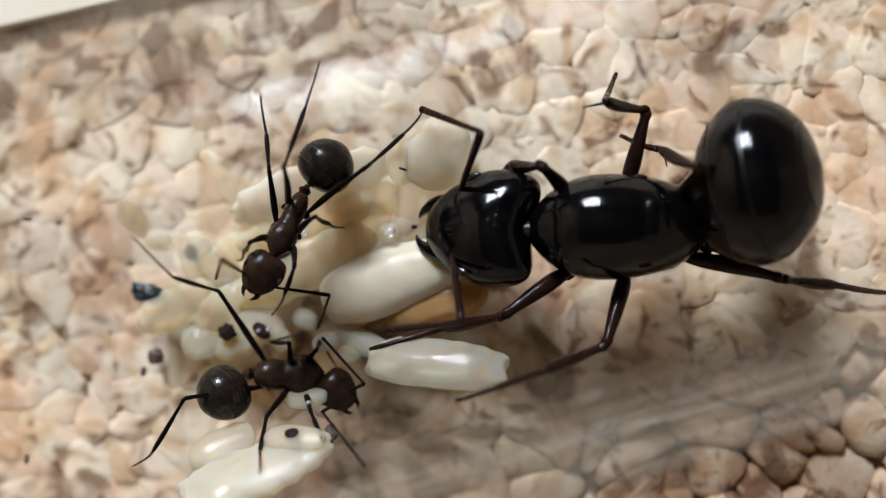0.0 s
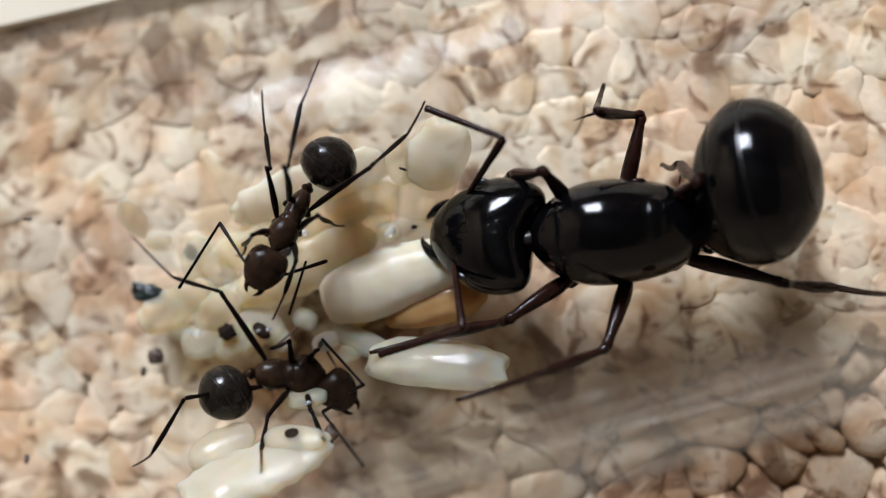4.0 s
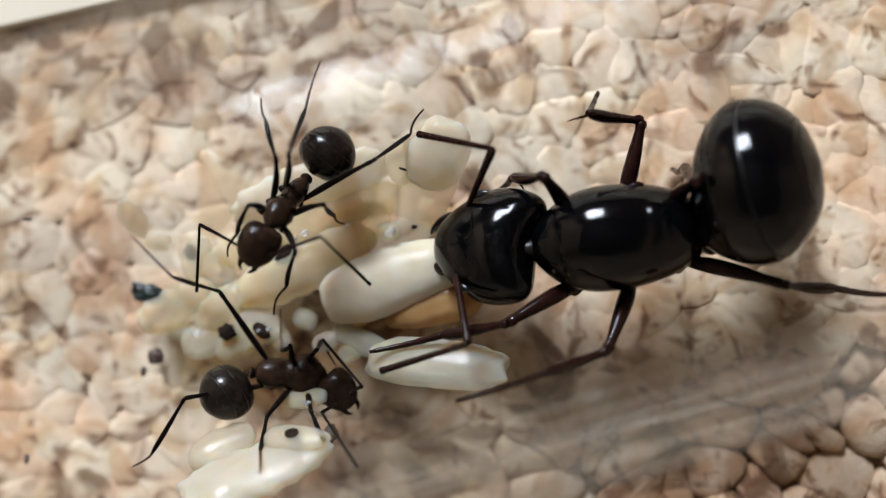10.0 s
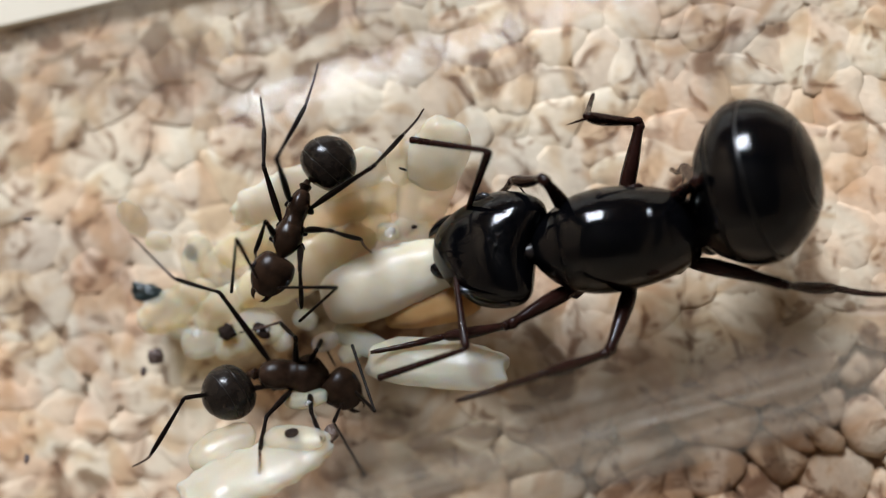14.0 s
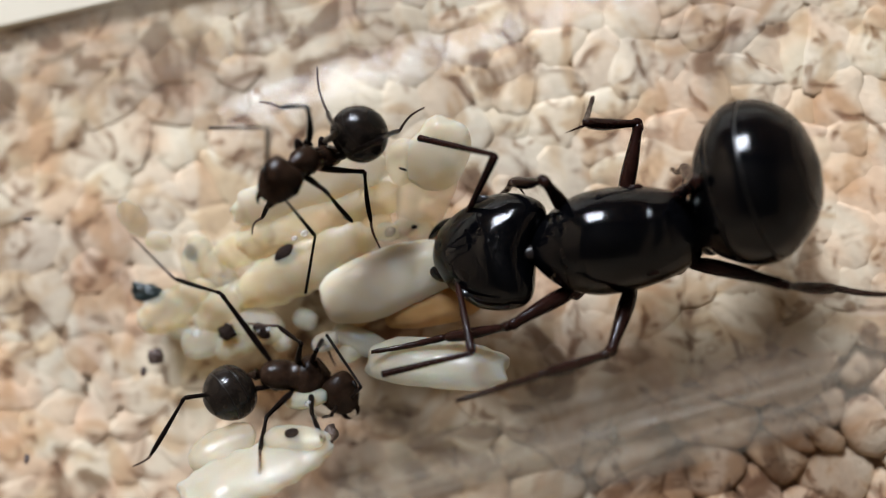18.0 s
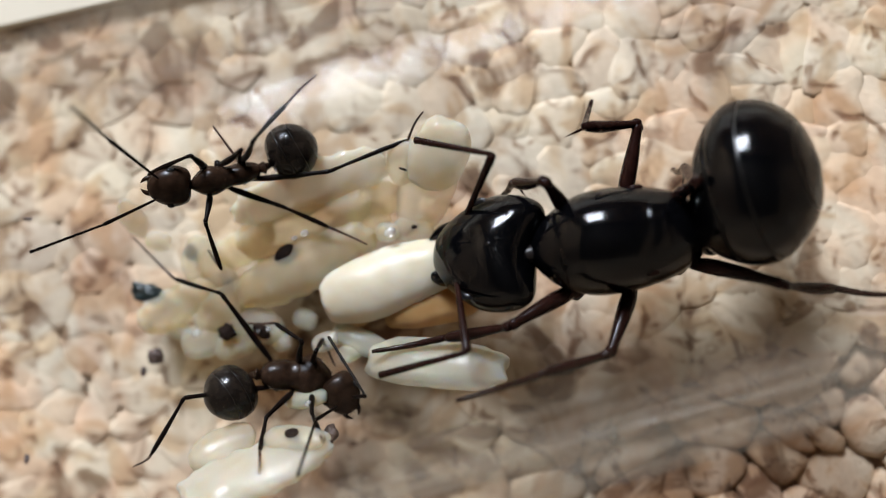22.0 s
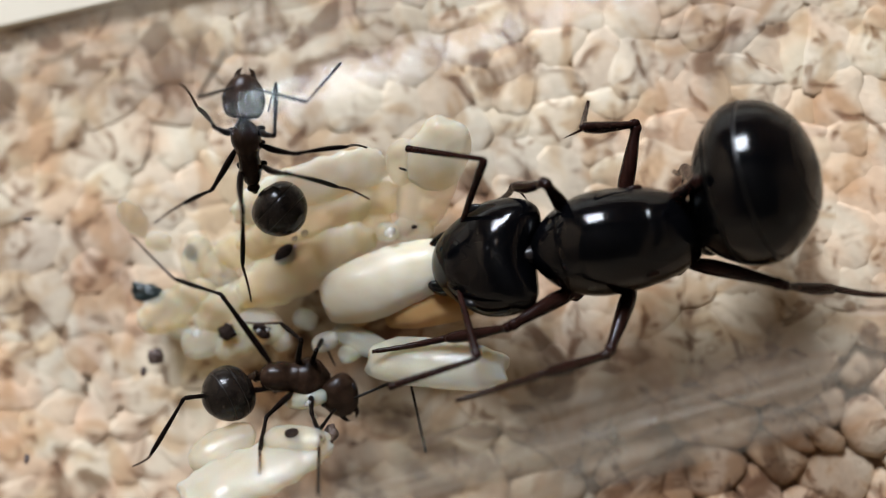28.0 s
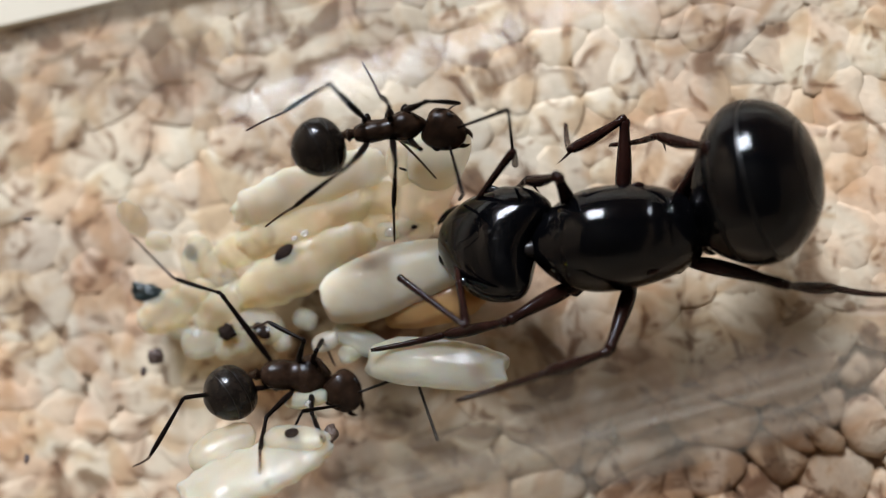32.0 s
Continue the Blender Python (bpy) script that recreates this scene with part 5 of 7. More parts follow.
    walk(ant["tibia_front_right"], bones((0, 1.5, -0.88, 1.97, 79.1, -133), (3, 1.51, -0.92, 1.95, 78.6, -134.7), (6, 1.56, -0.77, 1.95, 75.2, 145.7), (7, 0.5, -0.99, 2.22, 69.6, 33.8), (8, 0.84, -1.09, 2.17, 74, 75.8), (9, 1.1, -1.19, 2.06, 49.6, 42.7), (10, 1.67, -1.02, 1.77, 76.3, 115.3), (11, 1.71, -1.08, 1.69, 79.6, 85.4), (12, 1.24, -0.88, 2.12, 73.8, -36.5), (13, 0.64, -0.96, 2.24, 64, -8.6), (14, 0.49, -0.81, 2.27, 65.1, -16), (14.5, 0.29, -0.86, 2.23, 46.7, -9.4), (16.5, 0.84, -1.54, 1.88, 56.3, -144.2), (17, 1.15, -1.05, 2.11, 59.5, -134.4), (18, 0.55, 1.01, 0.46, 20, 94.9), (19, 1.89, 0.1, 1.4, 41.1, 107.2), (20, 1.91, -1.08, 1.37, 51.9, 142.2), (21, 1.64, -1.11, 1.75, 67.8, 112.7), (22, 1.2, -1.3, 1.95, 37.8, 23.3), (23, 0.85, -0.51, -0.75, 9.3, -39.2), (24, 1.1, -0.76, 2.21, 58.3, -15.9), (25, 1.06, -1.23, 2.05, 49.5, -26.1), (25.5, 1.13, -1.27, 2, 46.8, -33.6), (26.5, 1.32, -0.99, 2.05, 83.2, -49.1), (27.5, 0.61, -1.28, 2.1, 76.4, 87), (28, 1.01, -1.16, 2.1, 49, -4.5), (28.5, 1.84, -0.75, 1.67, 62.9, -157.5), (29, 1.53, -0.91, 1.94, 65.3, -149.3), (30, 0.84, -0.54, 2.29, -73.4, 30.7), (31, 1.55, -0.65, 1.99, 36.2, -68.7), (32, 1.03, -0.63, 2.25, 66.7, -178.4)))
    walk(ant["tarsus_front_right"], bones((0, 1.24, -1.16, -0.02, 79, -124.7), (3, 1.23, -1.2, -0.04, 78.5, -126.4), (6, 1.14, -0.48, -0.01, 70.7, 147.7), (7, 1.09, -0.6, 0.32, 71.5, 118.4), (8, 0.98, -0.55, 0.22, 61.6, 123.9), (9, 2.06, -0.29, 0.52, 67.1, 163.2), (10, 1.46, -0.58, -0.2, 74.1, 137), (11, 1.74, -0.72, -0.31, 78, 122.3), (12, 1.7, -1.22, 0.18, 80, -70.9), (13, 1.52, -1.1, 0.42, 82.2, -32), (14, 1.31, -1.04, 0.43, 79.5, -43.9), (14.5, 1.66, -1.09, 0.75, 68.7, -5.8), (16.5, -0.07, -2.2, 0.2, 54.1, -153.5), (17, 0.43, -1.79, 0.36, 53, -111.7), (18, 0.38, 2.91, -0.23, 32.2, 127.8), (19, 1.44, 1.56, 0.06, 41.5, 117.8), (20, 0.92, -0.31, -0.23, 55.2, 142.5), (21, 1.34, -0.41, -0.13, 69.3, 123.2), (22, 2.67, -0.67, 0.71, 58.4, 148.9), (23, 2.4, -1.77, -1.08, -29.8, 170), (24, 2.12, -1.05, 0.48, 67.5, -25.4), (25, 2.24, -1.81, 0.51, 57.1, -34), (25.5, 2.29, -2.04, 0.52, 57.3, -40.4), (26.5, 1.47, -1.17, 0.04, -35.8, -70.1), (27.5, 0.64, -0.8, 0.13, 31.8, -7.2), (28, 2.34, -1.27, 0.57, 34.8, 159.7), (28.5, 0.99, -1.1, -0.13, -52.9, 58.1), (29, 0.8, -1.34, 0.1, -67.9, 22.2), (30, 1.34, -0.24, 4.24, 76.5, -74.7), (31, 2.14, -2.18, 0.79, -54.6, 86.1), (32, 0.22, -0.65, 0.39, -2, -56.6)))
    walk(ant["femur_middle_left"], bones((0, 0.05, 0.42, 0.75, -77.4, 102.9), (3, 0.05, 0.42, 0.75, -78, 99.1), (6, 0.05, 0.42, 0.75, -75.3, 29.4), (7, 0.05, 0.42, 0.75, -82.3, 121.7), (8, 0.05, 0.42, 0.75, -80.9, -169.2), (9, 0.05, 0.42, 0.75, -71.2, 156.5), (10, 0.05, 0.42, 0.75, -75.4, 57.1), (11, 0.05, 0.42, 0.75, -73.5, 45.1), (12, 0.05, 0.42, 0.75, -61.8, 66.4), (13, 0.05, 0.42, 0.75, -63.4, 90.5), (14, 0.05, 0.42, 0.75, -59.2, 83.1), (14.5, 0.05, 0.42, 0.75, -57.5, 102.5), (16.5, 0.05, 0.42, 0.75, -75, 25.9), (17, 0.05, 0.42, 0.75, -50.2, 47.6), (18, 0.05, 0.42, 0.75, -50.6, -168.8), (19, 0.05, 0.42, 0.75, -45.9, 163.3), (20, 0.05, 0.42, 0.75, -65.9, 157.6), (21, 0.05, 0.42, 0.75, -26.3, 149.7), (22, 0.05, 0.42, 0.75, -21.2, 149.3), (23, 0.05, 0.42, 0.75, -58.1, 92.5), (24, 0.05, 0.42, 0.75, -59.3, 125.3), (25, 0.05, 0.42, 0.75, -52.9, 105.2), (25.5, 0.05, 0.42, 0.75, -57.3, 107.6), (26.5, 0.05, 0.42, 0.75, -72.3, 131.8), (27.5, 0.05, 0.42, 0.75, -81.2, 157.9), (28, 0.05, 0.42, 0.75, 5.1, 145.6), (28.5, 0.05, 0.42, 0.75, -65.3, 67.4), (29, 0.05, 0.42, 0.75, -63.1, 37), (30, 0.05, 0.42, 0.75, -71.7, 95.9), (31, 0.05, 0.42, 0.75, -68.2, 117.9), (32, 0.05, 0.42, 0.75, -67.8, 80.4)))
    walk(ant["tibia_middle_left"], bones((0, -0.06, 0.89, 2.91, 66.8, 145.3), (3, -0.02, 0.87, 2.91, 66.5, 146.1), (6, 0.54, 0.7, 2.89, 45.9, 153.1), (7, -0.11, 0.67, 2.94, 53.3, 151.6), (8, -0.3, 0.35, 2.93, 40.2, 145.9), (9, -0.6, 0.7, 2.84, 51.7, 134.2), (10, 0.35, 0.89, 2.89, 46.3, 148.1), (11, 0.49, 0.87, 2.87, 54.9, 139.2), (12, 0.47, 1.38, 2.7, 51.9, 116.9), (13, 0.04, 1.41, 2.73, 67, 91.6), (14, 0.19, 1.54, 2.65, 56.3, 112.7), (14.5, -0.21, 1.58, 2.62, 80.2, 63), (16.5, 0.56, 0.67, 2.89, 52.4, 97.5), (17, 1, 1.46, 2.45, 87.5, 9.6), (18, -1.33, 0.15, 2.46, -16, 103), (19, -1.42, 0.86, 2.34, -1.1, 89.7), (20, -0.78, 0.76, 2.77, 1.8, 124), (21, -1.66, 1.42, 1.73, -34.5, 134.3), (22, -1.72, 1.47, 1.55, -23.4, 144.8), (23, 0, 1.59, 2.63, -0.9, 87.8), (24, -0.6, 1.34, 2.65, 44.7, 117.8), (25, -0.3, 1.71, 2.51, 64.7, 112), (25.5, -0.31, 1.56, 2.61, 64, 107.1), (26.5, -0.4, 0.92, 2.86, 41.1, 109), (27.5, -0.26, 0.55, 2.93, 52.5, 129.2), (28, -1.77, 1.66, 0.55, 30.3, 126.4), (28.5, 0.4, 1.27, 2.76, 40.4, 133.7), (29, 0.85, 1.02, 2.72, 59.7, 79.9), (30, -0.02, 1.11, 2.85, 77.3, 88.1), (31, -0.33, 1.15, 2.8, 78.8, 30.9), (32, 0.19, 1.24, 2.8, 80.3, -162.3)))
    walk(ant["tarsus_middle_left"], bones((0, -0.7, 1.33, 1.08, 59.5, 141.4), (3, -0.68, 1.31, 1.09, 59.4, 142), (6, -0.69, 1.32, 1.46, 42.5, 150.8), (7, -1.15, 1.24, 1.35, 46.5, 142), (8, -1.55, 1.2, 1.65, 34.5, 146.7), (9, -1.46, 1.59, 1.28, 47.8, 127.1), (10, -0.81, 1.61, 1.45, 44.2, 146.7), (11, -0.37, 1.61, 1.24, 54.2, 128.6), (12, -0.09, 2.47, 1.13, 71.8, 135.4), (13, 0.02, 2.19, 0.9, 64.6, 94.9), (14, -0.24, 2.56, 1, 74, 88.7), (14.5, -0.05, 1.88, 0.66, 38.2, 74.5), (16.5, 0.41, 1.87, 1.31, 51.7, 105.7), (17, 1.09, 1.48, 0.47, 88.1, 132.2), (18, -1.76, 2.01, 3, -4, 128.3), (19, -1.41, 2.85, 2.38, 6.6, 124), (20, -1.89, 2.41, 2.71, -2.2, 134.5), (21, -2.8, 2.59, 2.85, 25.5, 138.9), (22, -3.21, 2.52, 2.34, -23.9, 144.6), (23, 0.07, 3.57, 2.66, 79.8, 109.7), (24, -1.26, 2.59, 1.25, -17.9, 92.8), (25, -0.62, 2.49, 0.72, -20.5, 72.9), (25.5, -0.57, 2.39, 0.82, -13.2, 71.6), (26.5, -0.88, 2.34, 1.55, -0.8, 131.8), (27.5, -1.03, 1.48, 1.36, 48.8, 132.4), (28, -2.78, 3.05, -0.45, 7.3, 124.3), (28.5, -0.64, 2.36, 1.47, -5.8, 111), (29, 1.02, 2.01, 1.01, -35.9, 47.5), (30, -0.01, 1.55, 0.91, -40.3, 62.8), (31, 0, 1.34, 0.85, -30.5, 52), (32, -0.13, 1.14, 0.84, 40.7, 112.8)))
    walk(ant["femur_middle_right"], bones((0, 0.05, -0.42, 0.75, -42.6, -143.4), (3, 0.05, -0.42, 0.75, -41.8, -143), (6, 0.05, -0.42, 0.75, -62, -80.7), (7, 0.05, -0.42, 0.75, -57.2, -89.8), (8, 0.05, -0.42, 0.75, -52.4, -80.3), (9, 0.05, -0.42, 0.75, -62.7, -113.1), (10, 0.05, -0.42, 0.75, -64.4, -87), (11, 0.05, -0.42, 0.75, -62.5, -90.7), (12, 0.05, -0.42, 0.75, -26.4, -145.2), (13, 0.05, -0.42, 0.75, -22.1, -142.4), (14, 0.05, -0.42, 0.75, -20.2, -144), (14.5, 0.05, -0.42, 0.75, -26.4, -142.6), (16.5, 0.05, -0.42, 0.75, -29.5, -145.4), (17, 0.05, -0.42, 0.75, -39, -168.6), (18, 0.05, -0.42, 0.75, -13.8, -53.6), (19, 0.05, -0.42, 0.75, -27.1, -65.9), (20, 0.05, -0.42, 0.75, -44.5, -67.2), (21, 0.05, -0.42, 0.75, -60, -92.5), (22, 0.05, -0.42, 0.75, -63.3, -123.3), (23, 0.05, -0.42, 0.75, -67.9, -136.9), (24, 0.05, -0.42, 0.75, -70.7, -130.9), (25, 0.05, -0.42, 0.75, -69.6, -143.4), (25.5, 0.05, -0.42, 0.75, -69, -139.5), (26.5, 0.05, -0.42, 0.75, -66.9, -91.6), (27.5, 0.05, -0.42, 0.75, -43.4, -92.2), (28, 0.05, -0.42, 0.75, -48.1, -77.1), (28.5, 0.05, -0.42, 0.75, -62.9, -36.6), (29, 0.05, -0.42, 0.75, -76.6, -12.4), (30, 0.05, -0.42, 0.75, -85, -138.2), (31, 0.05, -0.42, 0.75, -56.5, -106.8), (32, 0.05, -0.42, 0.75, -82, -84.5)))
    walk(ant["tibia_middle_right"], bones((0, -1.26, -1.39, 2.25, 25.3, -154.1), (3, -1.27, -1.41, 2.22, 24.6, -154.5), (6, 0.22, -1.44, 2.7, 18.9, -131.6), (7, 0.05, -1.62, 2.61, 35.6, -116.8), (8, 0.28, -1.75, 2.5, 54.4, -116.4), (9, -0.35, -1.35, 2.71, 38, -113), (10, 0.1, -1.37, 2.74, 17.6, -143.9), (11, 0.04, -1.44, 2.71, 8, -147.9), (12, -1.58, -1.55, 1.73, 21.7, -149.1), (13, -1.57, -1.67, 1.58, 31.2, -157.2), (14, -1.63, -1.64, 1.51, 23.9, -160.4), (14.5, -1.52, -1.62, 1.73, 44.7, -151.3), (16.5, -1.53, -1.51, 1.84, 51.9, -140.2), (17, -1.64, -0.76, 2.14, 34.8, -143.1), (18, 1.32, -2.15, 1.28, 56.4, 135.4), (19, 0.85, -2.22, 1.76, 66.4, 142.6), (20, 0.66, -1.87, 2.3, 82.8, 93.8), (21, 0, -1.52, 2.67, 87.8, 13.5), (22, -0.5, -1.25, 2.72, 65.5, 100.9), (23, -0.56, -0.99, 2.8, 72.9, -65.8), (24, -0.43, -0.97, 2.84, 62.6, -126), (25, -0.57, -0.88, 2.82, 54.3, -131.6), (25.5, -0.55, -0.94, 2.81, 54.3, -134.1), (26.5, 0.03, -1.29, 2.78, 76.5, -113.1), (27.5, -0.01, -2.03, 2.27, 70.9, 153), (28, 0.38, -1.86, 2.4, 26.9, -99.7), (28.5, 0.86, -1.02, 2.72, 48.1, -125.7), (29, 0.55, -0.53, 2.9, 17.1, -107.1), (30, -0.09, -0.55, 2.95, 54.2, -114.3), (31, -0.3, -1.59, 2.59, 67.7, -116.7), (32, 0.08, -0.73, 2.94, 15.6, -101.5)))
    walk(ant["tarsus_middle_right"], bones((0, -2.87, -2.18, 1.4, -54.2, -139.2), (3, -2.9, -2.19, 1.4, -55.6, -139.2), (6, -1.03, -2.85, 2.06, 27.6, -145.5), (7, -0.67, -3.06, 1.45, 43.7, -140.2), (8, -0.24, -2.79, 0.89, 52.2, -139.1), (9, -0.96, -2.79, 1.49, 62, -141.3), (10, -1.43, -2.49, 2.15, 26.4, -152.7), (11, -1.63, -2.49, 2.43, 25, -157.1), (12, -3.16, -2.5, 1, -75.7, -97), (13, -3.14, -2.33, 0.55, -66.7, -151.6), (14, -3.34, -2.25, 0.71, -67.5, -156.8), (14.5, -2.76, -2.3, 0.33, -51.1, -158.4), (16.5, -2.48, -2.3, 0.28, -34.4, -72.2), (17, -2.94, -1.74, 1.01, -44.7, -85.3), (18, 0.54, -1.38, -0.38, 64.1, 144.7), (19, 0.22, -1.73, -0.06, 63.7, 175.9), (20, 0.64, -1.62, 0.33, 84.4, -174.6), (21, 0.08, -1.51, 0.68, 79.6, -59.7), (22, -0.65, -0.44, 0.92, 20.2, -67.4), (23, -0.32, -1.52, 0.9, 0.5, -90.7), (24, -0.97, -1.71, 1.07, -34.1, -122.8), (25, -1.34, -1.75, 1.21, -30.8, -150.2), (25.5, -1.36, -1.77, 1.2, -25.2, -152), (26.5, -0.16, -1.71, 0.85, -15.1, -84), (27.5, -0.59, -1.73, 0.39, 24.8, -97.9), (28, 0.08, -3.6, 1.5, 52.7, -136.8), (28.5, 0.09, -2.1, 1.24, 9, -78.9), (29, -0.01, -2.34, 2.32, 54.8, -93.7), (30, -0.57, -1.61, 1.34, -6.8, -56.8), (31, -0.64, -2.26, 0.76, -49.6, -7.1), (32, -0.3, -2.6, 2.4, 20.3, -98.1)))
    walk(ant["femur_hind_left"], bones((0, -0.8, 0.38, 0.75, -50.1, 138.2), (3, -0.8, 0.38, 0.75, -50.6, 137.3), (6, -0.8, 0.38, 0.75, -68.3, 153.9), (7, -0.8, 0.38, 0.75, -61.9, -178.5), (8, -0.8, 0.38, 0.75, -56.6, -158.1), (9, -0.8, 0.38, 0.75, -47.8, 178.4), (10, -0.8, 0.38, 0.75, -66.4, 141.8), (11, -0.8, 0.38, 0.75, -64.7, 116), (12, -0.8, 0.38, 0.75, -56.8, 113.4), (13, -0.8, 0.38, 0.75, -47.7, 129.6), (14, -0.8, 0.38, 0.75, -44.2, 130), (14.5, -0.8, 0.38, 0.75, -40.9, 139.4), (16.5, -0.8, 0.38, 0.75, -68.3, 103.6), (17, -0.8, 0.38, 0.75, -46, 62.3), (18, -0.8, 0.38, 0.75, -52, -77.3), (19, -0.8, 0.38, 0.75, -70.7, -93), (20, -0.8, 0.38, 0.75, -62.4, -160.6), (21, -0.8, 0.38, 0.75, -48, -168.9), (22, -0.8, 0.38, 0.75, -35.4, -178.5), (23, -0.8, 0.38, 0.75, -56.1, 144.9), (24, -0.8, 0.38, 0.75, -60, 148.1), (25, -0.8, 0.38, 0.75, -56.8, 119.6), (25.5, -0.8, 0.38, 0.75, -56.4, 121.2), (26.5, -0.8, 0.38, 0.75, -78.3, -169.8), (27.5, -0.8, 0.38, 0.75, -76.6, -87.8), (28, -0.8, 0.38, 0.75, -83.6, -83.2), (28.5, -0.8, 0.38, 0.75, -64.9, 120.2), (29, -0.8, 0.38, 0.75, -60.9, 139.6), (30, -0.8, 0.38, 0.75, -41.1, 158.1), (31, -0.8, 0.38, 0.75, -3.9, 168.1), (32, -0.8, 0.38, 0.75, -48.2, 111.1)))
    walk(ant["tibia_hind_left"], bones((0, -2.42, 1.83, 3.34, 31.9, 166), (3, -2.38, 1.84, 3.36, 31.9, 166.2), (6, -1.92, 0.93, 3.89, 14.5, 173.1), (7, -2.39, 0.34, 3.73, 26.8, -177.8), (8, -2.53, -0.32, 3.57, 20.8, -170.6), (9, -3.07, 0.44, 3.25, 35.3, 176.7), (10, -1.86, 1.22, 3.85, 13.4, 168.4), (11, -1.43, 1.68, 3.81, 26.7, 170), (12, -1.54, 2.08, 3.58, 36, 173.4), (13, -2.25, 2.13, 3.25, 46.9, 167.4), (14, -2.36, 2.24, 3.11, 42.2, 165.4), (14.5, -2.74, 2.04, 2.97, 58.4, 161.7), (16.5, -1.1, 1.6, 3.89, 32.9, 176.1), (17, 0.29, 2.46, 3.18, 41.6, -179.8), (18, -0.34, -1.65, 3.42, 21.5, 169.8), (19, -0.86, -0.73, 3.94, 24.3, 162), (20, -2.28, -0.14, 3.75, 16.3, 179.3), (21, -3.02, -0.06, 3.26, 21.4, 179.4), (22, -3.55, 0.31, 2.71, -2.2, -171.3), (23, -2.34, 1.46, 3.56, 22.1, 157.2), (24, -2.24, 1.28, 3.68, 23.7, 157.4), (25, -1.71, 1.99, 3.58, 30.4, 149.7), (25.5, -1.77, 1.98, 3.57, 29.5, 147.7), (26.5, -1.48, 0.26, 4.06, 41.2, 161.6), (27.5, -0.77, -0.4, 4.04, 20.8, 159.9), (28, -0.76, 0.01, 4.11, 20.4, 169.7), (28.5, -1.52, 1.62, 3.81, 41.6, -171.1), (29, -2.05, 1.45, 3.7, 35.2, -164), (30, -3.16, 1.33, 2.97, 55.3, -147), (31, -4.1, 1.08, 0.98, 24.4, -122.7), (32, -1.61, 2.49, 3.27, 42.6, -147.2)))
    walk(ant["tarsus_hind_left"], bones((0, -5.07, 2.49, 1.64, -74.8, 136.6), (3, -5.03, 2.49, 1.66, -74.5, 133.8), (6, -5.01, 1.31, 3.09, -63.5, -67.5), (7, -5.26, 0.23, 2.28, -61.8, -87.2), (8, -5.5, -0.81, 2.43, -45.5, -72.7), (9, -5.7, 0.59, 1.4, -56.6, -106.9), (10, -4.93, 1.85, 3.1, -72.9, -50.2), (11, -4.26, 2.18, 2.36, -82.4, 51.6), (12, -4.12, 2.38, 1.69, -72.3, 96.4), (13, -4.39, 2.62, 0.9, -62.2, 138.5), (14, -4.66, 2.84, 0.95, -65.9, 140), (14.5, -4.34, 2.57, 0.22, -54.5, 152.7), (16.5, -3.79, 1.78, 2.15, -75.8, -12.9), (17, -2.11, 2.45, 1.05, -65.1, 96.1), (18, -3.29, -1.12, 2.24, -35, -70.9), (19, -3.65, 0.17, 2.62, -32.9, -80.6), (20, -5.37, -0.11, 2.85, -35.6, -72.4), (21, -6.02, -0.02, 2.09, -39, -99), (22, -6.73, -0.18, 2.83, -45.1, -104.3), (23, -5.09, 2.62, 2.34, -63, -150.2), (24, -4.96, 2.41, 2.39, -62.5, -175.6), (25, -4.11, 3.39, 1.95, -55.3, 147.4), (25.5, -4.13, 3.47, 1.98, -58.8, 147.6), (26.5, -3.78, 1.02, 1.94, -34.5, 177), (27.5, -3.6, 0.63, 2.9, -15.6, 172.3), (28, -3.72, 0.55, 2.99, 9.6, -178.3), (28.5, -3.9, 1.25, 1.68, 18.8, -173.7), (29, -4.58, 0.72, 1.85, 18.4, -168.8), (30, -4.7, 0.33, 0.33, 26.7, -160.6), (31, -5.68, -1.39, -0.35, 4, -132.6), (32, -3.6, 1.2, 1.09, 19.7, -159)))
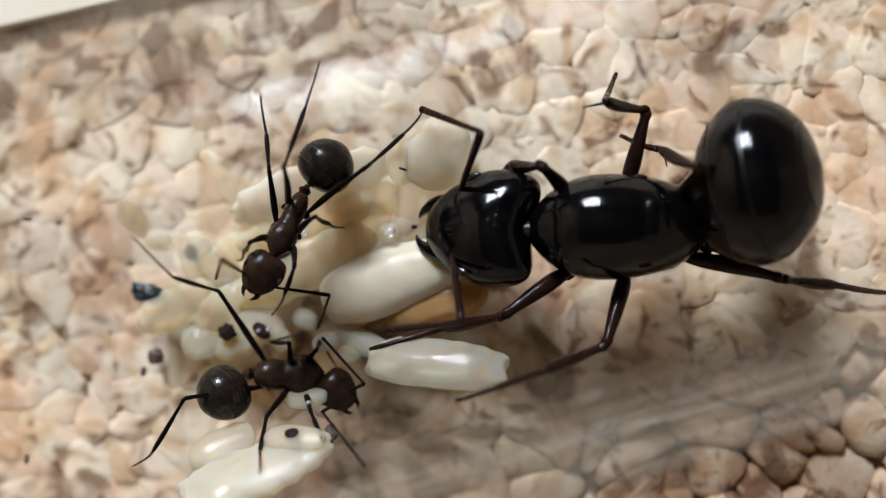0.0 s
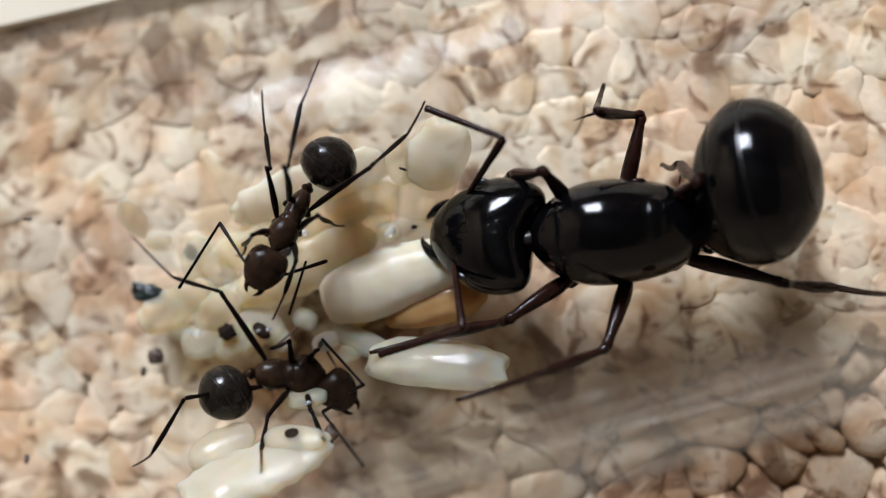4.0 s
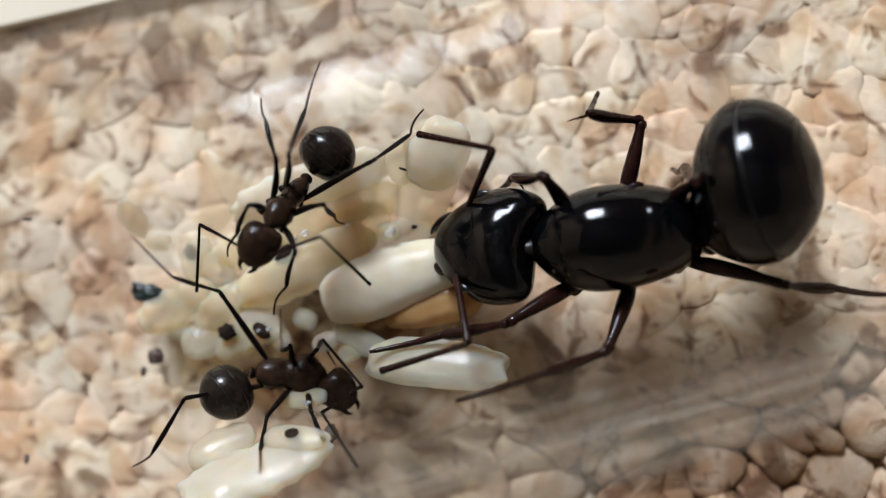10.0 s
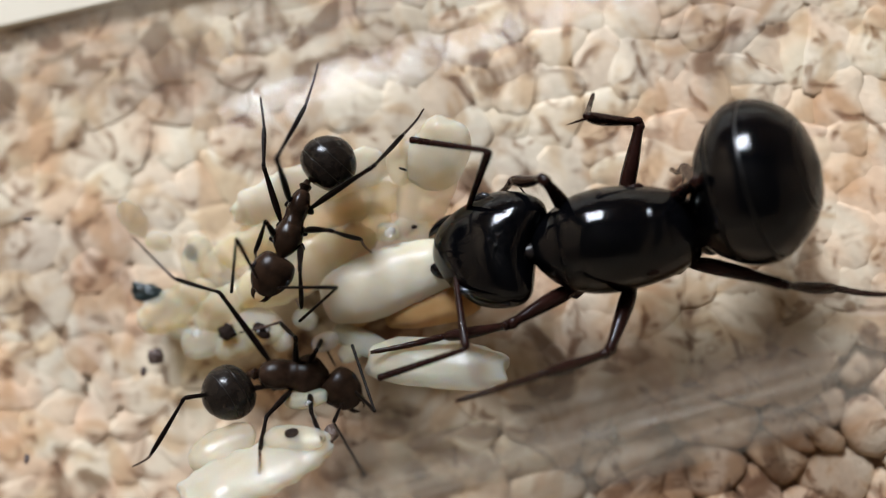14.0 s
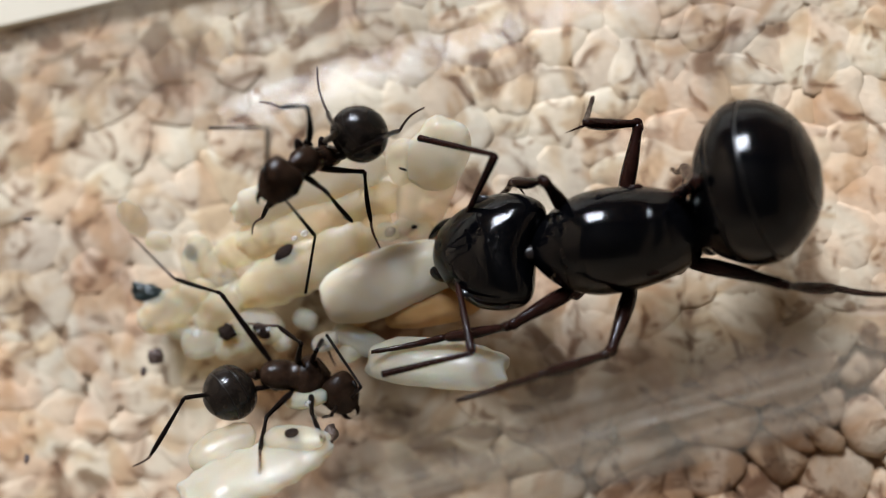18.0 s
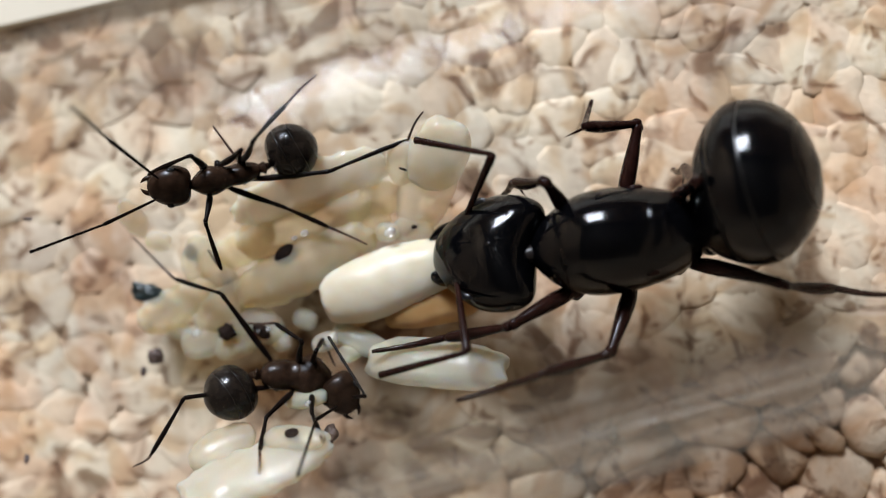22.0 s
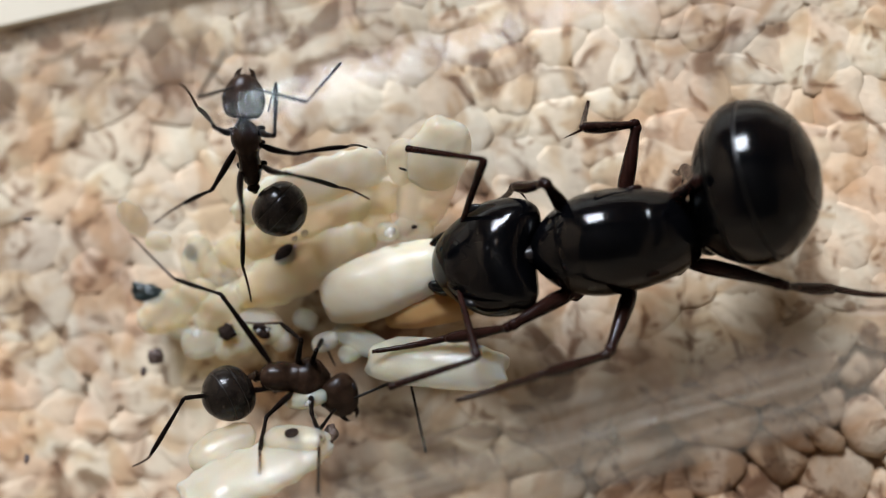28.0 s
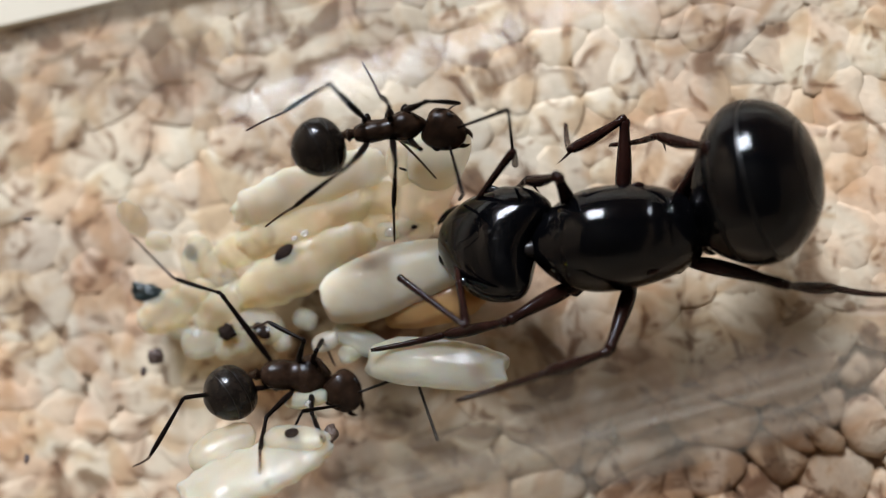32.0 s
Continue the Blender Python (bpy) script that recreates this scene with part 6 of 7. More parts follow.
    walk(ant["femur_hind_right"], bones((0, -0.8, -0.38, 0.75, -84.3, -85.3), (3, -0.8, -0.38, 0.75, -84.2, -80.7), (6, -0.8, -0.38, 0.75, -62.3, -19.3), (7, -0.8, -0.38, 0.75, -67.7, -33.2), (8, -0.8, -0.38, 0.75, -59.9, -50.6), (9, -0.8, -0.38, 0.75, -71.9, -74.6), (10, -0.8, -0.38, 0.75, -63.6, -32.2), (11, -0.8, -0.38, 0.75, -65.5, -17.4), (12, -0.8, -0.38, 0.75, -76.8, -17.5), (13, -0.8, -0.38, 0.75, -80.4, -128.5), (14, -0.8, -0.38, 0.75, -76.9, -133.7), (14.5, -0.8, -0.38, 0.75, -72.9, -152.3), (16.5, -0.8, -0.38, 0.75, -73.1, -13.7), (17, -0.8, -0.38, 0.75, -76.1, 56.8), (18, -0.8, -0.38, 0.75, -35.6, -34.6), (19, -0.8, -0.38, 0.75, -46.5, -36.1), (20, -0.8, -0.38, 0.75, -57.1, -34.8), (21, -0.8, -0.38, 0.75, -60.4, -68.4), (22, -0.8, -0.38, 0.75, -66.6, -88), (23, -0.8, -0.38, 0.75, -39.7, -155.6), (24, -0.8, -0.38, 0.75, -26.7, -167.3), (25, -0.8, -0.38, 0.75, -23.8, 172.3), (25.5, -0.8, -0.38, 0.75, -23.5, 171), (26.5, -0.8, -0.38, 0.75, -56.1, -127.9), (27.5, -0.8, -0.38, 0.75, -43, -80.6), (28, -0.8, -0.38, 0.75, -60.7, -49.6), (28.5, -0.8, -0.38, 0.75, -60.8, -10.7), (29, -0.8, -0.38, 0.75, -69.3, -50.2), (30, -0.8, -0.38, 0.75, -74.1, -101.2), (31, -0.8, -0.38, 0.75, -76.2, -176.4), (32, -0.8, -0.38, 0.75, -76.7, 171.7)))
    walk(ant["tibia_hind_right"], bones((0, -0.77, -0.71, 4.12, 21.3, -172.3), (3, -0.74, -0.72, 4.11, 20.8, -172.6), (6, 0.69, -0.9, 3.74, -7.1, -145.3), (7, 0.28, -1.08, 3.88, 30.8, -144.6), (8, 0.28, -1.69, 3.68, 41, -146.8), (9, -0.52, -1.39, 3.97, 46, -153.3), (10, 0.47, -1.18, 3.78, 17.7, -169.9), (11, 0.54, -0.8, 3.83, 15.8, -170), (12, -0.06, -0.61, 4.04, 18.1, -171.4), (13, -1.15, -0.82, 4.08, 32.3, -178.4), (14, -1.33, -0.93, 4.04, 31.3, 177.6), (14.5, -1.68, -0.84, 3.98, 43.9, -176.6), (16.5, 0.16, -0.61, 3.99, 33.2, -163), (17, -0.35, 0.3, 4.03, 37.5, -164.4), (18, 1.46, -1.94, 2.72, 41.8, 168.5), (19, 1.08, -1.75, 3.2, 45.9, 172.4), (20, 0.71, -1.43, 3.59, 45.5, -168.7), (21, -0.18, -1.93, 3.69, 56, -170.6), (22, -0.75, -1.72, 3.85, 50.4, -166.4), (23, -3.17, -1.45, 2.91, -38.6, 171.1), (24, -3.75, -1.04, 2.27, -24.7, 174.8), (25, -3.87, 0.03, 2.12, -23.1, 157.1), (25.5, -3.86, 0.11, 2.1, -22.1, 155.4), (26.5, -1.96, -1.87, 3.56, 15.6, -150.3), (27.5, -0.4, -2.82, 3.06, 60.7, -160.8), (28, 0.27, -1.64, 3.7, 43.3, -140.5), (28.5, 0.82, -0.69, 3.7, 44.8, -145), (29, -0.03, -1.3, 3.91, 15, -149.1), (30, -0.98, -1.29, 4, 32.3, -137.8), (31, -1.61, -0.43, 4.03, 28.4, -131.9), (32, -1.57, -0.27, 4.04, 30, -143.4)))
    walk(ant["tarsus_hind_right"], bones((0, -3.74, -1.11, 2.95, -43.2, -174.7), (3, -3.73, -1.11, 2.97, -43.5, -175.3), (6, -1.94, -2.72, 4.14, 25.3, -166.4), (7, -1.98, -2.68, 2.23, -9.2, -134.3), (8, -1.75, -3.02, 1.56, -28.4, -98.6), (9, -2.52, -2.4, 1.65, -29.2, -125.7), (10, -2.55, -1.72, 2.8, -40.3, -146.8), (11, -2.51, -1.34, 2.95, -41.7, -162.6), (12, -3.09, -1.07, 3.04, -62.4, -178.5), (13, -3.87, -0.9, 2.36, -51, 177.7), (14, -4.08, -0.82, 2.37, -48.5, 174.7), (14.5, -3.99, -0.98, 1.75, -39.9, -179.8), (16.5, -2.42, -1.4, 2.22, -56, -98.1), (17, -2.81, -0.39, 2.07, -81.2, -109.8), (18, -0.88, -1.46, 0.57, 42.7, -109), (19, -1.14, -1.46, 0.89, 32, -127), (20, -1.5, -1.87, 1.29, 6.7, -127.5), (21, -1.96, -2.23, 1.02, -8.2, -138.4), (22, -2.75, -2.21, 1.37, -33.7, -136.3), (23, -5.65, -1.07, 4.92, 29.5, 178.4), (24, -6.66, -0.78, 3.62, -33.8, 177), (25, -6.59, 1.19, 3.38, -29.3, 155.9), (25.5, -6.57, 1.35, 3.31, -29.1, 155), (26.5, -4.65, -3.4, 2.69, -30.6, -130.7), (27.5, -1.88, -3.34, 0.25, -6.3, -89.6), (28, -1.53, -3.13, 1.49, 31.1, -136), (28.5, -1.05, -2, 1.44, 9.7, -55.7), (29, -2.7, -2.89, 3.08, -4.2, -142.2), (30, -3, -3.12, 2.28, 9.1, -134.2), (31, -3.5, -2.54, 2.5, 25.4, -134.4), (32, -3.81, -1.93, 2.43, 30, -145.7)))
    walk(ant["scape_left"], bones((0, 2.48, 0.18, 1.1, 19.2, 112.8), (1, 2.47, 0.23, 1.1, 20, 115.7), (2, 2.46, 0.27, 1.1, 25.2, 140.5), (3, 2.45, 0.32, 1.1, 20.8, 165.3), (6, 2.4, 0.27, 0.76, -44.2, 64.2), (7, 2.41, 0.42, 0.99, -78.7, 70.9), (8, 2.45, 0.15, 0.84, 21.8, 127.2), (9, 2.47, 0.23, 1.2, -70.9, 48.1), (10, 2.31, 0.55, 0.83, -65.4, 123), (11, 2.28, 0.6, 0.83, -63, 116), (12, 2.37, 0.47, 0.89, 28.8, 127.3), (13, 2.49, 0.13, 1.24, 36.1, 82.9), (14, 2.49, 0.13, 1.25, -26.6, 102), (14.5, 2.41, 0.31, 1.48, -27.5, 105.5), (16.5, 2.36, 0.11, 0.61, 27, 107.8), (17, 2.34, -0.37, 0.69, 40.1, 104.5), (18, 1.88, 0.99, 1.49, -11.1, 137.3), (19, 2.11, 0.88, 1.13, 9.4, 103.1), (20, 2.37, 0.43, 0.85, 30.8, 82.3), (21, 2.42, 0.43, 1.19, 35.9, 24.8), (22, 2.49, 0.13, 1.25, 26.8, 20.6), (23, 2.39, 0.38, 1.48, 6.7, 24.8), (24, 2.33, 0.5, 1.5, 13.6, 51.4), (25, 2.4, 0.33, 1.48, 2.9, 48.1), (25.5, 2.42, 0.28, 1.48, 1.3, 39.1), (26.5, 2.41, 0.39, 1.34, 58.3, 56.4), (27.5, 2.48, 0.04, 0.93, -52.4, 22.1), (28, 2.47, 0.16, 0.98, -64.3, 52.7), (28.5, 2.44, 0.31, 0.94, -23, 37.3), (29, 2.37, -0.17, 0.63, -31.8, 24.4), (30, 2.43, 0.13, 1.51, -38.1, 28.9), (31, 2.42, -0.07, 1.57, -41.3, 11.6), (32, 2.37, -0.25, 1.63, -38.2, 24.6)))
    walk(ant["funiculus_left"], bones((0, 1.55, 2.4, 0.27, 81.4, 0.6), (1, 1.44, 2.38, 0.23, 78.5, 3.5), (2, 0.69, 1.74, 0.02, 60.5, 22.6), (3, 0.15, 0.92, 0.2, 63.2, 34.4), (6, 3.19, 1.91, 2.53, 80.5, -137.6), (7, 2.57, 0.89, 3.49, 79.9, 178.4), (8, 1.02, 2.03, -0.11, 57.8, 17), (9, 3.03, 0.85, 3.61, 63.2, 113.2), (10, 1.73, 1.44, 3.15, 25.2, 109), (11, 1.78, 1.64, 3.1, 75.2, 53.3), (12, 1.02, 2.24, -0.33, 66, -46.4), (13, 2.74, 2.17, -0.26, 56.5, -82.9), (14, 2.01, 2.35, 2.39, 59.4, -44), (14.5, 1.8, 2.49, 2.65, 35.8, -9.3), (16.5, 1.67, 2.27, -0.54, 57.8, -70.3), (17, 1.85, 1.51, -0.95, 52.1, -36.7), (18, 0.04, 2.68, 1.98, 9, 109.7), (19, 1.54, 3.32, 0.71, 53.5, 105.5), (20, 2.66, 2.6, -0.46, 81.5, 102.3), (21, 4.29, 1.29, -0.3, 41.3, 24.8), (22, 4.61, 0.93, 0.11, 23.2, 14), (23, 4.68, 1.44, 1.18, 13.6, 30.1), (24, 3.87, 2.43, 0.9, 47.2, -16.1), (25, 4.1, 2.22, 1.35, 1, 39.4), (25.5, 4.39, 1.88, 1.42, -0.9, 41.9), (26.5, 3.15, 1.51, -0.83, 47.5, 34.8), (27.5, 3.91, 0.62, 2.94, 60.2, -2.9), (28, 3.14, 1.04, 3.27, -32.5, -33.5), (28.5, 4.3, 1.73, 1.93, 43.6, -94.3), (29, 4.34, 0.72, 1.98, 47.6, -46.1), (30, 4.19, 1.1, 3.08, 29.6, -51), (31, 4.29, 0.32, 3.25, 41, -60.4), (32, 4.19, 0.58, 3.2, 39.9, -88)))
    walk(ant["scape_right"], bones((0, 2.4, -0.47, 1.16, -67.2, -56.2), (1, 2.42, -0.43, 1.14, 26.5, -117.5), (2, 2.43, -0.39, 1.12, 22.1, -137.8), (3, 2.45, -0.34, 1.11, 21.7, -133.2), (6, 2.37, -0.39, 0.79, 8.2, -124.4), (7, 2.46, -0.23, 0.95, 27.4, -139.5), (8, 2.36, -0.5, 0.91, -22.9, -78.2), (9, 2.41, -0.43, 1.24, 45.3, -27.3), (10, 2.41, -0.09, 0.7, 42.7, -115), (11, 2.4, -0.03, 0.67, 43.6, -110.4), (12, 2.44, -0.18, 0.83, 21, -130.9), (13, 2.37, -0.52, 1.29, -63.1, -153.6), (14, 2.37, -0.52, 1.3, -64.4, -129), (14.5, 2.4, -0.35, 1.48, 30.1, -113.8), (16.5, 2.29, -0.54, 0.74, -43.5, -81.7), (17, 2.11, -0.87, 1.05, -65.6, -59.3), (18, 2.23, 0.73, 0.99, -6.2, -67.8), (19, 2.36, 0.39, 0.76, 59.5, -116.9), (20, 2.42, -0.23, 0.8, -6.2, -65.8), (21, 2.48, -0.23, 1.16, -11.2, -37.6), (22, 2.37, -0.52, 1.3, -14.5, -53.8), (23, 2.42, -0.28, 1.47, 16.6, -23.7), (24, 2.45, -0.15, 1.45, 21.4, -42.5), (25, 2.4, -0.33, 1.47, 4.9, -4.9), (25.5, 2.38, -0.38, 1.49, 2.5, 7.2), (26.5, 2.45, -0.27, 1.32, -40.6, -71.3), (27.5, 2.32, -0.6, 0.99, -26.8, -113.2), (28, 2.38, -0.49, 0.99, -38.7, -89.5), (28.5, 2.42, -0.35, 0.94, -51.4, -68.7), (29, 2.08, -0.76, 0.68, -70.5, -81.7), (30, 2.32, -0.52, 1.49, -71.1, -147.8), (31, 2.19, -0.68, 1.56, -56.1, -36.4), (32, 2.03, -0.82, 1.62, -63.5, -81.2)))
    walk(ant["funiculus_right"], bones((0, 2.95, -1.29, 3.5, 83.6, -126.8), (1, 1.37, -2.45, 0, 45, 22.7), (2, 0.68, -1.97, 0.16, 51.5, -4.6), (3, 0.83, -2.07, 0.16, 47.4, 32.1), (6, 0.95, -2.47, 0.43, 23.4, -122.3), (7, 0.74, -1.7, -0.22, 64.5, 61.2), (8, 2.84, -2.79, 1.9, 68.4, -138.6), (9, 4, -1.25, -0.57, 50.2, 21), (10, 1.61, -1.79, -1.02, 56.1, 69.6), (11, 1.75, -1.76, -1.08, 37.7, 88.7), (12, 0.88, -1.98, -0.09, 49.1, 59.9), (13, 1.34, -1.03, 3.56, 63.1, 3.4), (14, 1.67, -1.37, 3.6, 63.4, 2.7), (14.5, 1.51, -2.36, 0.2, 29.1, -8.2), (16.5, 2.55, -2.36, 2.49, 28.7, -166.9), (17, 2.64, -1.78, 3.36, 9.1, -137.2), (18, 3.19, -1.61, 1.27, 65.1, 111.2), (19, 1.77, -0.76, -1.44, 83.9, 67.6), (20, 3.46, -2.53, 1.07, 64, -66.5), (21, 4.45, -1.75, 1.66, 47.6, -31), (22, 3.82, -2.51, 1.94, -47.5, -59.2), (23, 4.65, -1.26, 0.74, 46.9, -18.4), (24, 4.2, -1.75, 0.52, 40.1, 31.9), (25, 4.93, -0.54, 1.26, 17.1, 12.7), (25.5, 4.9, -0.06, 1.38, 7.8, 16.6), (26.5, 3.07, -2.1, 2.97, 64.2, -54.3), (27.5, 1.42, -2.69, 2.14, -18.1, -62), (28, 2.39, -2.48, 2.58, 68.8, -80.2), (28.5, 3, -1.83, 2.93, 51.2, -79.6), (29, 2.21, -1.61, 3.07, 67.9, -109.5), (30, 1.62, -0.96, 3.9, 40.4, -81.7), (31, 3.33, -1.53, 3.67, 42.5, -54), (32, 2.21, -1.94, 3.9, 67, -95.2)))
    ant = SITTER
    walk(ant["thing"], poses((0, -5.93, -5.1, 0.6, -16.7, 10.5, -2.3), (6, -5.86, -5.08, 0.6, -16.7, 10.4, -2.3), (11, -5.84, -5.06, 0.59, -16.6, 10.4, -2.3), (12, -5.76, -5.09, 0.62, -16.9, 10.3, -2.3), (13, -5.73, -5.1, 0.63, -17, 10.2, -2.3), (16.5, -5.75, -5.08, 0.62, -16.8, 10.3, -2.3), (18, -5.67, -5.12, 0.65, -17.1, 10.2, -2.3), (25, -5.63, -5.12, 0.66, -17.2, 10.1, -2.3), (27.5, -5.67, -5.19, 0.69, -17.4, 10.2, -2.3), (32, -5.65, -5.12, 0.66, -17.2, 10.2, -2.3)))
    walk(ant["head"], poses((0, 1.31, 0, 1.15, 11.3, 6, -45.5), (11, 1.31, 0, 1.15, 12, 6.4, -49.6), (12, 1.31, 0, 1.15, 11, 6.1, -44.1), (13, 1.31, 0, 1.15, 10.5, 6, -41.6), (14.5, 1.31, 0, 1.15, 11.2, 6.3, -45.1), (16.5, 1.31, 0, 1.15, 13.5, 7.6, -59.4), (19, 1.31, 0, 1.15, 13, 7.7, -56), (20, 1.31, 0, 1.15, 13.3, 8, -58.3), (21, 1.31, 0, 1.15, 13, 7.7, -56.3), (22, 1.31, 0, 1.15, 13.1, 7.8, -56.6), (24, 1.31, 0, 1.15, 12.1, 7.1, -50.4), (25, 1.31, 0, 1.15, 12.3, 7.3, -51.6), (25.5, 1.31, 0, 1.15, 9.9, 11.2, -37.4), (27.5, 1.31, 0, 1.15, 11.8, 7.1, -48.4), (28, 1.31, 0, 1.15, 13.4, 8, -58.4), (28.5, 1.31, 0, 1.15, 12.4, 7.2, -51.5), (29, 1.31, 0, 1.15, 11.6, 6.6, -47.2), (30, 1.31, 0, 1.15, 8.9, 22.6, -28.8), (31, 1.31, 0, 1.15, 10, 22.6, -33), (32, 1.31, 0, 1.15, 11.8, 6.9, -48.8)))
    walk(ant["gaster"], poses((0, -1.31, 0, 1.15, 10.1, -11.9, -142.9), (11, -1.31, 0, 1.15, 10.3, -12.2, -141.4), (13, -1.31, 0, 1.15, 10, -12.1, -142.7), (16.5, -1.31, 0, 1.15, 10.1, -12.2, -142.1), (18, -1.31, 0, 1.15, 9.8, -12, -143.6), (25, -1.31, 0, 1.15, 9.8, -12, -143.5), (27.5, -1.31, 0, 1.15, 9.2, -11.6, -146), (32, -1.31, 0, 1.15, 9.8, -12, -143.5)))
    walk(ant["femur_front_left"], bones((0, 0.62, 0.5, 0.77, -75.8, 30.2), (6, 0.62, 0.5, 0.77, -78.1, 30.8), (11, 0.62, 0.5, 0.77, -78.9, 29.4), (12, 0.62, 0.5, 0.77, -80.6, 38.5), (13, 0.62, 0.5, 0.77, -81.3, 43.5), (16.5, 0.62, 0.5, 0.77, -81.1, 38.8), (18, 0.62, 0.5, 0.77, -81.9, 52.9), (25, 0.62, 0.5, 0.77, -82.8, 60.3), (27.5, 0.62, 0.5, 0.77, -80.5, 60.2), (32, 0.62, 0.5, 0.77, -82.4, 56.4)))
    walk(ant["tibia_front_left"], bones((0, 1.01, 0.73, 2.57, 64.3, 79.4), (11, 0.93, 0.67, 2.59, 63.4, 78.3), (13, 0.82, 0.69, 2.6, 61.6, 76.2), (16.5, 0.84, 0.68, 2.6, 62.1, 76.7), (18, 0.78, 0.71, 2.6, 60.8, 75.1), (25, 0.74, 0.7, 2.61, 60.2, 74), (27.5, 0.77, 0.77, 2.6, 60.3, 74.9), (32, 0.76, 0.7, 2.61, 60.5, 74.6)))
    walk(ant["tarsus_front_left"], bones((0, 1.13, 1.37, 1.21, 8.1, -56.6), (6, 1.08, 1.35, 1.23, 11, -57.4), (11, 1.07, 1.34, 1.24, 11.6, -57.7), (12, 1.02, 1.37, 1.26, 15.2, -59), (13, 0.99, 1.39, 1.27, 16.8, -59.7), (16.5, 1.01, 1.37, 1.27, 15.7, -59.3), (18, 0.97, 1.42, 1.29, 19.1, -60.9), (25, 0.94, 1.42, 1.3, 21, -61.9), (27.5, 0.97, 1.49, 1.29, 20, -61.1), (32, 0.95, 1.42, 1.29, 20.1, -61.4)))
    walk(ant["femur_front_right"], bones((0, 0.62, -0.5, 0.77, -55.3, -76), (6, 0.62, -0.5, 0.77, -54.9, -79), (11, 0.62, -0.5, 0.77, -54.5, -80), (13, 0.62, -0.5, 0.77, -54.9, -84.2), (16.5, 0.62, -0.5, 0.77, -54.6, -83.5), (18, 0.62, -0.5, 0.77, -55.1, -86.1), (25, 0.62, -0.5, 0.77, -54.9, -88), (27.5, 0.62, -0.5, 0.77, -56.2, -85.8), (32, 0.62, -0.5, 0.77, -55, -87.1)))
    walk(ant["tibia_front_right"], bones((0, 0.88, -1.52, 2.29, -51.9, -69), (11, 0.81, -1.56, 2.28, -52, -69.6), (13, 0.73, -1.56, 2.29, -52.2, -69.9), (16.5, 0.74, -1.57, 2.28, -51.8, -69.6), (18, 0.69, -1.56, 2.29, -52.5, -70.1), (25, 0.66, -1.56, 2.29, -52.5, -70.3), (27.5, 0.69, -1.53, 2.31, -52.7, -70.1), (32, 0.67, -1.56, 2.29, -52.5, -70.2)))
    walk(ant["tarsus_front_right"], bones((0, 1.21, -2.39, 3.48, -64.5, -71.9), (11, 1.13, -2.43, 3.47, -64.5, -71.8), (13, 1.04, -2.43, 3.48, -64.3, -72), (16.5, 1.07, -2.44, 3.47, -64.8, -72.5), (18, 1, -2.42, 3.49, -64, -72), (25, 0.97, -2.43, 3.48, -63.9, -72), (27.5, 1.01, -2.39, 3.51, -63.7, -72), (32, 0.99, -2.43, 3.48, -64, -72)))
    walk(ant["femur_middle_left"], bones((0, 0.05, 0.42, 0.75, -77.3, 96), (3, 0.05, 0.42, 0.75, -77.6, 100), (6, 0.05, 0.42, 0.75, -69.5, 101.3), (9, 0.05, 0.42, 0.75, -69.8, 102.3), (10, 0.05, 0.42, 0.75, -80.5, 103.5), (11, 0.05, 0.42, 0.75, -80.5, 104.3), (12, 0.05, 0.42, 0.75, -79.8, 78.2), (13, 0.05, 0.42, 0.75, -68.2, 108.9), (14, 0.05, 0.42, 0.75, -72, 89.4), (14.5, 0.05, 0.42, 0.75, -72.1, 89.2), (16.5, 0.05, 0.42, 0.75, -60.4, 87.9), (17, 0.05, 0.42, 0.75, -60, 89.1), (18, 0.05, 0.42, 0.75, -76.6, 71.2), (19, 0.05, 0.42, 0.75, -74.4, 73.2), (21, 0.05, 0.42, 0.75, -74.5, 74.3), (25.5, 0.05, 0.42, 0.75, -72.3, 74.1), (27.5, 0.05, 0.42, 0.75, -70.9, 76.8), (30, 0.05, 0.42, 0.75, -72.2, 73.3), (31, 0.05, 0.42, 0.75, -72.8, 69.9), (32, 0.05, 0.42, 0.75, -72.7, 68.2)))
    walk(ant["tibia_middle_left"], bones((0, 0, 0.89, 2.84, 61.4, 155.8), (3, -0.03, 0.87, 2.84, 61.2, 155.1), (6, -0.1, 1.15, 2.75, 75.5, -68.8), (9, -0.11, 1.14, 2.76, 75.5, -68.8), (10, -0.03, 0.76, 2.86, 76.5, 162.3), (11, -0.04, 0.76, 2.86, 76.2, 158.1), (12, 0.13, 0.79, 2.85, 55.6, 138.4), (13, -0.21, 1.17, 2.74, 74.1, -104.5), (14, 0.06, 1.08, 2.78, 50.3, 127.2), (14.5, 0.06, 1.08, 2.78, 50.3, 127.1), (16.5, 0.09, 1.48, 2.61, 42.3, -167.3), (17, 0.07, 1.49, 2.6, 42.4, -167.4), (18, 0.21, 0.89, 2.83, 42.3, 136.3), (19, 0.22, 0.97, 2.81, 36.5, 140.4), (21, 0.2, 0.97, 2.81, 36.5, 140.5), (25, 0.22, 1.03, 2.79, 40.5, 136.9), (27.5, 0.21, 1.1, 2.77, 44.6, 132.8), (28.5, 0.22, 1.08, 2.78, 43.5, 134.2), (30, 0.24, 1.05, 2.79, 40.2, 136.7), (31, 0.27, 1.01, 2.79, 30.6, 141.6), (32, 0.29, 1.01, 2.79, 22.1, 149.7)))
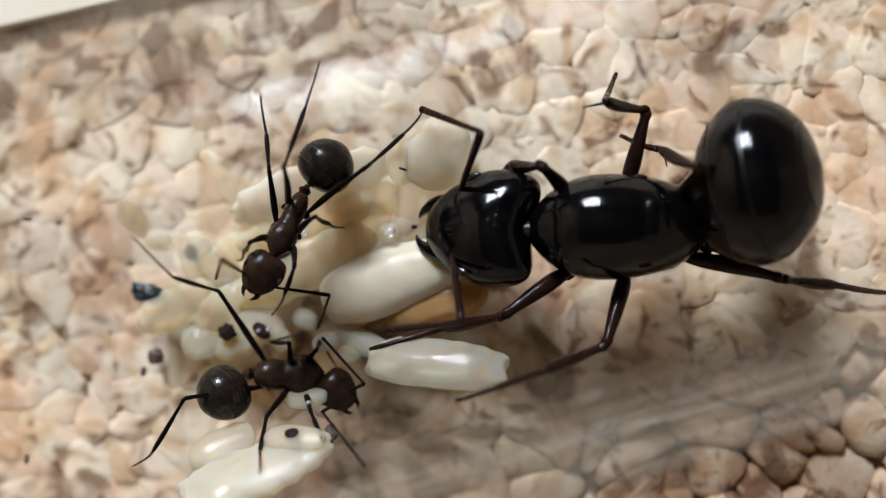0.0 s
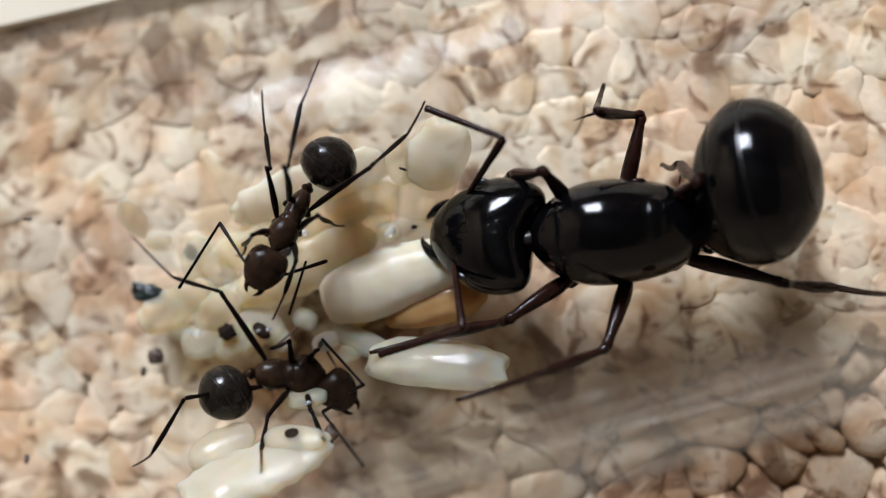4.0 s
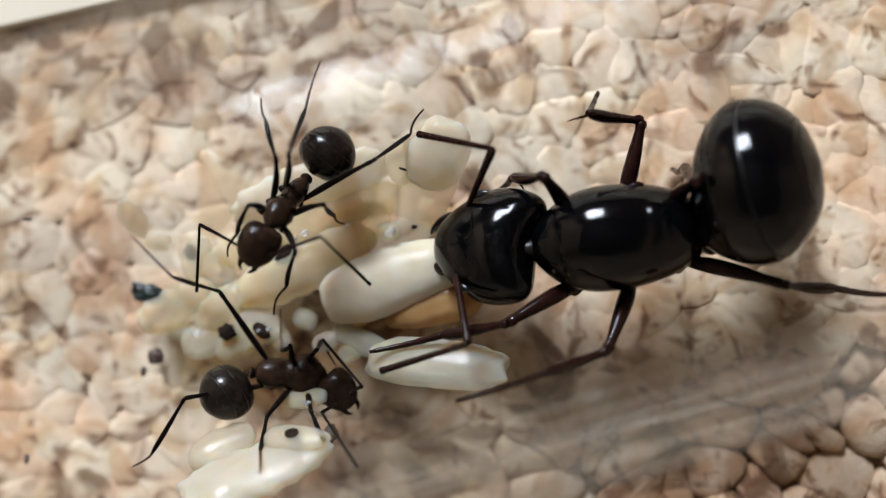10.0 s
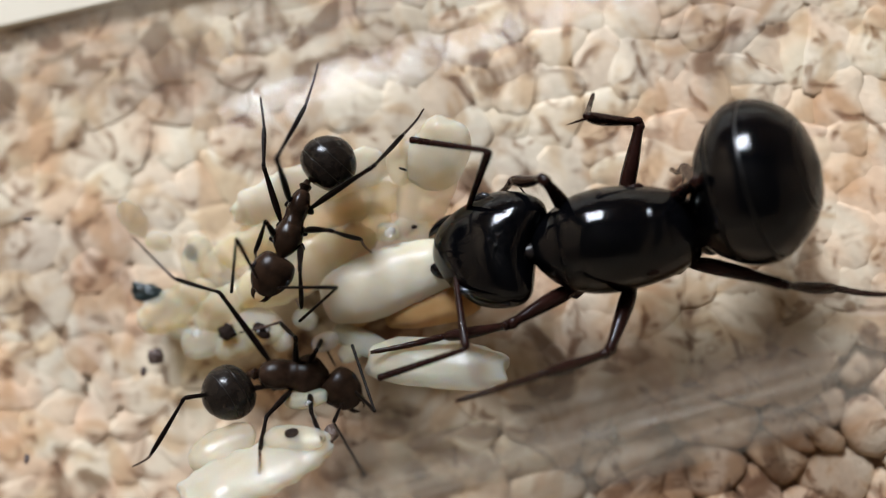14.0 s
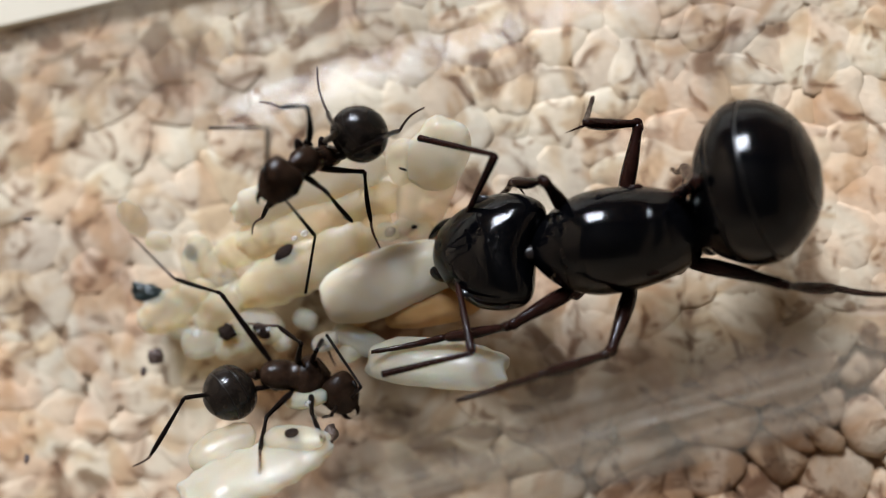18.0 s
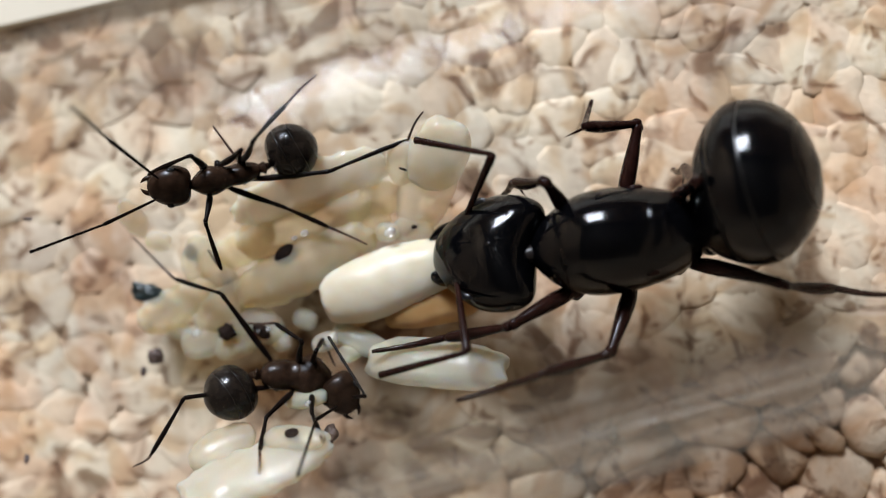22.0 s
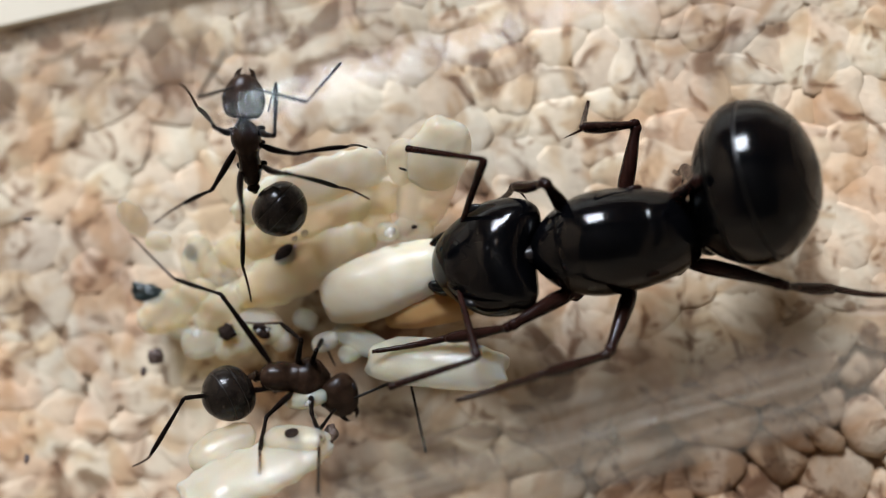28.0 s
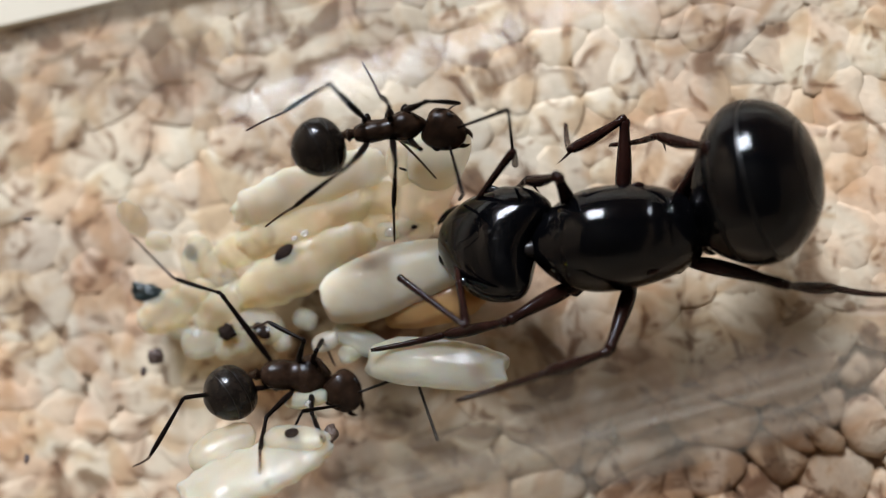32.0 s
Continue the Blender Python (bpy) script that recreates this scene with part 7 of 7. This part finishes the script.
    walk(ant["tarsus_middle_left"], bones((0, -0.76, 1.23, 1.32, 32.2, 28.1), (3, -0.79, 1.22, 1.32, 32.9, 27.9), (6, 0.06, 0.75, 1.08, 4.2, 103.1), (9, 0.05, 0.74, 1.08, 4.5, 103.1), (10, -0.42, 0.89, 1.17, 9, 94.4), (11, -0.42, 0.91, 1.18, 8.9, 94.4), (12, -0.6, 1.44, 1.43, 6.8, 130.2), (13, -0.33, 0.71, 1.07, 9.5, 152.4), (14, -0.61, 1.96, 1.45, 22.8, -168.4), (14.5, -0.61, 1.96, 1.45, 22.7, -168.4), (16.5, -1.16, 1.2, 1.44, 68.9, -173.3), (17, -1.18, 1.21, 1.43, 68.8, -173.5), (18, -0.72, 1.78, 1.67, 27.3, 169.6), (19, -0.86, 1.86, 1.78, 33.6, 172.6), (21, -0.87, 1.86, 1.78, 33.8, 172.5), (25, -0.74, 1.93, 1.67, 29, 174.1), (27.5, -0.63, 2.01, 1.55, 24.1, 174.7), (28.5, -0.65, 1.98, 1.58, 25.6, 176.5), (30, -0.72, 1.95, 1.67, 29.5, 179.6), (31, -0.9, 1.94, 1.91, 40.2, -177.8), (32, -1.1, 1.82, 2.14, 51.2, -179.8)))
    walk(ant["femur_middle_right"], bones((0, 0.05, -0.42, 0.75, -43.5, -119.9), (11, 0.05, -0.42, 0.75, -40.8, -121.8), (13, 0.05, -0.42, 0.75, -39.7, -125.5), (16.5, 0.05, -0.42, 0.75, -39.6, -124.6), (18, 0.05, -0.42, 0.75, -39.3, -127.2), (25, 0.05, -0.42, 0.75, -38.3, -128.3), (27.5, 0.05, -0.42, 0.75, -40.9, -128.4), (32, 0.05, -0.42, 0.75, -38.8, -127.7)))
    walk(ant["tibia_middle_right"], bones((0, -0.72, -1.77, 2.22, -38.3, -94.7), (11, -0.8, -1.8, 2.15, -38.6, -94.7), (13, -0.9, -1.76, 2.12, -38.2, -94.6), (16.5, -0.89, -1.78, 2.11, -38.4, -94.7), (18, -0.95, -1.74, 2.1, -38, -94.6), (25, -0.99, -1.74, 2.08, -37.9, -94.6), (27.5, -0.95, -1.69, 2.15, -37.3, -94.5), (32, -0.97, -1.74, 2.09, -38, -94.6)))
    walk(ant["tarsus_middle_right"], bones((0, -0.83, -3.12, 3.29, -56.9, -83.3), (11, -0.91, -3.15, 3.23, -57.1, -83.4), (13, -1.01, -3.12, 3.19, -56.7, -83.1), (16.5, -1, -3.13, 3.19, -56.8, -83.3), (18, -1.06, -3.1, 3.17, -56.5, -83), (25, -1.1, -3.1, 3.14, -56.4, -83), (27.5, -1.06, -3.06, 3.2, -56.1, -82.6), (32, -1.08, -3.1, 3.16, -56.5, -83)))
    walk(ant["femur_hind_left"], bones((0, -0.8, 0.38, 0.75, -26.7, 127.6), (11, -0.8, 0.38, 0.75, -26.1, 129.1), (13, -0.8, 0.38, 0.75, -22.3, 129.9), (16.5, -0.8, 0.38, 0.75, -23.4, 129.9), (18, -0.8, 0.38, 0.75, -20.7, 130.1), (25, -0.8, 0.38, 0.75, -20.1, 130.6), (27.5, -0.8, 0.38, 0.75, -19.7, 129.5), (32, -0.8, 0.38, 0.75, -20.3, 130.4)))
    walk(ant["tibia_hind_left"], bones((0, -2.72, 2.88, 2.33, 29.4, 157.4), (6, -2.78, 2.86, 2.29, 29.3, 157.5), (11, -2.8, 2.84, 2.3, 29.2, 157.5), (12, -2.86, 2.87, 2.16, 29.1, 157.5), (13, -2.89, 2.88, 2.09, 28.9, 157.5), (16.5, -2.87, 2.86, 2.15, 29, 157.6), (18, -2.93, 2.9, 1.99, 28.2, 157.3), (25, -2.96, 2.89, 1.96, 27.3, 157.2), (27.5, -2.91, 2.94, 1.94, 26.4, 156.9), (32, -2.94, 2.9, 1.98, 27.8, 157.2)))
    walk(ant["tarsus_hind_left"], bones((0, -4.59, 3.66, 1.19, 8.5, 136), (6, -4.66, 3.63, 1.15, 7.9, 136), (11, -4.67, 3.61, 1.16, 8.2, 136), (12, -4.74, 3.65, 1.03, 4.8, 136.2), (13, -4.77, 3.66, 0.96, 3.2, 136.4), (16.5, -4.76, 3.64, 1.02, 4.7, 136.2), (18, -4.82, 3.69, 0.9, 1.5, 136.5), (25, -4.86, 3.69, 0.89, 1.6, 136.5), (27.5, -4.83, 3.76, 0.91, 1.5, 136.5), (32, -4.84, 3.69, 0.89, 1.5, 136.5)))
    walk(ant["femur_hind_right"], bones((0, -0.8, -0.38, 0.75, -31.9, -163.5), (11, -0.8, -0.38, 0.75, -28.9, -163.8), (13, -0.8, -0.38, 0.75, -25, -165.7), (16.5, -0.8, -0.38, 0.75, -25.7, -165.2), (18, -0.8, -0.38, 0.75, -22.8, -166.7), (23, -0.8, -0.38, 0.75, -19.4, -167.5), (24, -0.8, -0.38, 0.75, 5.8, -170.9), (25, -0.8, -0.38, 0.75, 5.6, -170.9), (25.5, -0.8, -0.38, 0.75, -19.4, -167.7), (27.5, -0.8, -0.38, 0.75, -23.8, -167.4), (32, -0.8, -0.38, 0.75, -20.9, -167.2)))
    walk(ant["tibia_hind_right"], bones((0, -3.67, -1.23, 2.61, 23.4, -121), (6, -3.74, -1.23, 2.5, 20, -120.3), (11, -3.76, -1.24, 2.45, 18.6, -120), (12, -3.85, -1.19, 2.32, 15.6, -119.4), (13, -3.89, -1.17, 2.24, 13.8, -119), (16.5, -3.87, -1.19, 2.28, 14.4, -119.1), (18, -3.96, -1.13, 2.11, 10.8, -118.2), (21, -4, -1.11, 2.03, 8.4, -117.5), (23, -4.05, -1.1, 1.92, 5.4, -116.5), (24, -4.26, -0.94, 0.39, -30.9, -110.3), (25, -4.26, -0.94, 0.41, -30.7, -110.5), (25.5, -4.05, -1.09, 1.92, 5.6, -116.5), (27.5, -3.95, -1.08, 2.17, 13.5, -118.9), (32, -4.01, -1.11, 2.01, 7.9, -117.3)))
    walk(ant["tarsus_hind_right"], bones((0, -4.77, -3.06, 1.69, 63.5, -161.9), (6, -4.84, -3.12, 1.7, 64.1, -163.2), (11, -4.87, -3.15, 1.71, 64.4, -163.6), (12, -4.95, -3.15, 1.69, 64.9, -165.1), (13, -4.99, -3.15, 1.69, 65.3, -165.8), (16.5, -4.97, -3.16, 1.7, 65.1, -165.4), (18, -5.04, -3.14, 1.68, 65.7, -166.9), (23, -5.08, -3.17, 1.7, 66.4, -167.9), (24, -4.96, -2.81, 1.59, 59.6, -151.2), (25, -4.96, -2.81, 1.59, 59.7, -151.4), (25.5, -5.08, -3.16, 1.69, 66.4, -168), (27.5, -5.04, -3.06, 1.63, 65.4, -167), (32, -5.07, -3.16, 1.69, 66.1, -167.5)))
    walk(ant["scape_left"], bones((0, 2.29, -0.62, 1.39, -78.3, -10), (3, 2.27, -0.65, 1.39, -78.7, -7.6), (6, 2.26, -0.67, 1.39, -80.2, -22.5), (9, 2.26, -0.67, 1.39, -80.3, -23.7), (11, 2.24, -0.7, 1.39, -80.3, -21.3), (12, 2.31, -0.6, 1.39, -86, -17.3), (13, 2.33, -0.55, 1.39, -84.7, 100.5), (14, 2.32, -0.58, 1.39, -57.2, -56.6), (14.5, 2.3, -0.62, 1.39, -51.1, -81), (16.5, 2.11, -0.85, 1.37, -63.6, 46.2), (17, 2.13, -0.83, 1.37, -51.1, -79.6), (18, 2.13, -0.83, 1.36, -82.8, 2.8), (19, 2.16, -0.8, 1.37, -81.5, -19.4), (20, 2.12, -0.84, 1.36, -62.6, -74.4), (21, 2.15, -0.81, 1.37, -73.9, -50.6), (22, 2.15, -0.81, 1.36, -76.8, -38.4), (23, 2.2, -0.76, 1.37, -76.2, 79.8), (24, 2.23, -0.71, 1.37, -4.2, 105.6), (25, 2.22, -0.73, 1.37, -21.6, 95.5), (25.5, 2.39, -0.48, 1.28, -75.3, -63.1), (27.5, 2.26, -0.68, 1.37, -27.9, 43.8), (28, 2.12, -0.84, 1.36, -8.3, 23.8), (28.5, 2.22, -0.73, 1.37, -14.9, 65.8), (29, 2.27, -0.65, 1.38, -35.3, 120.1), (30, 2.45, -0.31, 1.05, -24.4, 124.8), (31, 2.42, -0.4, 1.05, -47.5, 108.1), (32, 2.25, -0.68, 1.38, -8, 21.1)))
    walk(ant["funiculus_left"], bones((0, 2.77, -0.7, 3.72, 32.2, 128.4), (3, 2.73, -0.72, 3.72, 32.3, 128.5), (6, 2.63, -0.82, 3.73, 32.6, 127.6), (11, 2.62, -0.84, 3.73, 32.4, 126.4), (12, 2.47, -0.65, 3.76, 35.1, 129.5), (13, 2.29, -0.33, 3.75, 40.4, 125.5), (14, 3.02, -1.66, 3.38, 20.1, 108.5), (14.5, 2.53, -2.09, 3.23, 19.5, 103.3), (16.5, 2.84, -0.09, 3.5, -10.8, -83.7), (17, 2.39, -2.3, 3.22, 20.9, 99.8), (18, 2.43, -0.81, 3.72, 30.4, 121), (19, 2.49, -0.92, 3.71, 39.1, 101.1), (20, 2.42, -1.89, 3.47, 13.4, 92.5), (21, 2.57, -1.32, 3.65, 17.6, 119.1), (22, 2.57, -1.15, 3.68, 21.4, 120.7), (23, 2.3, -0.2, 3.67, 38.4, 126.1), (24, 1.6, 1.57, 1.55, -57.5, -17.9), (25, 2.01, 1.47, 2.24, -36.7, -57.5), (25.5, 2.66, -1.02, 3.58, -4.6, 103.4), (27.5, 3.77, 0.78, 2.48, -23.9, -84.1), (28, 4.27, 0.11, 1.7, 6, -75.9), (28.5, 3.16, 1.36, 1.98, -23.5, -66.4), (29, 1.3, 1.03, 2.75, -33.6, -51.7), (30, 1.22, 1.46, 2.03, -37.4, -60.1), (31, 1.92, 1.12, 2.8, -24.5, -78.4), (32, 4.44, 0.16, 1.71, -18, -72.4)))
    walk(ant["scape_right"], bones((0, 1.82, -1.07, 1.26, -69.5, -128.4), (9, 1.77, -1.09, 1.25, -69.2, -129.9), (10, 1.75, -1.1, 1.25, -68.7, -128), (11, 1.74, -1.1, 1.25, -69.5, -129.1), (12, 1.85, -1.05, 1.26, -67.1, -128.2), (13, 1.89, -1.03, 1.27, -64.8, -110.9), (14, 1.86, -1.05, 1.26, -63.2, -106.4), (14.5, 1.83, -1.06, 1.26, -68.2, -144.2), (16.5, 1.54, -1.16, 1.22, -61.2, -145), (17, 1.57, -1.16, 1.22, -64.1, -146.6), (18, 1.58, -1.15, 1.21, -72.7, -103.9), (19, 1.61, -1.15, 1.22, -59.3, -71.3), (20, 1.57, -1.16, 1.21, -67.8, -112.8), (21, 1.61, -1.15, 1.22, -70.8, -124.8), (22, 1.6, -1.15, 1.22, -61.4, -132.5), (23, 1.67, -1.13, 1.23, -70.9, -100.2), (24, 1.73, -1.11, 1.24, -59.3, -92.4), (25, 1.7, -1.12, 1.23, -63.5, -112.1), (25.5, 1.98, -0.98, 1.17, -50.6, 140), (27.5, 1.77, -1.09, 1.24, -51.5, 163.8), (28, 1.56, -1.16, 1.21, -58.1, -116.2), (28.5, 1.7, -1.12, 1.23, -68.8, 163.7), (29, 1.79, -1.08, 1.25, -65.1, -107.4), (30, 2.1, -0.86, 0.95, -74.1, -123.7), (31, 2.03, -0.92, 0.95, -51.2, -96.5), (32, 1.76, -1.1, 1.24, -50.3, -158.6)))
    walk(ant["funiculus_right"], bones((0, 1.31, -1.72, 3.49, -30.2, -53.2), (3, 1.27, -1.73, 3.48, -30.1, -53.2), (6, 1.23, -1.73, 3.48, -33.1, -56.3), (9, 1.22, -1.74, 3.47, -33.5, -56.9), (10, 1.22, -1.78, 3.46, -34.4, -58), (11, 1.22, -1.75, 3.47, -33.8, -58.7), (12, 1.28, -1.78, 3.45, -34.9, -58), (13, 1.53, -1.97, 3.42, -44, -55.1), (14, 1.56, -2.07, 3.38, -38.7, -61.9), (14.5, 1.11, -1.58, 3.46, -32.1, -64.7), (16.5, 0.61, -1.82, 3.3, -20.1, -125.7), (17, 0.7, -1.73, 3.35, -25.5, -113.4), (18, 1.41, -1.84, 3.48, 80.6, 129.4), (19, 2, -2.29, 3.26, 61, 147.9), (20, 1.22, -1.98, 3.41, -63.1, -69), (21, 1.16, -1.79, 3.46, -62.6, -71.2), (22, 0.83, -1.99, 3.3, -40.5, -103), (23, 1.53, -1.89, 3.47, 78.5, 130), (24, 1.67, -2.32, 3.28, -56.7, -55.7), (25, 1.3, -2.1, 3.36, -45.1, -56.6), (25.5, 0.82, -0.01, 3, -33.2, -81.8), (27.5, 0.35, -0.68, 3.1, -12.9, -113.1), (28, 1.01, -2.29, 3.22, -35.3, -88.5), (28.5, 0.88, -0.88, 3.45, -48.8, -82.8), (29, 1.49, -2.03, 3.4, -15.5, -53.1), (30, 1.74, -1.4, 3.24, 68.6, 128.7), (31, 1.86, -2.4, 2.8, -52.8, -49.9), (32, 0.35, -1.65, 3.07, 3.4, -113.6)))


motions()
